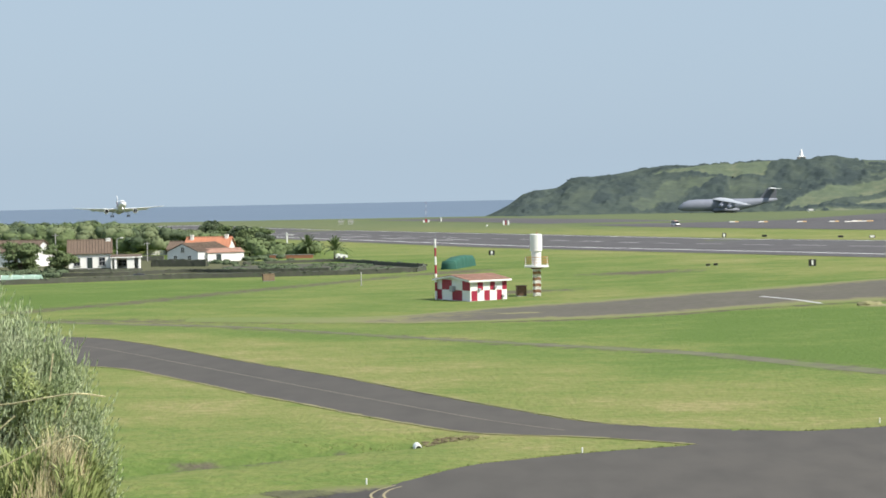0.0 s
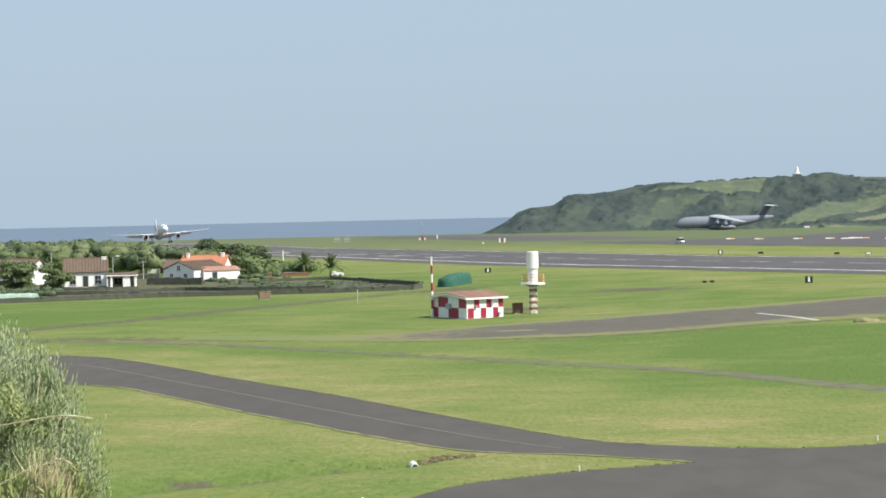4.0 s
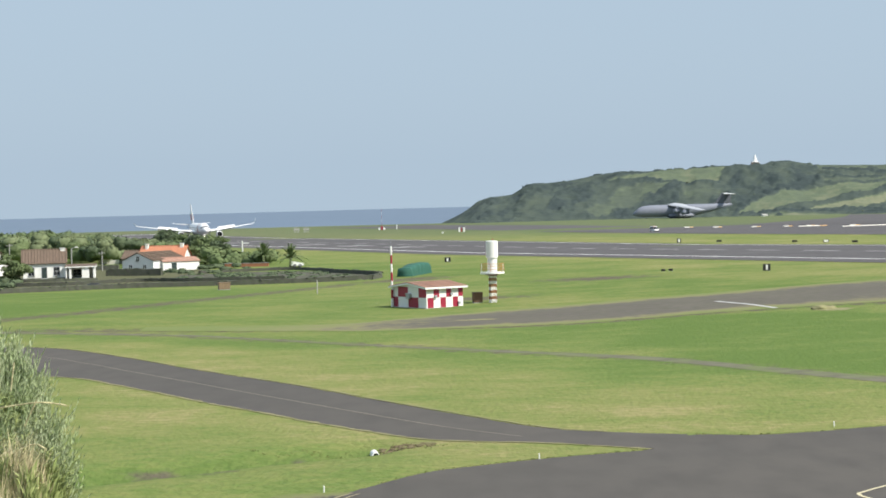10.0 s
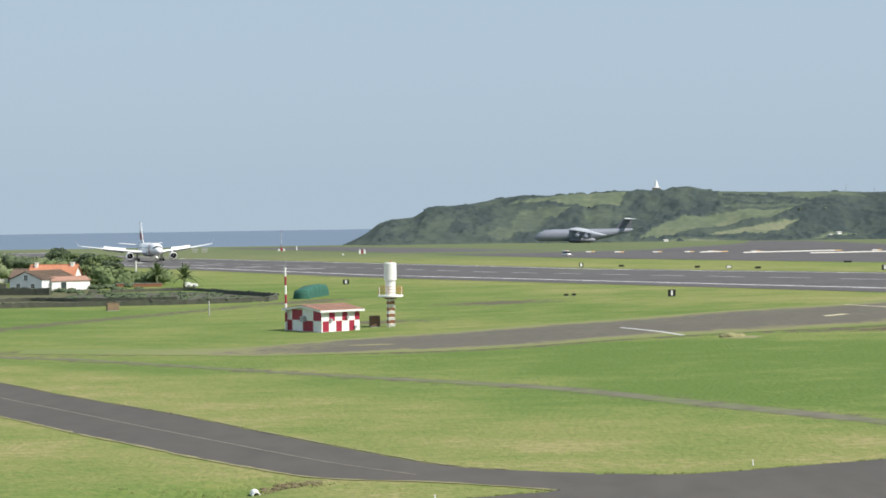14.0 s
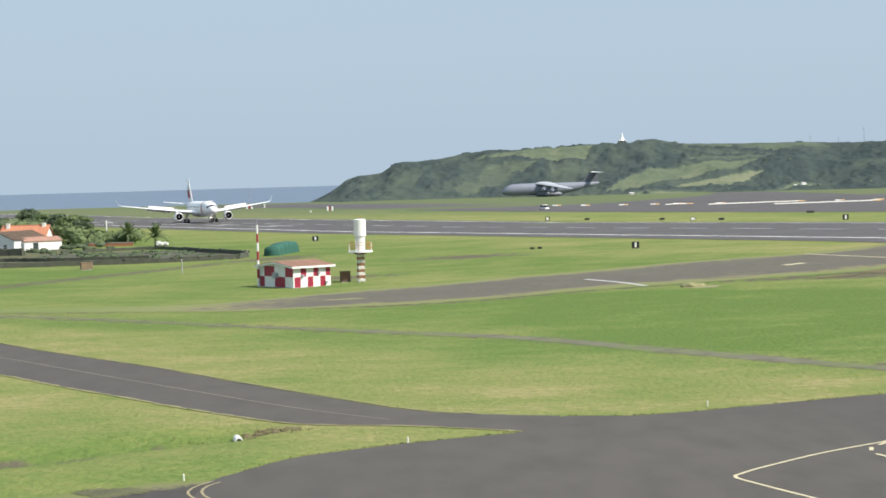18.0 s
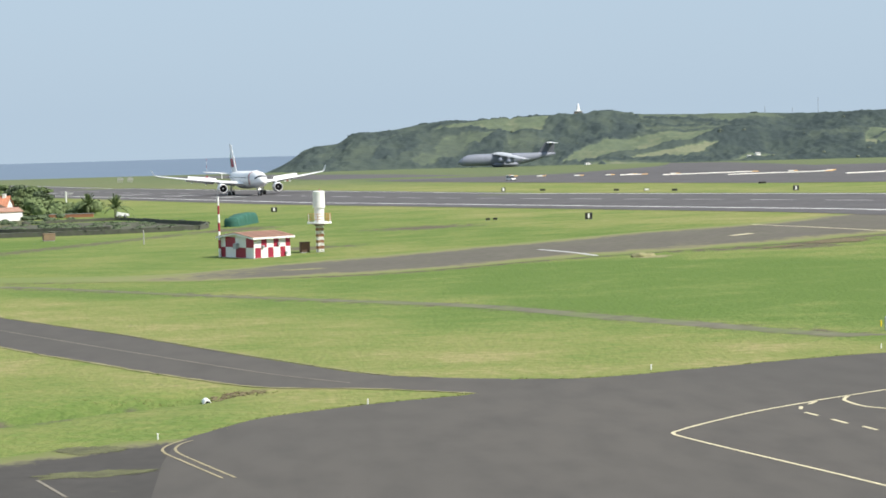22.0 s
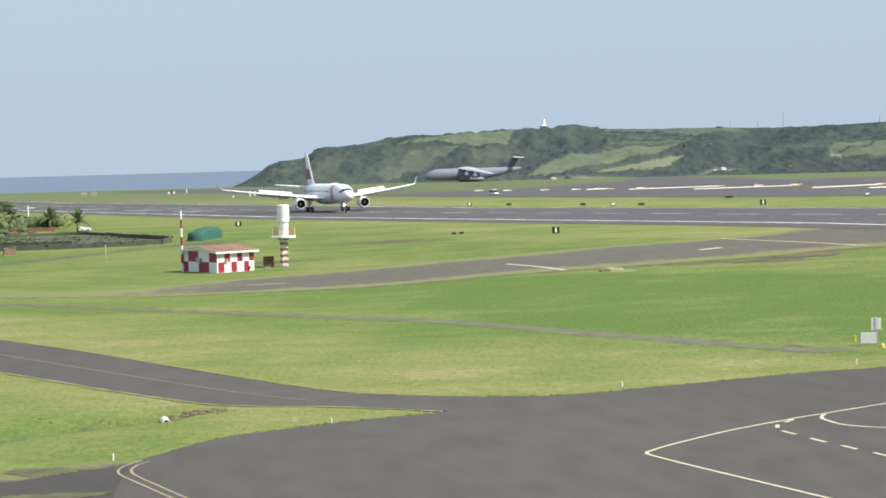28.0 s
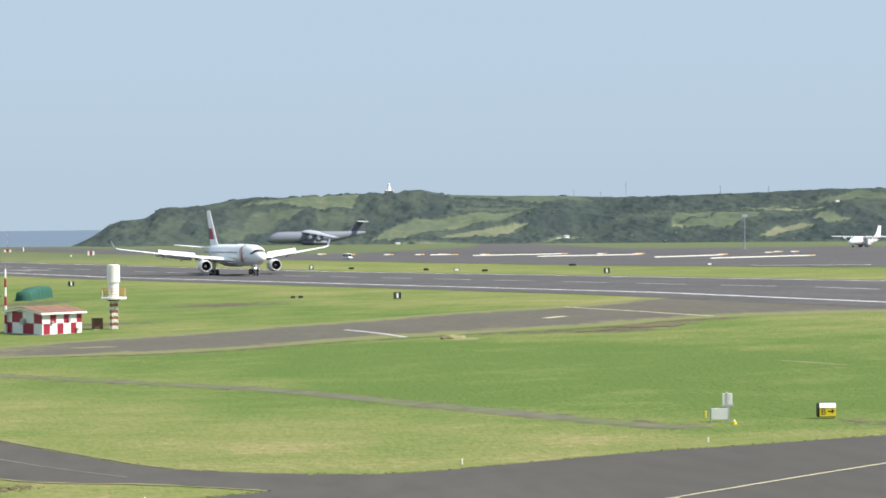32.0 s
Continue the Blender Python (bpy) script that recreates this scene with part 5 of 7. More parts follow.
def build_near_bush():
    rnd = random.Random(77)
    t = thing("tamarisk_bush", pose(-0.1, 0, 0), "feathery grey-green bush with bare straw-coloured stems on the bank", "bush")
    bm = bmesh.new()
    for i in range(70):
        x = rnd.uniform(-5.6, -2.8)
        p, out = on_bush(x, rnd.uniform(40, 110))
        bot = Vector((x * 0.6 - 1.7, 14.8 + rnd.uniform(-0.3, 0.3), 11.3))
        mid = bot.lerp(p, 0.5) + Vector((rnd.uniform(-0.1, 0.1), rnd.uniform(-0.1, 0.1), 0.05))
        tube(bm, bot, mid, 0.016, 0.011, 5, False)
        tube(bm, mid, p, 0.011, 0.004, 5, False)
    tagged(part("stems", bm, M_bark, t), kind="stuff")
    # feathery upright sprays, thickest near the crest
    for name, mat, count, label in (("foliage", M_spray, 5200, "grey-green feathery sprays"), ("foliage", M_leaf_near, 3000, "fresh green leaves low in the bush"), ("foliage", M_leaf_shade, 3000, "inner leaves coloured dark in place of shade")):
        verts, faces = [], []
        for i in range(count):
            x = -2.83 - 1.5 * rnd.random() if rnd.random() < 0.9 else rnd.uniform(-6.2, -4.3)
            if mat is M_spray:
                turn = 115 - 95 * rnd.random() ** 0.8
            elif mat is M_leaf_near:
                turn = 75 * rnd.random() if rnd.random() < 0.8 else rnd.uniform(30, 100)
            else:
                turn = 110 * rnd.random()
            p, out = on_bush(x, turn)
            clump = noise.noise((x * 4.5, p.y * 4, p.z * 4.5))
            if mat is M_spray and turn < 42 and rnd.random() < 0.5:
                continue
            if mat is M_leaf_near and clump < -0.12 or mat is M_spray and clump > 0.3 and p.z < 12.5:
                continue
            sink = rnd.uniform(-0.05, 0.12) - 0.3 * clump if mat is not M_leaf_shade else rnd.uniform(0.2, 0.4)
            p = p - out * sink + Vector((rnd.gauss(0, 0.03), 0, rnd.gauss(0, 0.03)))
            if mat is M_spray:
                d = (Vector((rnd.gauss(0.16, 0.2), rnd.gauss(-0.1, 0.2), 1.15)) + out * 0.3).normalized()
                ln = rnd.uniform(0.14, 0.34) * (1.25 if turn > 75 else 1.0)
                side = d.orthogonal().normalized()
                bend = Vector((rnd.gauss(0.02, 0.05), rnd.gauss(0, 0.04), 0))
                for j in range(26):
                    u = j / 25
                    side = Matrix.Rotation(2.4, 3, d) @ side
                    q = p + d * ln * u + bend * u * u
                    tip = q + (side * (0.75 - 0.5 * u) + d * (1.0 + u)).normalized() * (0.062 - 0.024 * u) * rnd.uniform(0.8, 1.3)
                    needle(verts, faces, q, tip, d.cross(side) * 0.0042)
            else:
                d = (out + Vector((rnd.gauss(0, 0.5), rnd.gauss(0, 0.4), rnd.gauss(0.5, 0.4)))).normalized()
                side = d.orthogonal().normalized()
                for j in range(9):
                    side = Matrix.Rotation(2.4, 3, d) @ side
                    q = p + d * 0.018 * j
                    tip = q + (side + d * 0.9).normalized() * rnd.uniform(0.035, 0.07)
                    needle(verts, faces, q, tip, d.cross(side) * (0.0075 if mat is M_leaf_near else 0.012))
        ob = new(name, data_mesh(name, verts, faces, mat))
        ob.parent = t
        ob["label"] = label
    for pts in (((-3.75, 13.4, 12.47), (-3.3, 13.35, 12.48), (-2.95, 13.35, 12.53), (-2.74, 13.35, 12.55), (-2.57, 13.4, 12.52)), ((-3.5, 13.2, 12.1), (-3.3, 13.2, 12.3), (-3.16, 13.2, 12.42)), ((-2.87, 13.4, 12.38), (-2.78, 13.4, 12.56)),
                ((-3.55, 13.0, 11.95), (-3.42, 13.0, 12.12), (-3.25, 13.0, 12.22)), ((-3.3, 13.1, 12.05), (-3.05, 13.1, 12.17), (-2.9, 13.1, 12.25)), ((-2.9, 13.3, 12.22), (-2.78, 13.3, 12.26), (-2.7, 13.3, 12.22)), ((-3.05, 13.8, 12.6), (-3.02, 13.8, 12.8)), ((-3.7, 14.3, 12.85), (-3.68, 14.3, 13.1), (-3.62, 14.3, 13.24)), ((-3.78, 14.3, 12.85), (-3.74, 14.3, 13.1), (-3.73, 14.3, 13.3))):
        bm = bmesh.new()
        sp = spline(pts, 14)
        for a, b in zip(sp, sp[1:]):
            tube(bm, a, b, 0.006, 0.005, 5, False)
        part("dry_stem", bm, M_straw, t, "bare straw-coloured stem")


# leaves set inside the bush, tinted dark to paint in its inner shade
M_leaf_shade = material("inner_leaves_painted_shade", (0.12, 0.15, 0.065), 0.85, second=(0.15, 0.18, 0.08), scale=1.5, third=(0.085, 0.11, 0.045), scale2=5, amount=0.7, island=0.25, spec=0.1)
M_spray = material("grey_green_sprays", (0.44, 0.5, 0.31), 0.8, second=(0.54, 0.58, 0.42), scale=1.2, third=(0.28, 0.36, 0.16), scale2=4, amount=0.7, island=0.3, spec=0.2)
M_leaf_near = material("fresh_leaves", (0.26, 0.31, 0.11), 0.6, second=(0.35, 0.38, 0.17), scale=1.5, third=(0.16, 0.21, 0.07), scale2=5, amount=0.7, island=0.35, spec=0.3)
M_straw = material("dry_straw", (0.5, 0.44, 0.27), 0.9, second=(0.4, 0.35, 0.2), scale=6, amount=0.6, island=0.3)
build_near_bush()


def build_bank_grass():
    """Dry grass and weeds round the foot of the bush."""
    rnd = random.Random(4)
    for mat, n, lab in ((M_straw, 5200, "tall dry grass on the bank below the bush"), (M_leaf_near, 5200, "green weeds growing on the bank")):
        verts, faces = [], []
        for i in range(n):
            x, y = rnd.uniform(-4.0, -2.84), rnd.uniform(13.1, 14.4)
            if mat is M_straw and noise.noise((x * 3.4, y * 1.5, 2)) < 0.06 + max(0, x + 3.0) * 0.8 or mat is M_leaf_near and noise.noise((x * 3.4, y * 1.5, 2)) > 0.12 + max(0, x + 3.1):
                continue
            z = land(x, y)
            if mat is M_straw:
                blades, h = 1, rnd.uniform(0.2, 0.58) * (1.0 if x < -3.0 else 0.55)
            else:
                blades, h = 5, rnd.uniform(0.1, 0.42) * (1.0 if x < -2.8 else 0.8)
            for j in range(blades):
                lean = Vector((rnd.gauss(0.03, 0.15 + 0.1 * (blades > 1)), rnd.gauss(0, 0.12), 1)) * h * rnd.uniform(0.5, 1)
                w = Vector((rnd.uniform(-1, 1), rnd.uniform(-1, 1), 0)).normalized() * (0.0035 if blades == 1 else 0.0085)
                b = Vector((x, y, z - 0.02)) + (lean * 0.6 * j / blades if blades > 1 else Vector())
                if blades > 1:
                    lean = lean * 0.45
                m = b + lean * 0.55 + Vector((0, 0, 0.02))
                i0 = len(verts)
                verts += [tuple(b), tuple(m + w), tuple(b + lean + Vector((lean.x, lean.y, 0)) * 0.4), tuple(m - w)]
                faces.append((i0, i0 + 1, i0 + 2, i0 + 3))
        tagged(new("bank_grass", data_mesh("bank_grass", verts, faces, mat)), lab, "grass", kind="stuff")


build_bank_grass()


# ---- checkered equipment hut ----
def build_hut():
    ang = math.degrees(math.atan2(0.545, 0.84))
    t = thing("equipment_hut", pose(-1.7, 244.2, land(0, 246), 0, 0, ang), "red and white checkered hut with a low terracotta roof", "hut")
    L, W, eave, ridge = 5.6, 8.0, 2.65, 3.1       # front along x, gable side along y
    bm = bmesh.new()
    pr = [(0, 0), (0, W), (0, W)]
    ring0 = [(0, 0, 0), (0, 0, eave), (0, W / 2, ridge), (0, W, eave), (0, W, 0)]
    ring1 = [(L, y, z) for _, y, z in ring0]
    loft(bm, [ring0, ring1])
    part("wall_block", bm, M_white, t)
    for y0, y1, z0, z1 in ((-0.45, W / 2, eave - 0.1, ridge + 0.03), (W + 0.45, W / 2, eave - 0.1, ridge + 0.03)):
        bm = bmesh.new()
        slab(bm, [(-0.4, y0, z0), (L + 0.4, y0, z0), (L + 0.4, y1, z1), (-0.4, y1, z1)] if y0 < y1 else [(-0.4, y1, z1), (L + 0.4, y1, z1), (L + 0.4, y0, z0), (-0.4, y0, z0)], 0.12)
        part("roof_slope", bm, M_tile_faded, t)
    for k in range(24):
        x = -0.35 + k * (L + 0.7) / 23
        for s in (0, 1):
            bm = bmesh.new()
            tube(bm, (x, -0.43 if s == 0 else W + 0.43, eave + 0.03), (x, W / 2, ridge + 0.16), 0.07, seg=6)
            part("roof_tile", bm, M_tile_faded, t)
    bm = bmesh.new()
    box(bm, -0.45, -0.52, eave - 0.22, L + 0.45, -0.45, eave + 0.02)
    part("fascia", bm, M_white, t)
    for a, b in (((-0.42, -0.5), (-0.42, W / 2)), ((-0.42, W + 0.5), (-0.42, W / 2))):
        bm = bmesh.new()
        q = [(a[0], a[1], eave - 0.22), (a[0], b[1], ridge - 0.12), (a[0], b[1], ridge + 0.06), (a[0], a[1], eave)]
        slab(bm, q, 0.06)
        part("barge_board", bm, M_white, t)
    # checker panels: front in six columns, gable in four, two rows
    hh = 1.32
    for z, cols in ((0.0, ((0.03, 0.19), (0.38, 0.53), (0.72, 0.86))), (hh, ((0.2, 0.35), (0.54, 0.68), (0.87, 0.998)))):
        for u0, u1 in cols:
            bm = bmesh.new()
            box(bm, u0 * L, -0.012, z + 0.01, u1 * L, 0.0, z + hh - 0.01)
            part("red_panel", bm, M_red, t)
    for z, cols in ((0.0, ((0.002, 0.15), (0.46, 0.76))), (hh, ((0.15, 0.45), (0.77, 0.998)))):
        for u0, u1 in cols:
            bm = bmesh.new()
            box(bm, -0.012, W * (1 - u1), z + 0.01, 0.0, W * (1 - u0), z + hh - 0.01)
            part("red_panel", bm, M_red, t)
    bm = bmesh.new()
    box(bm, -0.5, W * 0.44, 1.15, -0.02, W * 0.53, 1.85, 0.03)
    part("air_unit", bm, M_galv, t, "grey wall-mounted air conditioner")
    for x, z in ((1.35, 1.45), (3.75, 1.7), (4.9, 0.5)):
        bm = bmesh.new()
        box(bm, x - 0.16, -0.26, z - 0.16, x + 0.16, -0.012, z + 0.16, 0.02)
        part("wall_box", bm, M_galv, t)
    bm = bmesh.new()
    box(bm, -0.25, -0.25, -0.12, L + 0.25, W + 0.25, 0.02)
    part("plinth", bm, M_concrete, t)


build_hut()


# ---- beacon tower beside the hut ----
def build_tower():
    t = thing("beacon_tower", pose(7.0, 251.7, land(7, 251.7), 0, 0, 20), "white cylinder on a red and white lattice tower", "tower")
    legs = [(-0.36, -0.36), (0.36, -0.36), (0.36, 0.36), (-0.36, 0.36)]
    n = 9
    for k in range(n):
        z0, z1 = k * 3.6 / n, (k + 1) * 3.6 / n
        bm = bmesh.new()
        for i, (x, y) in enumerate(legs):
            x2, y2 = legs[(i + 1) % 4]
            tube(bm, (x, y, z0), (x, y, z1), 0.055, seg=6)
            tube(bm, (x, y, z0), (x2, y2, z1), 0.035, seg=5)
            tube(bm, (x2, y2, z0), (x, y, z1), 0.035, seg=5)
            tube(bm, (x, y, z1), (x2, y2, z1), 0.05, seg=5)
        part("lattice_section", bm, M_white if k % 2 == 0 else M_towerbrown, t)
    bm = bmesh.new()
    tube(bm, (0, 0, 3.55), (0, 0, 3.8), 0.6, 1.1, 20)
    part("platform_bracket", bm, M_rust, t)
    bm = bmesh.new()
    tube(bm, (0, 0, 3.8), (0, 0, 4.02), 1.6, seg=28)
    part("platform", bm, M_white, t)
    for h in (4.4, 4.75, 5.1):
        bm = bmesh.new()
        for i in range(16):
            a, b = 2 * math.pi * i / 16, 2 * math.pi * (i + 1) / 16
            tube(bm, (1.52 * math.cos(a), 1.52 * math.sin(a), h), (1.52 * math.cos(b), 1.52 * math.sin(b), h), 0.032, seg=5)
        part("rail", bm, M_gold, t)
    for i in range(12):
        a = 2 * math.pi * i / 12
        bm = bmesh.new()
        tube(bm, (1.52 * math.cos(a), 1.52 * math.sin(a), 4.05), (1.52 * math.cos(a), 1.52 * math.sin(a), 5.1), 0.035, seg=6)
        part("rail_post", bm, M_gold if i % 3 else M_white, t)
    bm = bmesh.new()
    tube(bm, (0, 0, 4.0), (0, 0, 6.0), 0.64, seg=28)
    part("lower_drum", bm, M_white, t)
    bm = bmesh.new()
    tube(bm, (0, 0, 5.9), (0, 0, 8.05), 0.78, seg=32)
    tube(bm, (0, 0, 8.05), (0, 0, 8.12), 0.74, 0.6, seg=32)
    part("upper_drum", bm, M_white, t)
    bm = bmesh.new()
    tube(bm, (0.1, 0, 8.1), (0.1, 0, 8.4), 0.05, seg=8)
    part("obstruction_light", bm, M_red, t)


build_tower()


def build_mast():
    t = thing("mast", pose(-6.2, 250.6, land(-6.2, 250.6)), "tall thin red and white banded mast", "mast")
    n = 7
    for k in range(n):
        bm = bmesh.new()
        tube(bm, (0, 0, k * 7.9 / n), (0, 0, (k + 1) * 7.9 / n), 0.17 - 0.008 * k, seg=10)
        part("band", bm, M_white if k % 2 == 0 else M_red, t)
    bm = bmesh.new()
    tube(bm, (0, 0, 7.9), (0, 0, 9.0), 0.03, 0.015, 6)
    part("aerial", bm, M_galv, t)


build_mast()


def build_cabinet(x, y, w, d, h, mat, label, name="cabinet"):
    t = thing(name, pose(x, y, land(x, y), 0, 0, 15), label, "cabinet")
    bm = bmesh.new()
    box(bm, -w / 2, -d / 2, 0.08, w / 2, d / 2, h, 0.04)
    part("body", bm, mat, t)
    bm = bmesh.new()
    box(bm, -w / 2 - 0.06, -d / 2 - 0.06, h, w / 2 + 0.06, d / 2 + 0.06, h + 0.07, 0.02)
    part("lid", bm, mat, t)
    for x0 in (-w / 2 + 0.05, 0.02):
        bm = bmesh.new()
        box(bm, x0, -d / 2 - 0.03, 0.15, x0 + w / 2 - 0.08, -d / 2, h - 0.08, 0.01)
        part("door", bm, mat, t)
    bm = bmesh.new()
    box(bm, -w / 2, -d / 2, 0, w / 2, d / 2, 0.08)
    part("plinth", bm, M_concrete, t)


build_cabinet(4.95, 252.4, 1.2, 0.9, 1.35, M_rust, "brown rusty steel cabinet beside the tower")
build_cabinet(-35.4, 315.5, 1.9, 1.2, 1.15, M_wood, "weathered brown timber crate on the grass", "crate")


def build_net():
    x0, y0, x1, y1 = -4.9, 341, -1.4, 355
    w = math.hypot(x1 - x0, y1 - y0)
    t = thing("net_enclosure", pose(x0, y0, land(-4, 348), 0, 0, math.degrees(math.atan2(y1 - y0, x1 - x0))), "dark green netting stretched over a low frame", "enclosure")
    d, h, n = 2.6, 2.15, 36

    def crest(u):
        return h * (0.72 + 0.28 * smoothstep(0.0, 0.45, u)) * (1 - 0.05 * abs(math.sin(u * math.pi * 5))) * (1 - 0.3 * smoothstep(0.93, 1.0, u))

    bm = bmesh.new()
    rows = []
    for k in range(n + 1):
        u = k / n
        c = crest(u)
        pull = 0.12 * noise.noise((u * 9, 1, 4))
        prof = [(-0.12, 0.0), (0.0, 0.45), (0.06, 0.8), (0.3, 0.97), (d / 2, 1.0), (d - 0.3, 0.96), (d - 0.05, 0.78), (d, 0.4), (d + 0.1, 0.0)]
        rows.append([(u * w + 0.05 * noise.noise((u * 20, q, 1)), y + pull * z + 0.06 * noise.noise((u * 14, q, 2)), max(0.0, z * c + 0.05 * noise.noise((u * 16, q, 3)) * (z > 0))) for q, (y, z) in enumerate(prof)])
    loft(bm, rows, closed=False, cap=True)
    part("netting", bm, M_net, t, smooth=True)
    for k in range(6):
        u = 0.02 + 0.96 * k / 5
        bm = bmesh.new()
        c = crest(u) - 0.12
        for a, b in (((0.15, 0.0), (0.2, 0.7 * c)), ((0.2, 0.7 * c), (d / 2, c)), ((d / 2, c), (d - 0.2, 0.7 * c)), ((d - 0.2, 0.7 * c), (d - 0.15, 0.0))):
            tube(bm, (u * w, *a), (u * w, *b), 0.04, seg=6)
        part("hoop", bm, M_galv, t)


build_net()


# ---- signs and markers on the airfield ----
def build_marker(x, y, w, h, label, white=0.4, face=0):
    t = thing("marker_board", pose(x, y, land(x, y), 0, 0, face), label, "sign", "marker boards")
    bm = bmesh.new()
    box(bm, -w / 2, -0.12, 0.18, w / 2, 0.12, h, 0.03)
    part("board", bm, M_black, t)
    for sx in (-w * 0.35, w * 0.35):
        bm = bmesh.new()
        tube(bm, (sx, 0, -0.05), (sx, 0, 0.2), 0.05, seg=6)
        part("leg", bm, M_galv, t)
    if white:
        bm = bmesh.new()
        box(bm, -w * white / 2, -0.15, 0.18 + 0.12 * h, w * white / 2, -0.12, h * 0.9)
        part("figure_bar", bm, M_white, t)
    return t


build_marker(50.7, 296.8, 1.15, 1.2, "black marker board with a pale figure on the grass", 0.26)
build_marker(1.9, 413.6, 1.3, 1.15, "small black and white marker board by the runway", 0.3)
build_marker(126, 445, 1.4, 1.4, "black and white marker board across the runway", 0.3)
build_marker(70.6, 563, 1.2, 1.4, "narrow white and black marker across the runway", 0.5)
for x, y, w in ((81.6, 558, 1.5), (97.1, 523, 1.4), (107, 493, 1.5), (148.4, 561, 2.3)):
    build_marker(x, y, w, 0.72, "low black sign seen from behind, beyond the runway", 0)
for dx in (-0.62, 0.62):
    build_marker(37.2 + dx, 313.2, 0.7, 0.5, "small low black sign in the grass", 0)
for x, y in ((180.5, 530), (102.2, 506)):
    build_marker(x, y, 1.5, 0.9, "low pale sign beyond the runway", 0.8)


def build_post(x, y, h, label, mat=None, r=0.06):
    t = thing("marker_post", pose(x, y, land(x, y)), label, "post", "white marker posts")
    bm = bmesh.new()
    tube(bm, (0, 0, -0.03), (0, 0, h), r, r * 0.9, 10)
    part("stake", bm, mat or M_white, t)
    bm = bmesh.new()
    tube(bm, (0, 0, h), (0, 0, h + 0.04), r * 1.15, r * 0.6, 10)
    part("cap", bm, mat or M_white, t)


for x, y in ((5.05, 101.4), (22.9, 112.0), (-5.8, 91.7), (39.4, 118.4)):
    build_post(x, y, 0.27, "short white plastic edge marker on the grass", r=0.04)
build_post(-18.6, 292, 2.1, "pale slim post standing in the grass", M_concrete, 0.09)
build_post(43.7, 131.5, 0.4, "short yellow marker stake in the grass", M_yellow, 0.06)


M_paleboard = material("pale_grey_board", (0.8, 0.8, 0.79), 0.6, second=(0.72, 0.72, 0.71), scale=1.2, third=(0.6, 0.6, 0.58), scale2=6, amount=0.5)


def build_grey_sign():
    t = thing("notice_board", pose(43.62, 128.6, land(43.62, 128.6), 0, 0, -14), "grey metal notice board with a taller panel behind it", "sign")
    for x in (-0.52, 0.64):
        bm = bmesh.new()
        tube(bm, (x, 0, -0.05), (x, 0, 1.0), 0.045, seg=8)
        part("leg", bm, M_galv, t)
    bm = bmesh.new()
    box(bm, -0.48, -0.04, 0.18, 0.6, 0.04, 0.92, 0.01)
    part("lower_panel", bm, M_paleboard, t)
    bm = bmesh.new()
    tube(bm, (0.55, 0.2, -0.05), (0.55, 0.2, 2.0), 0.05, seg=8)
    part("pole", bm, M_galv, t)
    bm = bmesh.new()
    box(bm, 0.26, 0.1, 1.15, 0.46, 0.16, 1.9, 0.02)
    box(bm, 0.64, 0.1, 1.15, 0.92, 0.16, 1.9, 0.02)
    part("upper_panel", bm, M_paleboard, t, "pale twin panel")
    bm = bmesh.new()
    box(bm, 0.47, 0.08, 1.1, 0.63, 0.17, 1.95, 0.02)
    part("dark_strip", bm, M_planegrey, t)
    bm = bmesh.new()
    box(bm, 0.2, 0.06, 0.98, 1.0, 0.14, 1.14, 0.02)
    part("cross_bar", bm, M_concrete, t)
    y = thing("ground_lamp", pose(44.2, 127.2, land(44.2, 127.2)), "small yellow ground lamp in the grass", "lamp")
    bm = bmesh.new()
    tube(bm, (0, 0, -0.02), (0, 0, 0.2), 0.17, 0.13, 12)
    part("housing", bm, M_yellow, y)
    bm = bmesh.new()
    tube(bm, (0, 0, 0.2), (0, 0, 0.28), 0.09, 0.05, 10)
    part("lens", bm, M_white, y)


build_grey_sign()


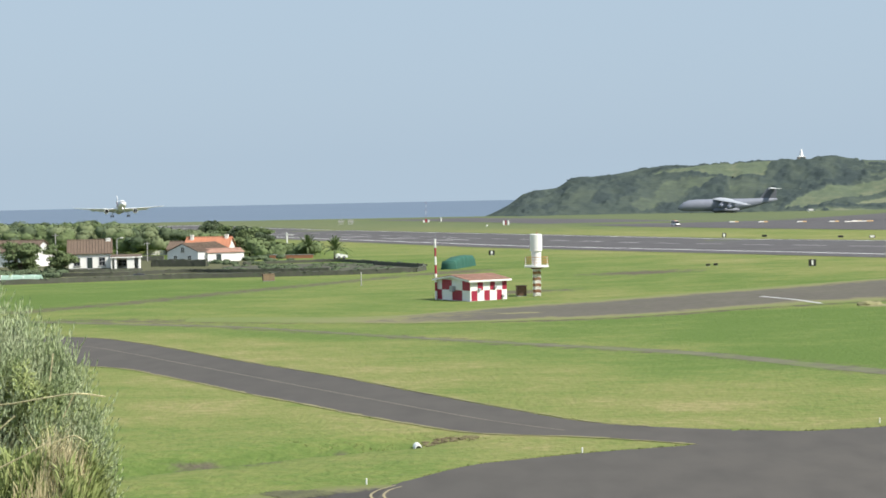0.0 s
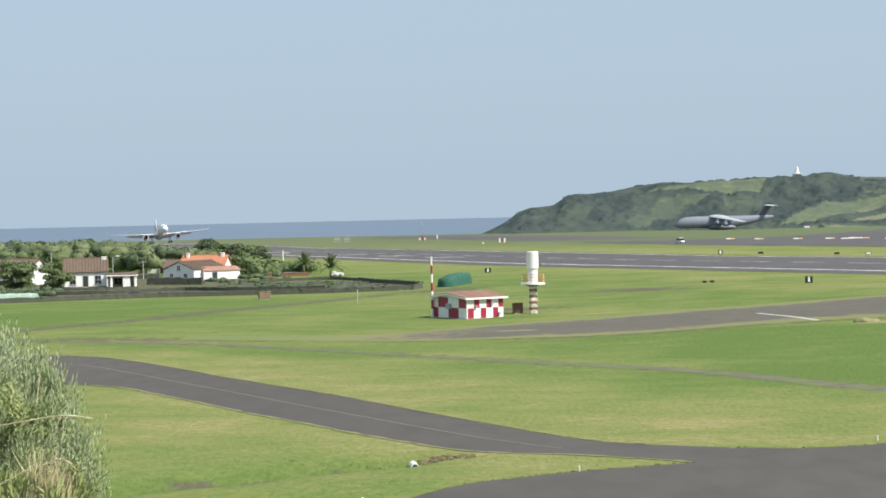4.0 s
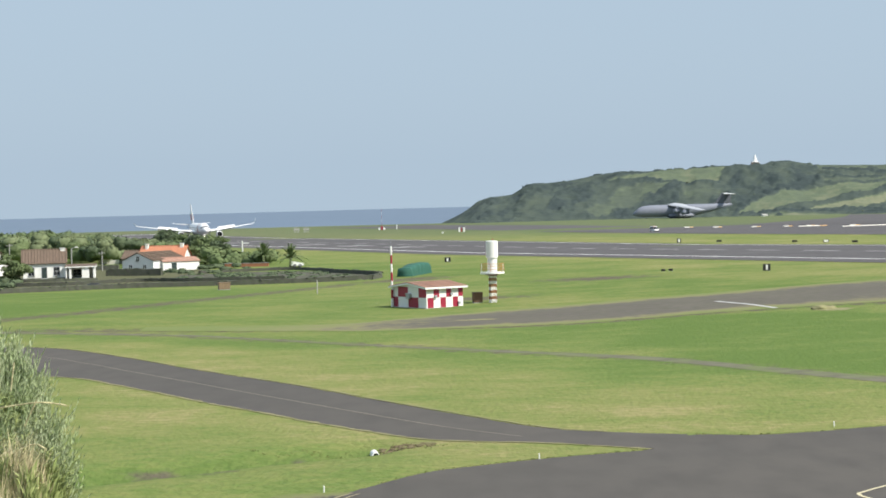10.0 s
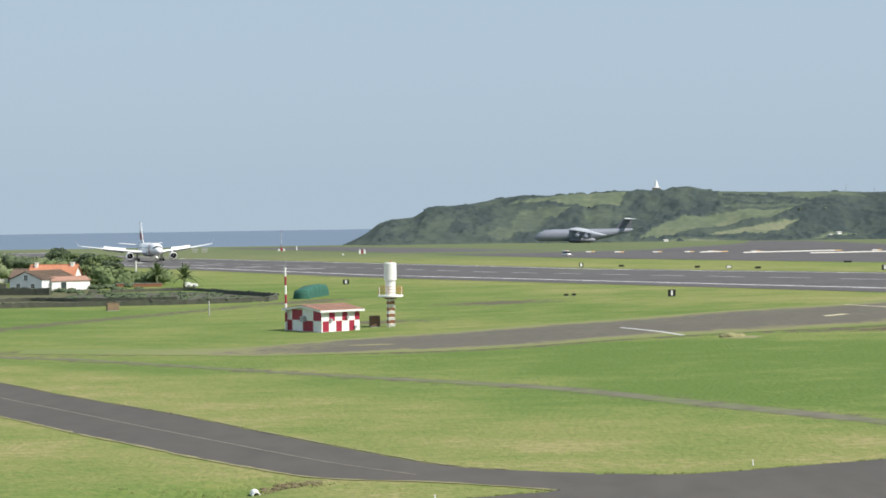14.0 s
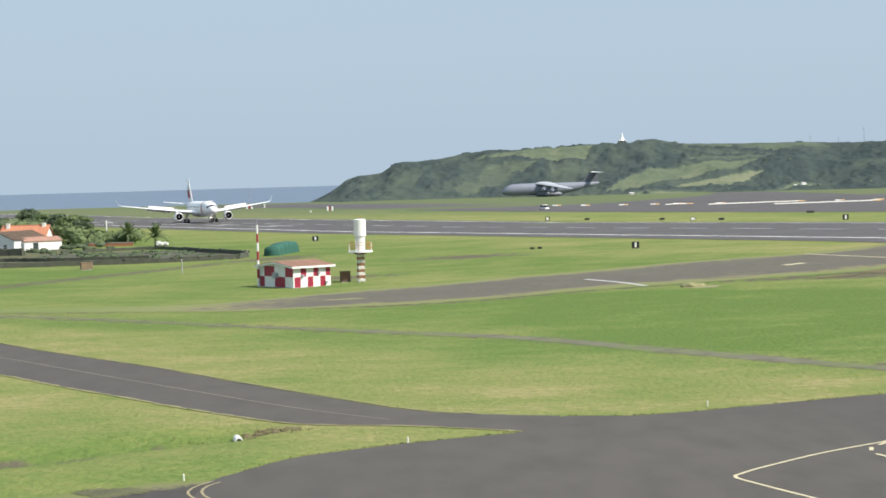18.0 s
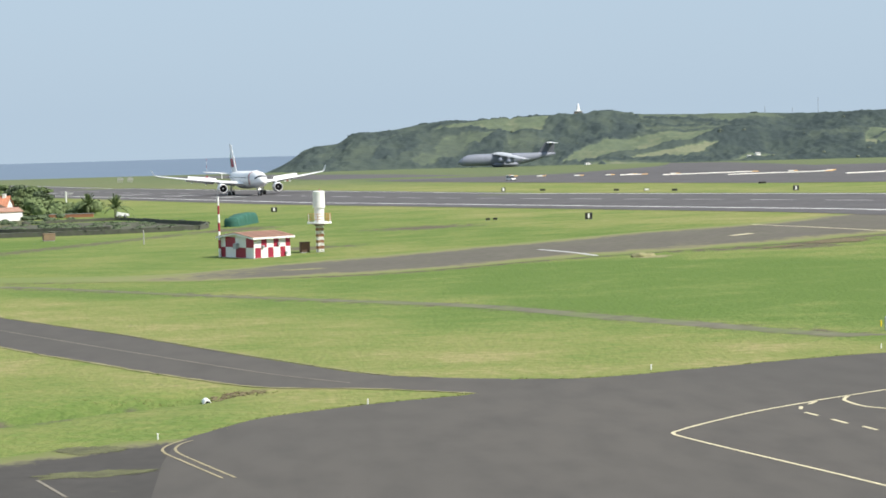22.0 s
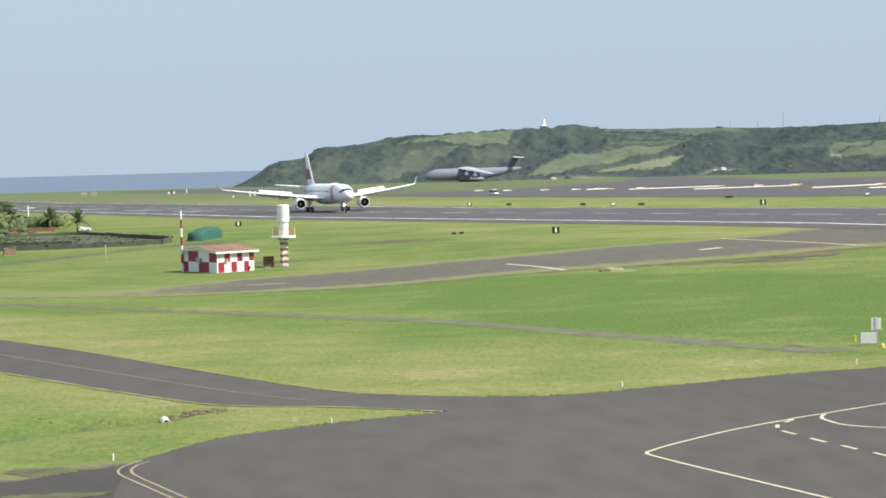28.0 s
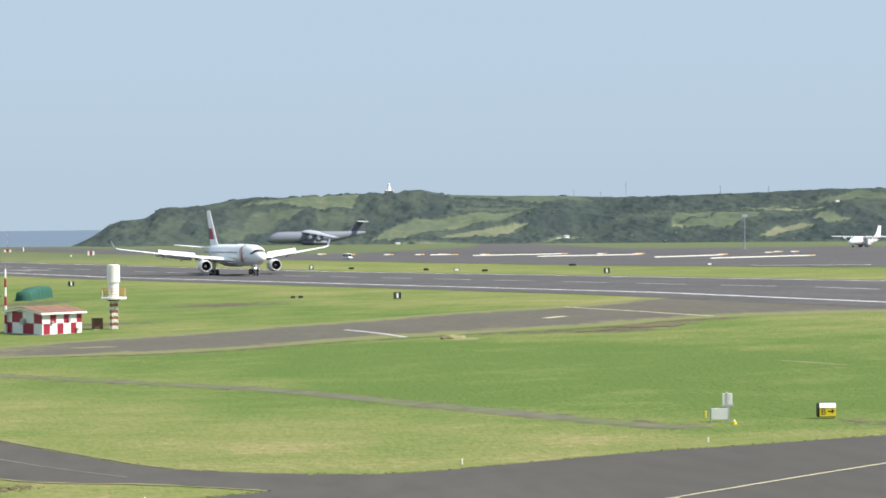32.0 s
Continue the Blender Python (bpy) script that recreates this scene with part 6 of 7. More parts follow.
def build_arrow_sign():
    t = thing("taxiway_sign", pose(51.0, 128.2, land(51, 128.2), 0, 0, -10), "yellow taxiway sign lettered B with an arrow", "sign")
    bm = bmesh.new()
    box(bm, -0.64, -0.2, 0.12, 0.62, 0.2, 0.7, 0.03)
    part("case", bm, M_black, t)
    bm = bmesh.new()
    box(bm, -0.5, -0.225, 0.15, 0.6, -0.2, 0.7, 0.008)
    part("face", bm, M_yellow, t)
    bm = bmesh.new()
    slab(bm, [(-0.5, -0.225, 0.705), (0.6, -0.225, 0.705), (0.6, -0.08, 1.03), (-0.5, -0.08, 1.03)], 0.03)
    part("sloping_top", bm, M_white, t)
    bm = bmesh.new()
    loft(bm, [[(x, -0.2, 0.705), (x, 0.2, 0.705), (x, 0.12, 1.0), (x, -0.06, 1.02)] for x in (-0.64, -0.51)])
    part("end_cap", bm, M_black, t)
    bm = bmesh.new()
    box(bm, -0.5, -0.09, 1.03, 0.6, 0.1, 1.06, 0.008)
    part("top_rail", bm, M_black, t)
    for x in (-0.5, 0.5):
        bm = bmesh.new()
        tube(bm, (x, 0, -0.05), (x, 0, 0.14), 0.05, seg=8)
        part("leg", bm, M_galv, t)
    cu = bpy.data.curves.new("letter", "FONT")
    cu.body, cu.size, cu.extrude, cu.align_x = "B", 0.62, 0.004, "CENTER"
    ob = new("letter", cu)
    ob.data.materials.append(M_black)
    ob.parent = t
    ob.matrix_basis = pose(-0.24, -0.232, 0.27, 90)
    bm = bmesh.new()
    box(bm, 0.04, -0.236, 0.45, 0.36, -0.226, 0.53)
    slab(bm, [(0.3, -0.226, 0.34), (0.3, -0.226, 0.64), (0.52, -0.226, 0.49)], 0.01)
    part("arrow", bm, M_black, t)


build_arrow_sign()


def tufts(name, places, height, spread, blades, mat, label, seed, category="grass", wide=0.03):
    """Tufts of upright blades standing on the ground."""
    rnd = random.Random(seed)
    verts, faces = [], []
    for x, y in places:
        k = rnd.uniform(0.5, 1.2)
        for j in range(blades):
            bx, by = x + rnd.gauss(0, spread), y + rnd.gauss(0, spread)
            b = Vector((bx, by, land(bx, by) - 0.03))
            lean = Vector((rnd.gauss(0, 0.35), rnd.gauss(0, 0.35), 1)) * height * k * rnd.uniform(0.5, 1)
            w = Vector((rnd.uniform(-1, 1), rnd.uniform(-1, 1), 0)).normalized() * wide * k
            i = len(verts)
            verts += [tuple(b - w), tuple(b + w), tuple(b + lean * 0.6 + w * 0.7), tuple(b + lean), tuple(b + lean * 0.6 - w * 0.7)]
            faces.append((i, i + 1, i + 2, i + 3, i + 4))
    return tagged(new(name, data_mesh(name, verts, faces, mat)), label, category, kind="stuff")


def build_culvert():
    x, y = -3.85, 107.6
    t = thing("culvert_pipe", pose(x, y, land(x, y), 0, 0, 8), "white-rimmed concrete culvert pipe in a muddy hollow", "pipe")
    bm = bmesh.new()
    k = 20
    prof = ((0, 0.22), (0, 0.16), (1.2, 0.16), (1.2, 0.22))
    rr_ = [[(r * math.cos(2 * math.pi * i / k), yy - 0.25, 0.16 + r * math.sin(2 * math.pi * i / k)) for i in range(k)] for yy, r in prof]
    loft(bm, rr_ + [rr_[0]], cap=False)
    part("pipe", bm, M_white, t)
    # black disc across the bore, painting in the shade inside the pipe
    bm = bmesh.new()
    tube(bm, (0, -0.2, 0.16), (0, -0.18, 0.16), 0.16, seg=16)
    part("dark_throat", bm, M_black, t)
    bm = bmesh.new()
    box(bm, 0.5, -0.1, 0.1, 1.1, 0.12, 0.24, 0.03, pose(0, 0, 0, 0, 8, 10))
    part("stone_block", bm, M_concrete, t)
    rnd = random.Random(6)
    v, f = [], []
    bm = bmesh.new()
    for i in range(90):
        a, q = rnd.uniform(0, 6.28), rnd.random() ** 0.5
        px, py = x + 1.5 + 1.9 * q * math.cos(a), y + 0.9 + 0.9 * q * math.sin(a)
        bmesh.ops.create_icosphere(bm, subdivisions=1, radius=rnd.uniform(0.06, 0.16), matrix=Matrix.Translation((px, py, land(px, py) + 0.01)) @ Matrix.Diagonal((1.5, 1.2, 0.5, 1)))
    tagged(part("bare_earth", bm, M_dirt), "clods of bare brown earth round the pipe", "earth", kind="stuff")
    tufts("weeds", [(x + rnd.gauss(-1.0, 2.2), y + rnd.gauss(0.2, 0.7)) for i in range(110)], 0.17, 0.16, 7, M_tuft, "tufts of rough weeds in the hollow", 9, "weeds")


build_culvert()


# ---- houses ----
def gable_house(name, x, y, ang, w, d, eave, ridge, wall, roof, label, group="", along=True, overhang=0.35, base=None):
    """Walls, gables and two tiled slopes; x runs along the front, y into depth. along: the ridge runs along x."""
    t = thing(name, pose(x, y, land(x, y) if base is None else base, 0, 0, ang), label, "house", group)
    bm = bmesh.new()
    if along:
        r0 = [(0, 0, -0.3), (0, 0, eave), (0, d / 2, ridge), (0, d, eave), (0, d, -0.3)]
        r1 = [(w, p[1], p[2]) for p in r0]
    else:
        r0 = [(0, 0, -0.3), (0, 0, eave), (w / 2, 0, ridge), (w, 0, eave), (w, 0, -0.3)]
        r1 = [(p[0], d, p[2]) for p in r0]
    loft(bm, [r0, r1])
    part("wall", bm, wall, t)
    o = overhang
    rise = (ridge - eave) / ((d if along else w) / 2)
    for side in (0, 1):
        bm = bmesh.new()
        if along:
            y0 = -o if side == 0 else d + o
            q = [(-o, y0, eave - rise * o + 0.02), (w + o, y0, eave - rise * o + 0.02), (w + o, d / 2, ridge + 0.02), (-o, d / 2, ridge + 0.02)]
        else:
            x0 = -o if side == 0 else w + o
            q = [(x0, -o, eave - rise * o + 0.02), (w / 2, -o, ridge + 0.02), (w / 2, d + o, ridge + 0.02), (x0, d + o, eave - rise * o + 0.02)]
        flip = side == 1
        slab(bm, q[::-1] if flip else q, 0.14 if along else 0.14)
        sl = part("roof", bm, roof, t)
        n = int((w if along else d) / 0.55)
        for k in range(n):
            bm = bmesh.new()
            u = (k + 0.5) / n
            if along:
                a, b = Vector(q[0]).lerp(Vector(q[1]), u), Vector(q[3]).lerp(Vector(q[2]), u)
            else:
                a, b = Vector(q[0]).lerp(Vector(q[3]), u), Vector(q[1]).lerp(Vector(q[2]), u)
            tube(bm, a + Vector((0, 0, 0.15)), b + Vector((0, 0, 0.15)), 0.11, seg=5)
            part("roof_tile", bm, roof, sl)
    bm = bmesh.new()
    if along:
        tube(bm, (-o, d / 2, ridge + 0.17), (w + o, d / 2, ridge + 0.17), 0.14, seg=6)
    else:
        tube(bm, (w / 2, -o, ridge + 0.17), (w / 2, d + o, ridge + 0.17), 0.14, seg=6)
    part("ridge_cap", bm, roof, t)
    return t


def opening(t, x, z0, w, h, kind="window", frame_mat=None, y=0.0):
    """A framed window or door on the front wall."""
    fm = frame_mat or M_white
    bm = bmesh.new()
    for a in ((x - w / 2 - 0.1, z0 - 0.1, x - w / 2, z0 + h + 0.1), (x + w / 2, z0 - 0.1, x + w / 2 + 0.1, z0 + h + 0.1), (x - w / 2, z0 + h, x + w / 2, z0 + h + 0.1), (x - w / 2, z0 - 0.1, x + w / 2, z0)):
        box(bm, a[0], y - 0.06, a[1], a[2], y - 0.004, a[3])
    ob = part(kind, bm, fm, t)
    bm = bmesh.new()
    box(bm, x - w / 2, y - 0.03, z0, x + w / 2, y - 0.004, z0 + h)
    part("pane" if kind == "window" else "leaf", bm, M_glass if kind == "window" else M_door, ob)
    if kind == "window":
        bm = bmesh.new()
        box(bm, x - 0.03, y - 0.05, z0, x + 0.03, y - 0.031, z0 + h)
        box(bm, x - w / 2, y - 0.05, z0 + h * 0.5 - 0.03, x - 0.031, y - 0.031, z0 + h * 0.5 + 0.03)
        box(bm, x + 0.031, y - 0.05, z0 + h * 0.5 - 0.03, x + w / 2, y - 0.031, z0 + h * 0.5 + 0.03)
        part("glazing_bar", bm, fm, ob)
        bm = bmesh.new()
        box(bm, x - w / 2 - 0.15, y - 0.16, z0 - 0.18, x + w / 2 + 0.15, y - 0.061, z0 - 0.1)
        part("sill", bm, M_stone, ob)
    else:
        bm = bmesh.new()
        box(bm, x + w * 0.3, y - 0.08, z0 + 1.0, x + w * 0.36, y - 0.031, z0 + 1.12)
        part("handle", bm, M_metal, ob)


def chimney(t, x, y, z0, z1, w=0.8):
    bm = bmesh.new()
    box(bm, x - w / 2, y - w / 2, z0, x + w / 2, y + w / 2, z1, 0.03)
    ob = part("chimney", bm, M_plaster, t)
    bm = bmesh.new()
    box(bm, x - w / 2 - 0.1, y - w / 2 - 0.1, z1, x + w / 2 + 0.1, y + w / 2 + 0.1, z1 + 0.12, 0.02)
    part("chimney_cap", bm, M_plaster, ob)


M_door = material("dark_green_door", (0.02, 0.035, 0.035), 0.6, second=(0.03, 0.05, 0.045), scale=2)
GROUP_H = "village houses"
A = gable_house("house", -83.4, 385.2, 11, 8.4, 5.6, 3.3, 5.7, M_plaster, M_tile_old, "white plastered cottage with a weathered brown tiled roof", GROUP_H)
opening(A, 1.6, 0.75, 1.15, 1.6, frame_mat=M_planegrey)
opening(A, 4.15, 0.15, 1.0, 2.2, "door", M_planegrey)
opening(A, 6.6, 0.75, 1.15, 1.6, frame_mat=M_planegrey)
chimney(A, 7.9, 2.8, 4.6, 6.0, 0.95)
bm = bmesh.new()
box(bm, -0.02, -0.05, -0.3, 8.42, 0.0, 0.22)
part("plinth", bm, M_stone, A)


def build_porch():
    t = thing("porch", pose(-74.7, 384.2, land(-74, 380), 0, 0, 8), "open white porch with a flat brown roof beside the cottage", "porch")
    w, d, h = 5.8, 3.6, 2.2
    bm = bmesh.new()
    box(bm, -0.2, -0.3, h, w + 0.3, d + 0.2, h + 0.22, 0.02)
    part("roof", bm, M_plaster, t)
    bm = bmesh.new()
    slab(bm, [(-0.2, -0.25, h + 0.24), (w + 0.25, -0.25, h + 0.24), (w + 0.25, d, h + 0.55), (-0.2, d, h + 0.55)], 0.1)
    part("roof_tiles", bm, M_tile_old, t)
    for x in (0.9, w - 0.15):
        bm = bmesh.new()
        box(bm, x - 0.22, -0.1, -0.2, x + 0.22, 0.3, h, 0.02)
        part("post", bm, M_plaster, t)
    for a in ((0, d - 0.25, w, d, h), (w * 0.55, 0.0, w * 0.8, 0.25, h), (0, 0, 0.2, d - 0.25, h), (w - 0.2, 0.3, w, d - 0.25, h)):
        bm = bmesh.new()
        box(bm, a[0], a[1], -0.2, a[2], a[3], a[4] - 0.003)
        part("wall", bm, M_plaster, t)
    opening(t, w * 0.36, 0.5, 1.6, 1.2, y=d - 0.25)


build_porch()
C = gable_house("house", -68.8, 417.6, -28.7, 8.3, 12.0, 2.35, 3.95, M_plaster_shaded, M_tile_old, "farmhouse in white plaster greyed with painted shade, gable to the field, brown tiled roof", GROUP_H, along=False, overhang=0.2)
opening(C, 4.2, 2.3, 0.9, 0.95)
opening(C, 2.2, 0.55, 0.9, 0.9)
opening(C, 6.0, 0.55, 0.9, 0.9)
Wn = gable_house("outbuilding", -59.6, 415.4, 30, 8.4, 4.5, 1.95, 2.6, M_plaster, M_tile_faded, "low white outbuilding with a pinkish tiled roof", GROUP_H, overhang=0.2)
opening(Wn, 2.5, 0.1, 1.2, 1.6, "door")
D = gable_house("house", -69.6, 446.4, -6, 10.4, 7.5, 2.2, 4.6, M_plaster, M_tile, "white house with a bright orange tiled roof behind the farmhouse", GROUP_H)
chimney(D, 1.2, 3.0, 3.8, 5.2, 0.7)
chimney(D, 9.4, 3.4, 3.9, 5.2, 0.8)
E2 = gable_house("house", -73.6, 447, -8, 6.4, 6.0, 2.1, 3.7, M_plaster, M_tile_old, "white house with a dull brown roof behind the farmhouse", GROUP_H)
G2 = gable_house("outbuilding", -84.6, 478, -5, 5.2, 4, 2.0, 2.3, M_plaster, M_plaster, "small flat white building at the edge of the wood", GROUP_H)
B = gable_house("house", -110.2, 410, -18, 15.5, 9, 3.2, 5.4, M_plaster, M_tile_old, "large white house with a sagging brown roof behind the trees", GROUP_H)
opening(B, 11.5, 0.7, 1.1, 1.5)
opening(B, 14.0, 0.7, 1.1, 1.5)


# ---- stone walls, gardens ----
def stone_wall(pts, h, label, thick=0.7, seed=1):
    rnd = random.Random(seed)
    t = thing("stone_wall", Matrix.Identity(4), label, "wall", "dry stone walls")
    verts, faces = [], []
    n = max(12, int(sum((Vector(b) - Vector(a)).length for a, b in zip(pts, pts[1:])) / 0.7))
    c = spline(pts, n)
    for i in range(n):
        d = (c[min(n - 1, i + 1)] - c[max(0, i - 1)]).normalized()
        q = Vector((-d.y, d.x))
        z = land(c[i].x, c[i].y)
        hh = h * rnd.uniform(0.9, 1.07)
        a, b = c[i] + q * thick / 2 * rnd.uniform(0.85, 1.15), c[i] - q * thick / 2 * rnd.uniform(0.85, 1.15)
        a2, b2 = c[i] + q * thick / 3, c[i] - q * thick / 3
        verts += [(a.x, a.y, z - 0.1), (a2.x, a2.y, z + hh), (b2.x, b2.y, z + hh * rnd.uniform(0.9, 1.05)), (b.x, b.y, z - 0.1)]
    for i in range(n - 1):
        for k in range(3):
            faces.append((i * 4 + k, i * 4 + k + 1, i * 4 + k + 5, i * 4 + k + 4))
    faces += [(0, 3, 2, 1), ((n - 1) * 4, (n - 1) * 4 + 1, (n - 1) * 4 + 2, (n - 1) * 4 + 3)]
    ob = new("core", data_mesh("core", verts, faces, M_stone))
    ob.parent = t
    bm = bmesh.new()
    for i in range(min(300, max(3, n // 5))):
        k = rnd.randrange(n)
        z = land(c[k].x, c[k].y) + h * rnd.uniform(0.8, 1.05)
        bmesh.ops.create_icosphere(bm, subdivisions=1, radius=rnd.uniform(0.1, 0.22), matrix=Matrix.Translation((c[k].x + rnd.uniform(-0.4, 0.4), c[k].y - thick * 0.35, z)) @ Matrix.Diagonal((1.3, 0.8, 0.8, 1)))
    o2 = part("loose_stones", bm, M_stone, t)
    tagged(o2, kind="stuff")


stone_wall([(-125, 316), (-81, 321), (-54.4, 331.5), (-25, 332.5), (-11.8, 334.8)], 0.85, "long low dark basalt wall along the field", 0.8, 1)
stone_wall([(-11.8, 334.8), (-10.5, 343), (-12, 354), (-20, 372), (-24, 384)], 0.8, "dark basalt wall round the end of the garden", 0.7, 2)
stone_wall([(-100, 362), (-84, 352), (-68, 350), (-56, 358), (-44, 352), (-28, 349)], 0.7, "dark basalt wall crossing the gardens", 0.7, 3)
stone_wall([(-68.0, 393), (-61.5, 390.5), (-56.0, 388)], 1.5, "high dark basalt wall before the farmhouse", 0.9, 4)
stone_wall([(-49, 392), (-40, 397), (-30, 398), (-24, 386)], 0.6, "dark basalt wall behind the garden", 0.7, 5)
stone_wall([(-98, 430), (-90, 436), (-80, 434), (-72, 432)], 1.1, "dark wall along the lane behind the cottage", 0.7, 6)
stone_wall([(-82, 371.5), (-77, 370.5), (-70.5, 370), (-66, 371)], 0.6, "low brown-grey stone wall before the cottage", 0.7, 7)
# dull turf, its tone also darkened to paint in shadow under the trees
M_yard = material("dull_rough_grass", (0.105, 0.108, 0.06), 0.95, second=(0.14, 0.145, 0.075), scale=0.15, third=(0.075, 0.075, 0.05), scale2=0.8, amount=0.75, bump=0.4, bump_scale=4, spec=0.1)
M_soil = material("dark_garden_soil", (0.06, 0.055, 0.042), 0.95, second=(0.09, 0.085, 0.06), scale=0.3, third=(0.07, 0.09, 0.04), scale2=1.4, amount=0.7, bump=0.5, bump_scale=4)
ribbon("garden_soil", [(-52, 386), (-40, 391), (-30, 390), (-24, 382), (-16, 366), (-12.6, 352)], [(-50, 355), (-42, 352), (-34, 351), (-28, 351), (-20, 348), (-13, 340)], M_soil, 0.05, "dark tilled soil of a walled garden", "soil", n=60, ragged=0.5)
ribbon("yard", [(-116, 322), (-96, 326), (-80, 329), (-66, 336), (-56, 342), (-47, 346)], [(-124, 436), (-104, 440), (-88, 440), (-72, 436), (-58, 424), (-47, 412)], M_yard, 0.04, "dull rough grass and earth before the houses", "earth", n=60, ragged=0.6, across=20)
rg = random.Random(19)
scrub("shrubs", [(rg.uniform(-108, -76), rg.uniform(340, 366), 0.5, rg.uniform(1.0, 1.8), rg.uniform(0.5, 1.0)) for i in range(46)], 60, 0.25, M_leaf_dark, "low dark shrubs under the garden trees", 53, "shrubs")
scrub("shrubs", [(rg.uniform(-58, -38), rg.uniform(392, 412), 0.2, rg.uniform(0.8, 1.6), rg.uniform(0.3, 0.7)) for i in range(16)], 50, 0.25, M_leaf_dark, "rough growth beside the farm buildings", 54, "shrubs")
scrub("garden_plants", [(rg.uniform(-50, -16), rg.uniform(352, 386), 0.15, 0.9, 0.3) for i in range(90)], 14, 0.25, M_leaf_dark, "low dark plants in rows in the garden", 51, "plants")
scrub("rough_grass", [(rg.uniform(-95, -12), 334.2 + rg.uniform(-0.5, 5), 0.1, 0.9, 0.25) for i in range(120)], 16, 0.25, M_leaf, "rough grass growing along the wall", 52, "grass")


def build_small_things():
    # pale green tunnel at the field edge
    t = thing("polytunnel", pose(-84.0, 333.5, land(-84, 333), 0, 0, -2), "long low pale green plastic tunnel at the field edge", "tunnel")
    bm = bmesh.new()
    rows = [[(x, 1.0 * math.cos(a), 1.15 * math.sin(a) * (1 - 0.04 * math.sin(x * 2.1))) for a in [math.pi * i / 8 for i in range(9)]] for x in [k * 0.7 for k in range(11)]]
    loft(bm, rows, closed=False, cap=True)
    part("cover", bm, M_palegreen, t)
    for k in range(4):
        bm = bmesh.new()
        for i in range(8):
            a, b = math.pi * i / 8, math.pi * (i + 1) / 8
            tube(bm, (k * 2, 1.02 * math.cos(a), 1.18 * math.sin(a)), (k * 2, 1.02 * math.cos(b), 1.18 * math.sin(b)), 0.04, seg=5)
        part("hoop", bm, M_white, t)
    # covered heap
    t = thing("covered_heap", pose(-61.8, 344, land(-61.8, 344)), "low heap under a black sheet beside the wall", "heap")
    bm = bmesh.new()
    bmesh.ops.create_icosphere(bm, subdivisions=3, radius=1, matrix=Matrix.Diagonal((1.5, 0.9, 0.6, 1)))
    for v in bm.verts:
        v.co.z = max(-0.02, v.co.z + 0.12 * noise.noise(v.co * 2))
    part("sheet", bm, M_black, t, smooth=True)
    # reddish garden wall
    t = thing("garden_wall", pose(-48, 431, land(-45, 430), 0, 0, -8), "low reddish brick garden wall", "wall")
    bm = bmesh.new()
    box(bm, 0, 0, -0.1, 10, 0.3, 0.75, 0.03)
    part("brickwork", bm, M_tile, t)
    bm = bmesh.new()
    box(bm, -0.1, -0.06, 0.75, 10.1, 0.36, 0.84, 0.02)
    part("coping", bm, M_concrete, t)
    # parked car by the palms
    t = build_vehicle("car", "small white parked car beside the palms", 2.7, 1.4, 1.15)
    t.matrix_basis = pose(-30.8, 417.5, land(-30.5, 413), 0, 0, 10)
    # lamp and poles
    for x, y, h, lamp, lab in ((-77.2, 404, 5.6, True, "grey street lamp with a white head by the cottage"), (-75.0, 428, 4.4, False, "plain wooden pole by the farmhouse"), (-96, 430, 6.6, False, "tall pole behind the trees"), (-66.5, 425, 3.0, False, "short pole beside the farmhouse")):
        t = thing("street_lamp" if lamp else "utility_pole", pose(x, y, land(x, y)), lab, "lamp post" if lamp else "pole")
        bm = bmesh.new()
        tube(bm, (0, 0, -0.1), (0, 0, h), 0.13, 0.09, 8)
        part("pole", bm, M_concrete, t)
        bm = bmesh.new()
        if lamp:
            tube(bm, (0, 0, h), (0.9, 0, h + 0.25), 0.05, seg=6)
            part("arm", bm, M_galv, t)
            bm = bmesh.new()
            box(bm, 0.7, -0.16, h + 0.15, 1.4, 0.16, h + 0.4, 0.05)
            part("lamp_head", bm, M_white, t)
        else:
            box(bm, -0.7, -0.05, h - 0.5, 0.7, 0.05, h - 0.38)
            part("cross_arm", bm, M_concrete, t)
    # approach light masts
    for x, y, h in ((-51.0, 500, 4.9), (-59.6, 522, 4.6)):
        t = thing("approach_light_mast", pose(x, y, land(x, y)), "white mast with a cross bar of approach lights", "light mast", "approach lights")
        bm = bmesh.new()
        tube(bm, (0, 0, -0.1), (0, 0, h), 0.2, 0.14, 8)
        part("pole", bm, M_white, t)
        bm = bmesh.new()
        box(bm, -0.3, -0.06, h - 0.75, 1.7, 0.06, h - 0.6)
        part("cross_bar", bm, M_white, t)
        for k in range(4):
            bm = bmesh.new()
            tube(bm, (-0.2 + k * 0.6, 0, h - 0.6), (-0.2 + k * 0.6, 0, h - 0.35), 0.1, 0.13, 8)
            part("lamp", bm, M_concrete, t)


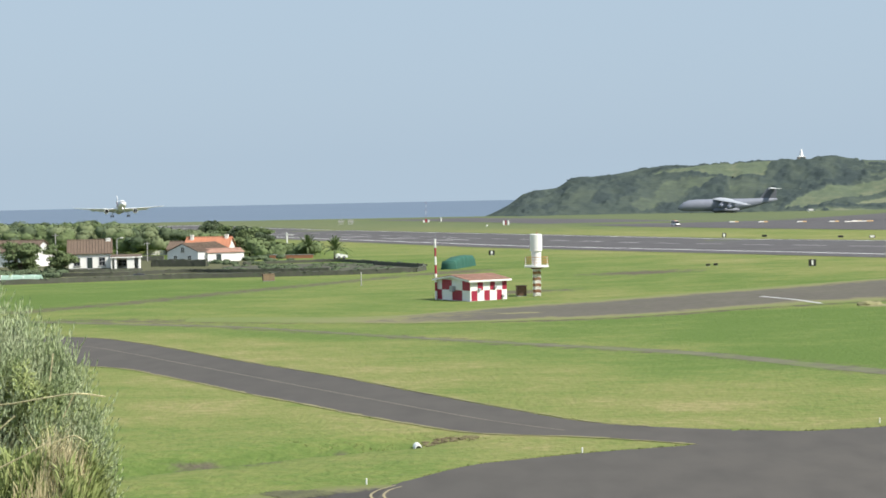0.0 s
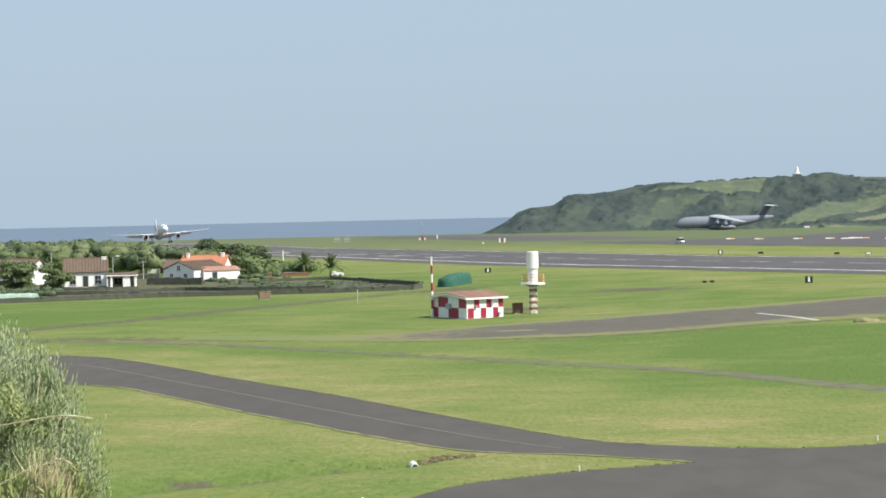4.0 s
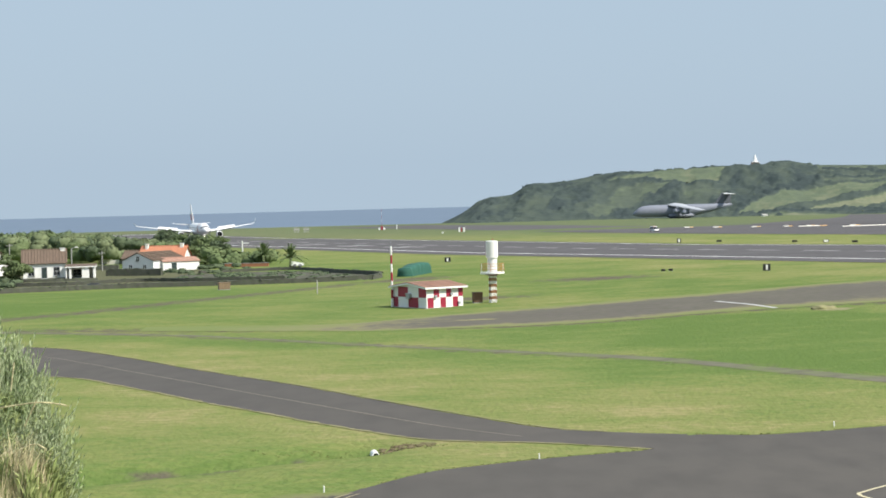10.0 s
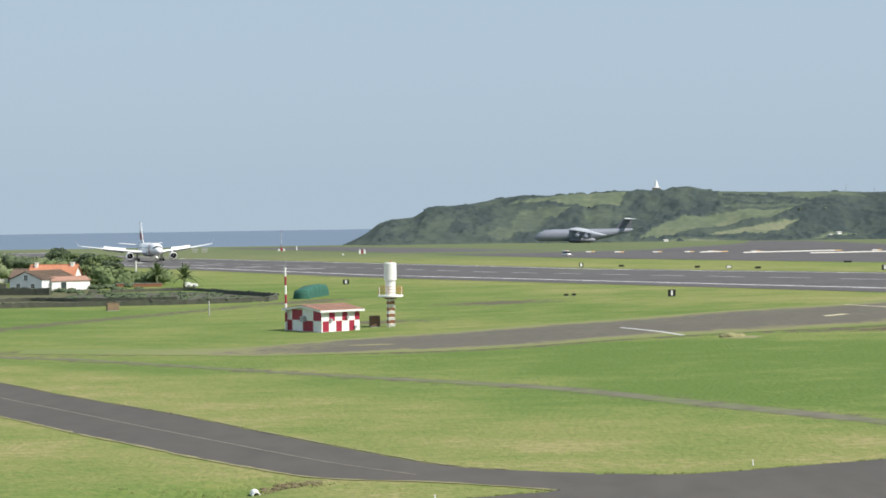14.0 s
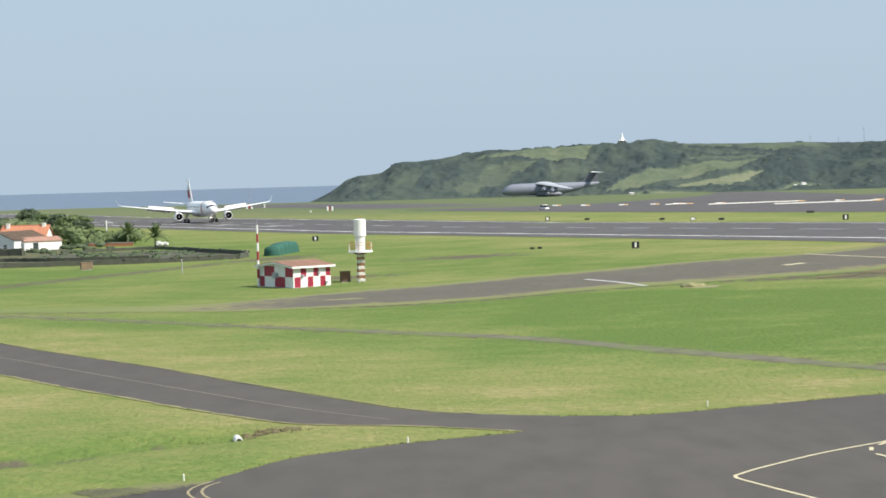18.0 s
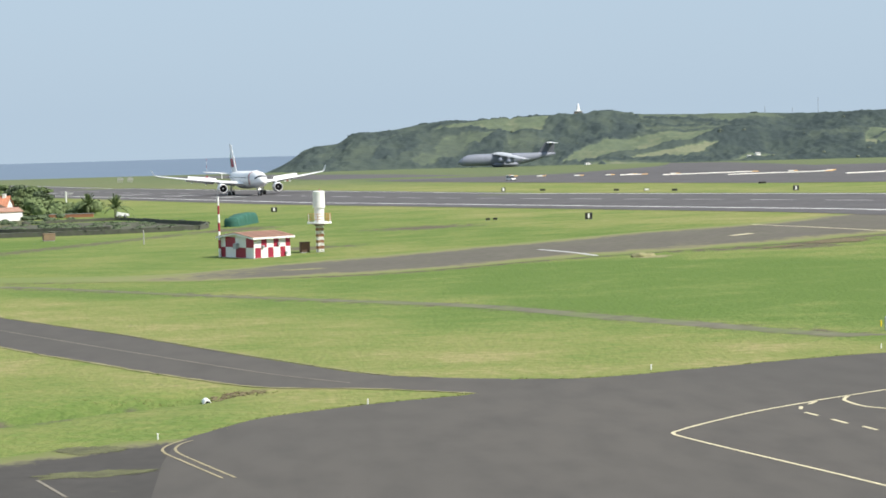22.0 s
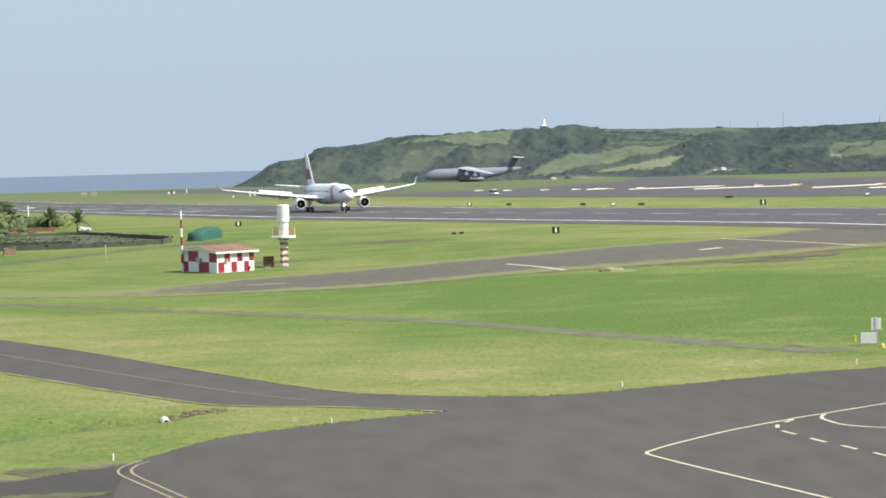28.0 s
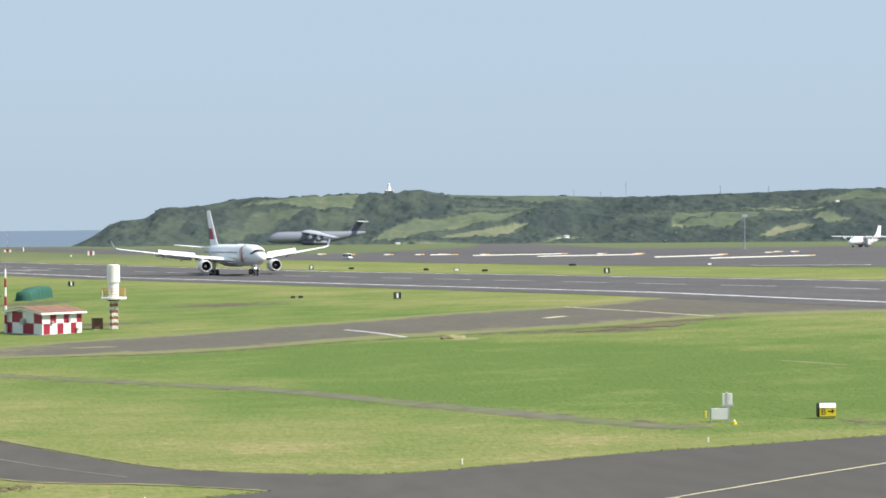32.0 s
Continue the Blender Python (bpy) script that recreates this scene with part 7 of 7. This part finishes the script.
def build_vehicle(name, label, ln, w, h):
    """A small boxy vehicle, front towards +x."""
    t = thing(name, Matrix.Identity(4), label, "vehicle")
    f = ln / 2
    bm = bmesh.new()
    loft(bm, [[(x, -w / 2 * k, 0.32), (x, -w / 2 * k, z), (x, w / 2 * k, z), (x, w / 2 * k, 0.32)] for x, z, k in ((-f, 0.9, 0.95), (-f + 0.1, 1.0, 1), (f - 1.1, 1.0, 1), (f - 0.15, 0.82, 0.97), (f, 0.55, 0.92))])
    part("body", bm, M_van, t)
    bm = bmesh.new()
    loft(bm, [[(x, -w / 2 * k, 1.003), (x, -w / 2 * 0.88, z), (x, w / 2 * 0.88, z), (x, w / 2 * k, 1.003)] for x, z, k in ((-f + 0.06, 1.05, 0.98), (-f + 0.14, h - 0.24, 0.96), (f - 1.75, h - 0.24, 0.96), (f - 1.1, 1.05, 0.97))])
    part("glazing", bm, M_glass, t, "dark band of windows")
    bm = bmesh.new()
    box(bm, -f + 0.1, -w / 2 * 0.92, h - 0.24, f - 1.65, w / 2 * 0.92, h, 0.06)
    part("roof", bm, M_van, t)
    for sg in (1, -1):
        for x in (-f + 0.16, -f * 0.2, f - 1.75):
            bm = bmesh.new()
            slab(bm, [(x, sg * w * 0.488, 1.0), (x + 0.14, sg * w * 0.488, 1.0), (x + 0.14, sg * w * 0.45, h - 0.23), (x, sg * w * 0.45, h - 0.23)], 0.03 * -sg)
            part("window_pillar", bm, M_van, t)
        for x in (-f + 0.75, f - 0.8):
            bm = bmesh.new()
            tube(bm, (x, sg * (w / 2 - 0.2), 0.32), (x, sg * (w / 2 + 0.02), 0.32), 0.32, seg=14)
            wh = part("wheel", bm, M_dark, t)
            bm = bmesh.new()
            tube(bm, (x, sg * (w / 2 - 0.1), 0.32), (x, sg * (w / 2 + 0.03), 0.32), 0.17, seg=10)
            part("hub", bm, M_metal, wh)
        bm = bmesh.new()
        box(bm, f - 0.1, sg * w * 0.36 - 0.14, 0.6, f + 0.01, sg * w * 0.36 + 0.14, 0.76, 0.02)
        part("headlight", bm, M_metal, t)
    bm = bmesh.new()
    box(bm, f - 0.12, -w * 0.46, 0.34, f + 0.06, w * 0.46, 0.52, 0.03)
    part("bumper", bm, M_dark, t)
    if h > 1.6:
        bm = bmesh.new()
        box(bm, -0.4, -w * 0.3, h, -0.15, w * 0.3, h + 0.12, 0.03)
        part("roof_bar", bm, M_orange, t)
    return t


M_van = material("white_vehicle_paint", (0.8, 0.8, 0.79), 0.4, second=(0.72, 0.72, 0.72), scale=0.8, amount=0.5)
M_palegreen = material("pale_green_sheet", (0.3, 0.45, 0.36), 0.6, second=(0.4, 0.5, 0.43), scale=0.6, third=(0.22, 0.36, 0.28), scale2=3, amount=0.6)
build_small_things()
van = build_vehicle("van", "white airport van with an orange roof bar on the far taxiway", 4.9, 1.95, 2.2)


# ---- far side of the airfield ----
def build_far():
    # red and white frame with a thin mast
    x, y = run_xy(-594.7, -146)
    t = thing("antenna_frame", pose(x, y, land(x, y)), "low red and white equipment frame with a thin mast", "antenna")
    for k, (a, mm) in enumerate(((-1.8, M_white), (0, M_red), (1.8, M_white))):
        bm = bmesh.new()
        box(bm, a * 0.8 - 0.55, -0.6, 0, a * 0.8 + 0.55, 0.6, 1.3 if k != 1 else 2.1, 0.05)
        part("cabin", bm, mm, t)
    for k in range(5):
        bm = bmesh.new()
        tube(bm, (0, 0, 2.6 + k * 2.0), (0, 0, 4.6 + k * 2.0), 0.07, seg=6)
        part("mast_section", bm, M_red if k % 2 == 0 else M_white, t)
    x, y = run_xy(-584.7, -93.7)
    t = thing("antenna_frame", pose(x, y, land(x, y)), "pair of pale lattice panels beside the runway", "antenna")
    for a in (-3.0, 2.6):
        for k in range(4):
            bm = bmesh.new()
            box(bm, a - 1.3 + k * 0.8, -0.15, 0, a - 1.0 + k * 0.8, 0.15, 3.4 - 0.3 * abs(k - 1.5))
            part("panel_slat", bm, M_concrete, t)
        bm = bmesh.new()
        box(bm, a - 1.6, -0.2, 1.5, a + 2.0, 0.2, 2.2)
        part("cross_panel", bm, M_concrete, t)
    x, y = run_xy(-428, -131)
    t = thing("striped_marker", pose(x, y, land(x, y)), "red and white striped marker posts beyond the runway", "marker")
    for k, mm in enumerate((M_white, M_red, M_white)):
        bm = bmesh.new()
        box(bm, k * 1.2 - 1.8, -0.2, 0, k * 1.2 - (0.9 if k != 1 else 1.2), 0.2, 2.3, 0.04)
        part("post", bm, mm, t)
    x, y = run_xy(-608, -160)
    build_post(x, y, 2.6, "white post by the shore", M_white, 0.35)
    x, y = run_xy(-398, -109)
    build_post(x, y, 0.9, "white marker beyond the runway", M_white, 0.4)
    # floodlight pole on the apron
    t = thing("floodlight_pole", pose(343, 949, land(343, 949)), "tall grey floodlight pole at the edge of the apron", "light mast")
    bm = bmesh.new()
    tube(bm, (0, 0, -0.2), (0, 0, 17.5), 0.32, 0.2, 8)
    part("pole", bm, M_galv, t)
    bm = bmesh.new()
    box(bm, -1.6, -0.3, 16.4, 1.6, 0.3, 18.0, 0.05)
    part("lamp_rack", bm, M_galv, t)
    # painted strips and barriers on the apron
    for a, b in (((157, 836), (171, 844)), ((168.9, 802), (218, 831)), ((186, 757), (236, 779)), ((217.5, 701), (257, 737)), ((225.8, 661), (282, 703))):
        d = Vector(b) - Vector(a)
        t = thing("barrier_row", pose(a[0], a[1], land(*a) + 0.06, 0, 0, math.degrees(math.atan2(d.y, d.x))), "long row of low white barrier blocks with orange ends", "barrier", "barrier rows")
        n = int(d.length / 4)
        for k in range(n):
            bm = bmesh.new()
            z = land(*(Vector(a) + d * (k + 0.5) / n)) - land(*a)
            box(bm, k * d.length / n + 0.1, -0.3, z, (k + 1) * d.length / n - 0.1, 0.3, z + 0.4, 0.05)
            part("block", bm, M_sand if k == n - 1 else M_apronwhite, t)
    stripe("white_line", [(187.7, 516), (216, 499)], 2.5, M_apronwhite, 0.2, 20)
    for x, y in ((142.6, 862), (154.7, 850), (164.7, 849), (236, 786), (242.4, 803), (228, 812), (300, 800), (311.8, 820), (318, 816), (262, 752), (180, 830), (118, 905), (128, 880)):
        t = thing("apron_barrier", pose(x, y, land(x, y) + 0.06, 0, 0, 15), "low orange and white barrier lying on the apron", "barrier", "apron barriers")
        bm = bmesh.new()
        box(bm, -2.0, -0.4, 0, 0.6, 0.4, 0.5, 0.06)
        part("white_block", bm, M_apronwhite, t)
        bm = bmesh.new()
        box(bm, 0.62, -0.4, 0, 2.4, 0.4, 0.5, 0.06)
        part("orange_block", bm, M_sand, t)
    # beacon on the headland
    p = on_hill(9.42, 0.97)
    t = thing("stone_beacon", pose(p.x, p.y, p.z + 0.5), "white conical beacon on a square stone base on the hilltop", "beacon")
    bm = bmesh.new()
    box(bm, -3.2, -3.2, -3, 3.2, 3.2, 2.6, 0.1)
    part("base", bm, M_brick, t)
    bm = bmesh.new()
    box(bm, -3.7, -3.7, 2.6, 3.7, 3.7, 3.2, 0.1)
    part("cornice", bm, M_white, t)
    bm = bmesh.new()
    tube(bm, (0, 0, 3.2), (0, 0, 9.0), 2.1, 0.7, 14)
    part("cone", bm, M_white, t)
    bm = bmesh.new()
    tube(bm, (0, 0, 9.0), (0, 0, 9.8), 0.75, 0.2, 10)
    part("finial", bm, M_white, t)
    for az, h in ((16.44, 14), (14.9, 6), (15.7, 5), (19.2, 8), (20.6, 6)):
        p = on_hill(az, 0.99)
        t = thing("radio_mast", pose(p.x, p.y, p.z), "thin grey mast on the skyline of the headland", "mast", "skyline masts")
        bm = bmesh.new()
        tube(bm, (0, 0, -1), (0, 0, h), 0.32, 0.16, 6)
        part("pole", bm, M_galv, t)
        bm = bmesh.new()
        tube(bm, (-0.8, 0, h * 0.85), (0.8, 0, h * 0.85), 0.12, seg=5)
        part("cross_arm", bm, M_galv, t)
    for az, u in ((14.44, 0.11), (14.67, 0.16), (9.66, 0.02), (22.55, 0.62)):
        p = on_hill(az, u)
        build_tiny_barn(p)


def build_tiny_barn(p):
    t = thing("barn", pose(p.x, p.y, p.z, 0, 0, 20), "small whitewashed field barn on the headland", "barn", "field barns")
    bm = bmesh.new()
    loft(bm, [[(x, -1.3, -1.5), (x, -1.3, 1.0), (x, 0, 1.7), (x, 1.3, 1.0), (x, 1.3, -1.5)] for x in (-1.9, 1.9)])
    part("wall", bm, M_plaster, t)
    for sg in (1, -1):
        bm = bmesh.new()
        slab(bm, [(-2.1, sg * 1.5, 0.95), (2.1, sg * 1.5, 0.95), (2.1, 0, 1.8), (-2.1, 0, 1.8)], 0.12 * -sg)
        part("roof", bm, M_concrete, t)


M_brick = material("brown_stone", (0.3, 0.24, 0.19), 0.9, second=(0.22, 0.17, 0.14), scale=0.6, third=(0.36, 0.3, 0.25), scale2=4, amount=0.6)
M_apronwhite = material("bright_line_paint", (0.78, 0.76, 0.7), 0.7, second=(0.6, 0.58, 0.52), scale=0.2, amount=0.5)
M_sand = material("faded_sand_paint", (0.6, 0.36, 0.16), 0.8, second=(0.65, 0.5, 0.28), scale=0.8)
build_far()


# ---- parked aircraft ----
def build_transport():
    t = thing("military_transport", pose(175.2, 1375, land(175.2, 1375) - 0.6, 0, 0, 183), "large dull grey four-engined military transport with a T-tail, parked", "aircraft")
    bm = bmesh.new()
    loft(bm, [ellipse(x, z, r, rz, 18) for x, r, rz, z in ((35.5, 0.3, 0.3, 4.2), (34.5, 1.6, 1.5, 4.6), (32, 2.9, 3.0, 5.4), (28, 3.5, 4.0, 6.0), (22, 3.6, 4.3, 6.2), (0, 3.6, 4.3, 6.2), (-8, 3.6, 4.2, 6.3), (-18, 3.0, 3.2, 7.2), (-28, 1.7, 1.9, 8.6), (-36, 0.4, 0.6, 9.6))])
    part("fuselage", bm, M_c5, t, smooth=True)
    bm = bmesh.new()
    loft(bm, [ellipse(x, 2.6, ry, rz, 12) for x, ry, rz in ((12, 0.6, 0.4), (9, 4.4, 1.9), (-6, 4.4, 1.9), (-10, 0.6, 0.4))])
    part("gear_fairing", bm, M_c5, t, smooth=True)
    for sg in (1, -1):
        bm = bmesh.new()
        loft(bm, [aerofoil(11, -3, 1.5 * sg, 10.2, 1.4), aerofoil(7.5, -2.5, 8 * sg, 9.5, 1.1), aerofoil(-6.5, -11, 33 * sg, 6.2, 0.4)])
        part("wing", bm, M_c5wing, t)
        for y, x in ((12.5, 8.5), (20.5, 4.0)):
            bm = bmesh.new()
            rr2 = [[(x + dx, y * sg + r * math.cos(2 * math.pi * i / 16), (7.0 - 0.11 * y) + r * math.sin(2 * math.pi * i / 16)) for i in range(16)] for dx, r in ((0, 1.15), (0.2, 1.4), (-2.5, 1.4), (-5.5, 0.8))]
            loft(bm, rr2)
            e = part("engine", bm, M_c5, t, smooth=True)
            bm = bmesh.new()
            slab(bm, [(x - 0.5, y * sg - 0.2, 8.3 - 0.11 * y), (x - 5, y * sg - 0.2, 7.8 - 0.11 * y), (x - 6.5, y * sg - 0.2, 10.6 - 0.132 * y), (x - 2.8, y * sg - 0.2, 10.7 - 0.132 * y)], -0.4)
            part("pylon", bm, M_c5, e)
        bm = bmesh.new()
        loft(bm, [aerofoil(-29.5, -35, 0.3 * sg, 17.3, 0.6), aerofoil(-34.2, -37, 10.4 * sg, 17.0, 0.25)])
        # white instead of grey: sunlight painted onto the tailplane
        part("tailplane", bm, M_plane, t)
        for k in range(4):
            wheel("wheel", t, 5 - k * 3, sg * 3.4, 0.62, 0.9)
    bm = bmesh.new()
    loft(bm, [[(le, -0.05, z), ((le + te) / 2, -th, z), (te, -0.03, z), (te, 0.03, z), ((le + te) / 2, th, z), (le, 0.05, z)] for le, te, z, th in ((-22.5, -35.0, 9.0, 0.5), (-28.5, -35.5, 17.6, 0.4))])
    part("fin", bm, M_c5fin, t, "grey fin, darkened to merge with the hazy hill")
    bm = bmesh.new()
    slab(bm, [(33.2, -1.8, 7.2), (33.2, 1.8, 7.2), (32.0, 1.6, 8.1), (32.0, -1.6, 8.1)], 0.12)
    part("cockpit_window", bm, M_glass, t)
    wheel("wheel", t, 26, 0, 0.6, 1.6)


def build_turboprop():
    t = thing("turboprop_transport", pose(432, 1002, land(432, 1002) - 0.02, 0, 0, 211), "white four-engined high-wing turboprop transport, parked", "aircraft")
    bm = bmesh.new()
    loft(bm, [ellipse(x, z, r, r, 16) for x, r, z in ((15, 0.3, 2.6), (14.2, 1.1, 2.8), (12.5, 1.8, 3.2), (10, 2.15, 3.4), (-3, 2.15, 3.4), (-8, 1.7, 3.9), (-14, 0.7, 5.0), (-15, 0.3, 5.2))])
    part("fuselage", bm, M_plane, t, smooth=True)
    for sg in (1, -1):
        bm = bmesh.new()
        loft(bm, [aerofoil(4, -1, 0.5 * sg, 5.4, 0.6), aerofoil(3.3, -0.2, 20 * sg, 5.9, 0.25)])
        part("wing", bm, M_plane, t)
        for y in (5.0, 10.2):
            bm = bmesh.new()
            loft(bm, [[(x, y * sg + r * math.cos(a), 5.0 + r * math.sin(a)) for a in [i * math.pi / 5 for i in range(10)]] for x, r in ((6.3, 0.35), (5.8, 0.6), (3.5, 0.65), (0.5, 0.3))])
            e = part("engine", bm, M_planegrey, t, smooth=True)
            bm = bmesh.new()
            for i in range(4):
                a = i * math.pi / 2 + 0.4
                c, s = math.cos(a), math.sin(a)
                slab(bm, [(6.4, y * sg + 0.2 * c - 0.12 * s, 5 + 0.2 * s + 0.12 * c), (6.35, y * sg + 0.2 * c + 0.12 * s, 5 + 0.2 * s - 0.12 * c), (6.35, y * sg + 2.05 * c + 0.15 * s, 5 + 2.05 * s - 0.15 * c), (6.4, y * sg + 2.05 * c - 0.15 * s, 5 + 2.05 * s + 0.15 * c)], 0.05)
            part("propeller", bm, M_dark, e)
        bm = bmesh.new()
        loft(bm, [aerofoil(-10.5, -14.2, 0.4 * sg, 5.2, 0.35), aerofoil(-12.2, -14.2, 8 * sg, 5.3, 0.15)])
        part("tailplane", bm, M_plane, t)
        bm = bmesh.new()
        loft(bm, [ellipse(x, 1.6, 0.5, rz, 10) for x, rz in ((4.5, 0.2), (3.5, 0.8), (-1, 0.8), (-2.5, 0.2))])
        bmesh.ops.translate(bm, vec=(0, 2.2 * sg, 0), verts=bm.verts)
        part("gear_fairing", bm, M_planegrey, t, smooth=True)
        for x in (0.2, 2.2):
            wheel("wheel", t, x, 2.2 * sg, 0.68, 0.5)
    bm = bmesh.new()
    loft(bm, [[(le, -0.05, z), ((le + te) / 2, -th, z), (te, -0.03, z), (te, 0.03, z), ((le + te) / 2, th, z), (le, 0.05, z)] for le, te, z, th in ((-7.5, -14.0, 5.0, 0.3), (-9.8, -14.4, 7, 0.3), (-12.2, -14.8, 11.7, 0.15))])
    part("fin", bm, M_plane, t)
    bm = bmesh.new()
    slab(bm, [(13.4, -1.2, 4.0), (13.4, 1.2, 4.0), (12.5, 1.2, 4.7), (12.5, -1.2, 4.7)], 0.1)
    part("cockpit_window", bm, M_glass, t)
    wheel("wheel", t, 11, 0, 0.5, 0.7)


build_transport()
build_turboprop()


# ---- small ground detail ----
def along(pts, n, out, seed):
    """Places scattered beside a line, out metres to its upper side at most."""
    rnd = random.Random(seed)
    c = spline(pts, 400)
    return [(p.x + rnd.gauss(0, 0.15), p.y + out * rnd.random() ** 2) for p in [c[rnd.randrange(400)] for i in range(n)]]


tufts("verge_tufts", along(APRON_EDGE[2:8], 260, 0.5, 63), 0.1, 0.07, 6, M_tuft, "ragged grass along the apron edge", 63)
tufts("verge_tufts", along(APRON_EDGE[9:16], 420, 0.5, 64), 0.11, 0.08, 6, M_tuft, "ragged grass along the far apron edge", 64)
tufts("verge_tufts", along(NT_FAR[2:-2], 650, 0.6, 65), 0.09, 0.09, 6, M_tuft, "ragged grass along the far edge of the taxiway", 65)
tufts("verge_tufts", along(NT_NEAR[2:-4], 380, -0.5, 66), 0.09, 0.08, 5, M_tuft, "dry grass along the near edge of the taxiway", 66)
bm = bmesh.new()
bmesh.ops.create_icosphere(bm, subdivisions=4, radius=1, matrix=Matrix.Diagonal((1.5, 0.9, 0.42, 1)))
for v in bm.verts:
    v.co += v.co.normalized() * 0.22 * noise.noise(v.co * 1.7) + Vector((0, 0, 0.08 * noise.noise(v.co * 6)))
    v.co.z = max(-0.1, v.co.z)
heap = part("grass_heap", bm, M_straw_ground, smooth=True)
heap.matrix_basis = pose(42.6, 212.8, land(42.6, 212.8), 0, 0, 12)
tagged(heap, "low straw-coloured heap of cut grass by the taxiway", "heap")


def patch(name, cx, cy, rx, ry, ang, mat, lift, label, category, seed):
    """An irregular flat patch of ground."""
    rnd = random.Random(seed)
    n = 110
    verts = [(cx, cy, land(cx, cy) + lift)]
    ca, sa = math.cos(radians(ang)), math.sin(radians(ang))
    for i in range(n):
        a = 2 * math.pi * i / n
        k = 1 + 0.45 * noise.noise((math.cos(a) * 1.6 + seed, math.sin(a) * 1.6, seed)) + 0.3 * noise.noise((math.cos(a) * 5, math.sin(a) * 5, seed)) + rnd.uniform(-0.12, 0.12)
        u, v = rx * k * math.cos(a), ry * k * math.sin(a)
        x, y = cx + u * ca - v * sa, cy + u * sa + v * ca
        verts.append((x, y, land(x, y) + lift))
    faces = [(0, 1 + i, 1 + (i + 1) % n) for i in range(n)]
    tagged(new(name, data_mesh(name, verts, faces, mat)), label, category, kind="structure")


patch("straw_grass", 65.6, 166.5, 4.6, 0.28, -64, M_straw_ground, 0.015, "streak of straw-coloured dead grass", "grass", 3)
patch("straw_grass", 43.5, 211.5, 2.6, 1.6, -30, M_straw_ground, 0.02, "pale flattened straw by the taxiway", "grass", 4)
patch("bare_soil", 67.5, 219.0, 3.8, 3.0, 12, M_dirt, 0.05, "bare brown soil beside the worn taxiway", "earth", 11)
patch("bare_soil", 59.0, 215.0, 3.0, 1.2, 16, M_dirt, 0.05, "scraped brown soil at the taxiway edge", "earth", 12)
patch("sandy_patch", 4.2, 219.2, 2.8, 0.9, 10, M_straw_ground, 0.032, "pale sandy patch on the worn taxiway", "earth", 7)
patch("grass_patch", -8.2, 82.0, 2.5, 0.9, 5, M_yard, 0.04, "grass growing over the broken asphalt", "grass", 8)
patch("grass_patch", -8.7, 89.0, 1.6, 1.3, 0, M_yard, 0.04, "grass creeping over the broken asphalt edge", "grass", 9)
stripe("white_line", [(-10.4, 81), (-8.7, 76.5)], 0.15, M_fadedline, 0.045, 8)

VAN_S = [(0.0, -266.0), (3.0, -260.3), (6.0, -253.0), (9.0, -246.3), (13.0, -236.8), (17.0, -226.9), (21.0, -218.0), (25.0, -208.4), (28.0, -201.3), (32.0, -192.4)]


def van_pose(s):
    x, y = run_xy(s, -145)
    return pose(x, y, land(x, y) + 0.07, 0, 0, math.degrees(RUN_A) - 90)


def motions():
    walk(airliner, [(t, plane_pose(s, h, p, a, r)) for t, s, h, p, a, r in PLANE_S])
    for ob, hinge, ax in spoilers:
        walk(ob, [(t, Matrix.Translation(hinge) @ Matrix.Rotation(radians(a), 4, ax)) for t, a in ((0.0, 4.0), (6.8, 4.0), (8.4, 38.0), (32.0, 38.0))])
    for leg in main_gear:
        walk(leg, [(t, Matrix.Translation((0, 0, z))) for t, z in ((0.0, -0.75), (5.0, -0.75), (7.2, 0.0), (32.0, 0.0))])
    walk(van, [(t, van_pose(s)) for t, s in VAN_S])


motions()
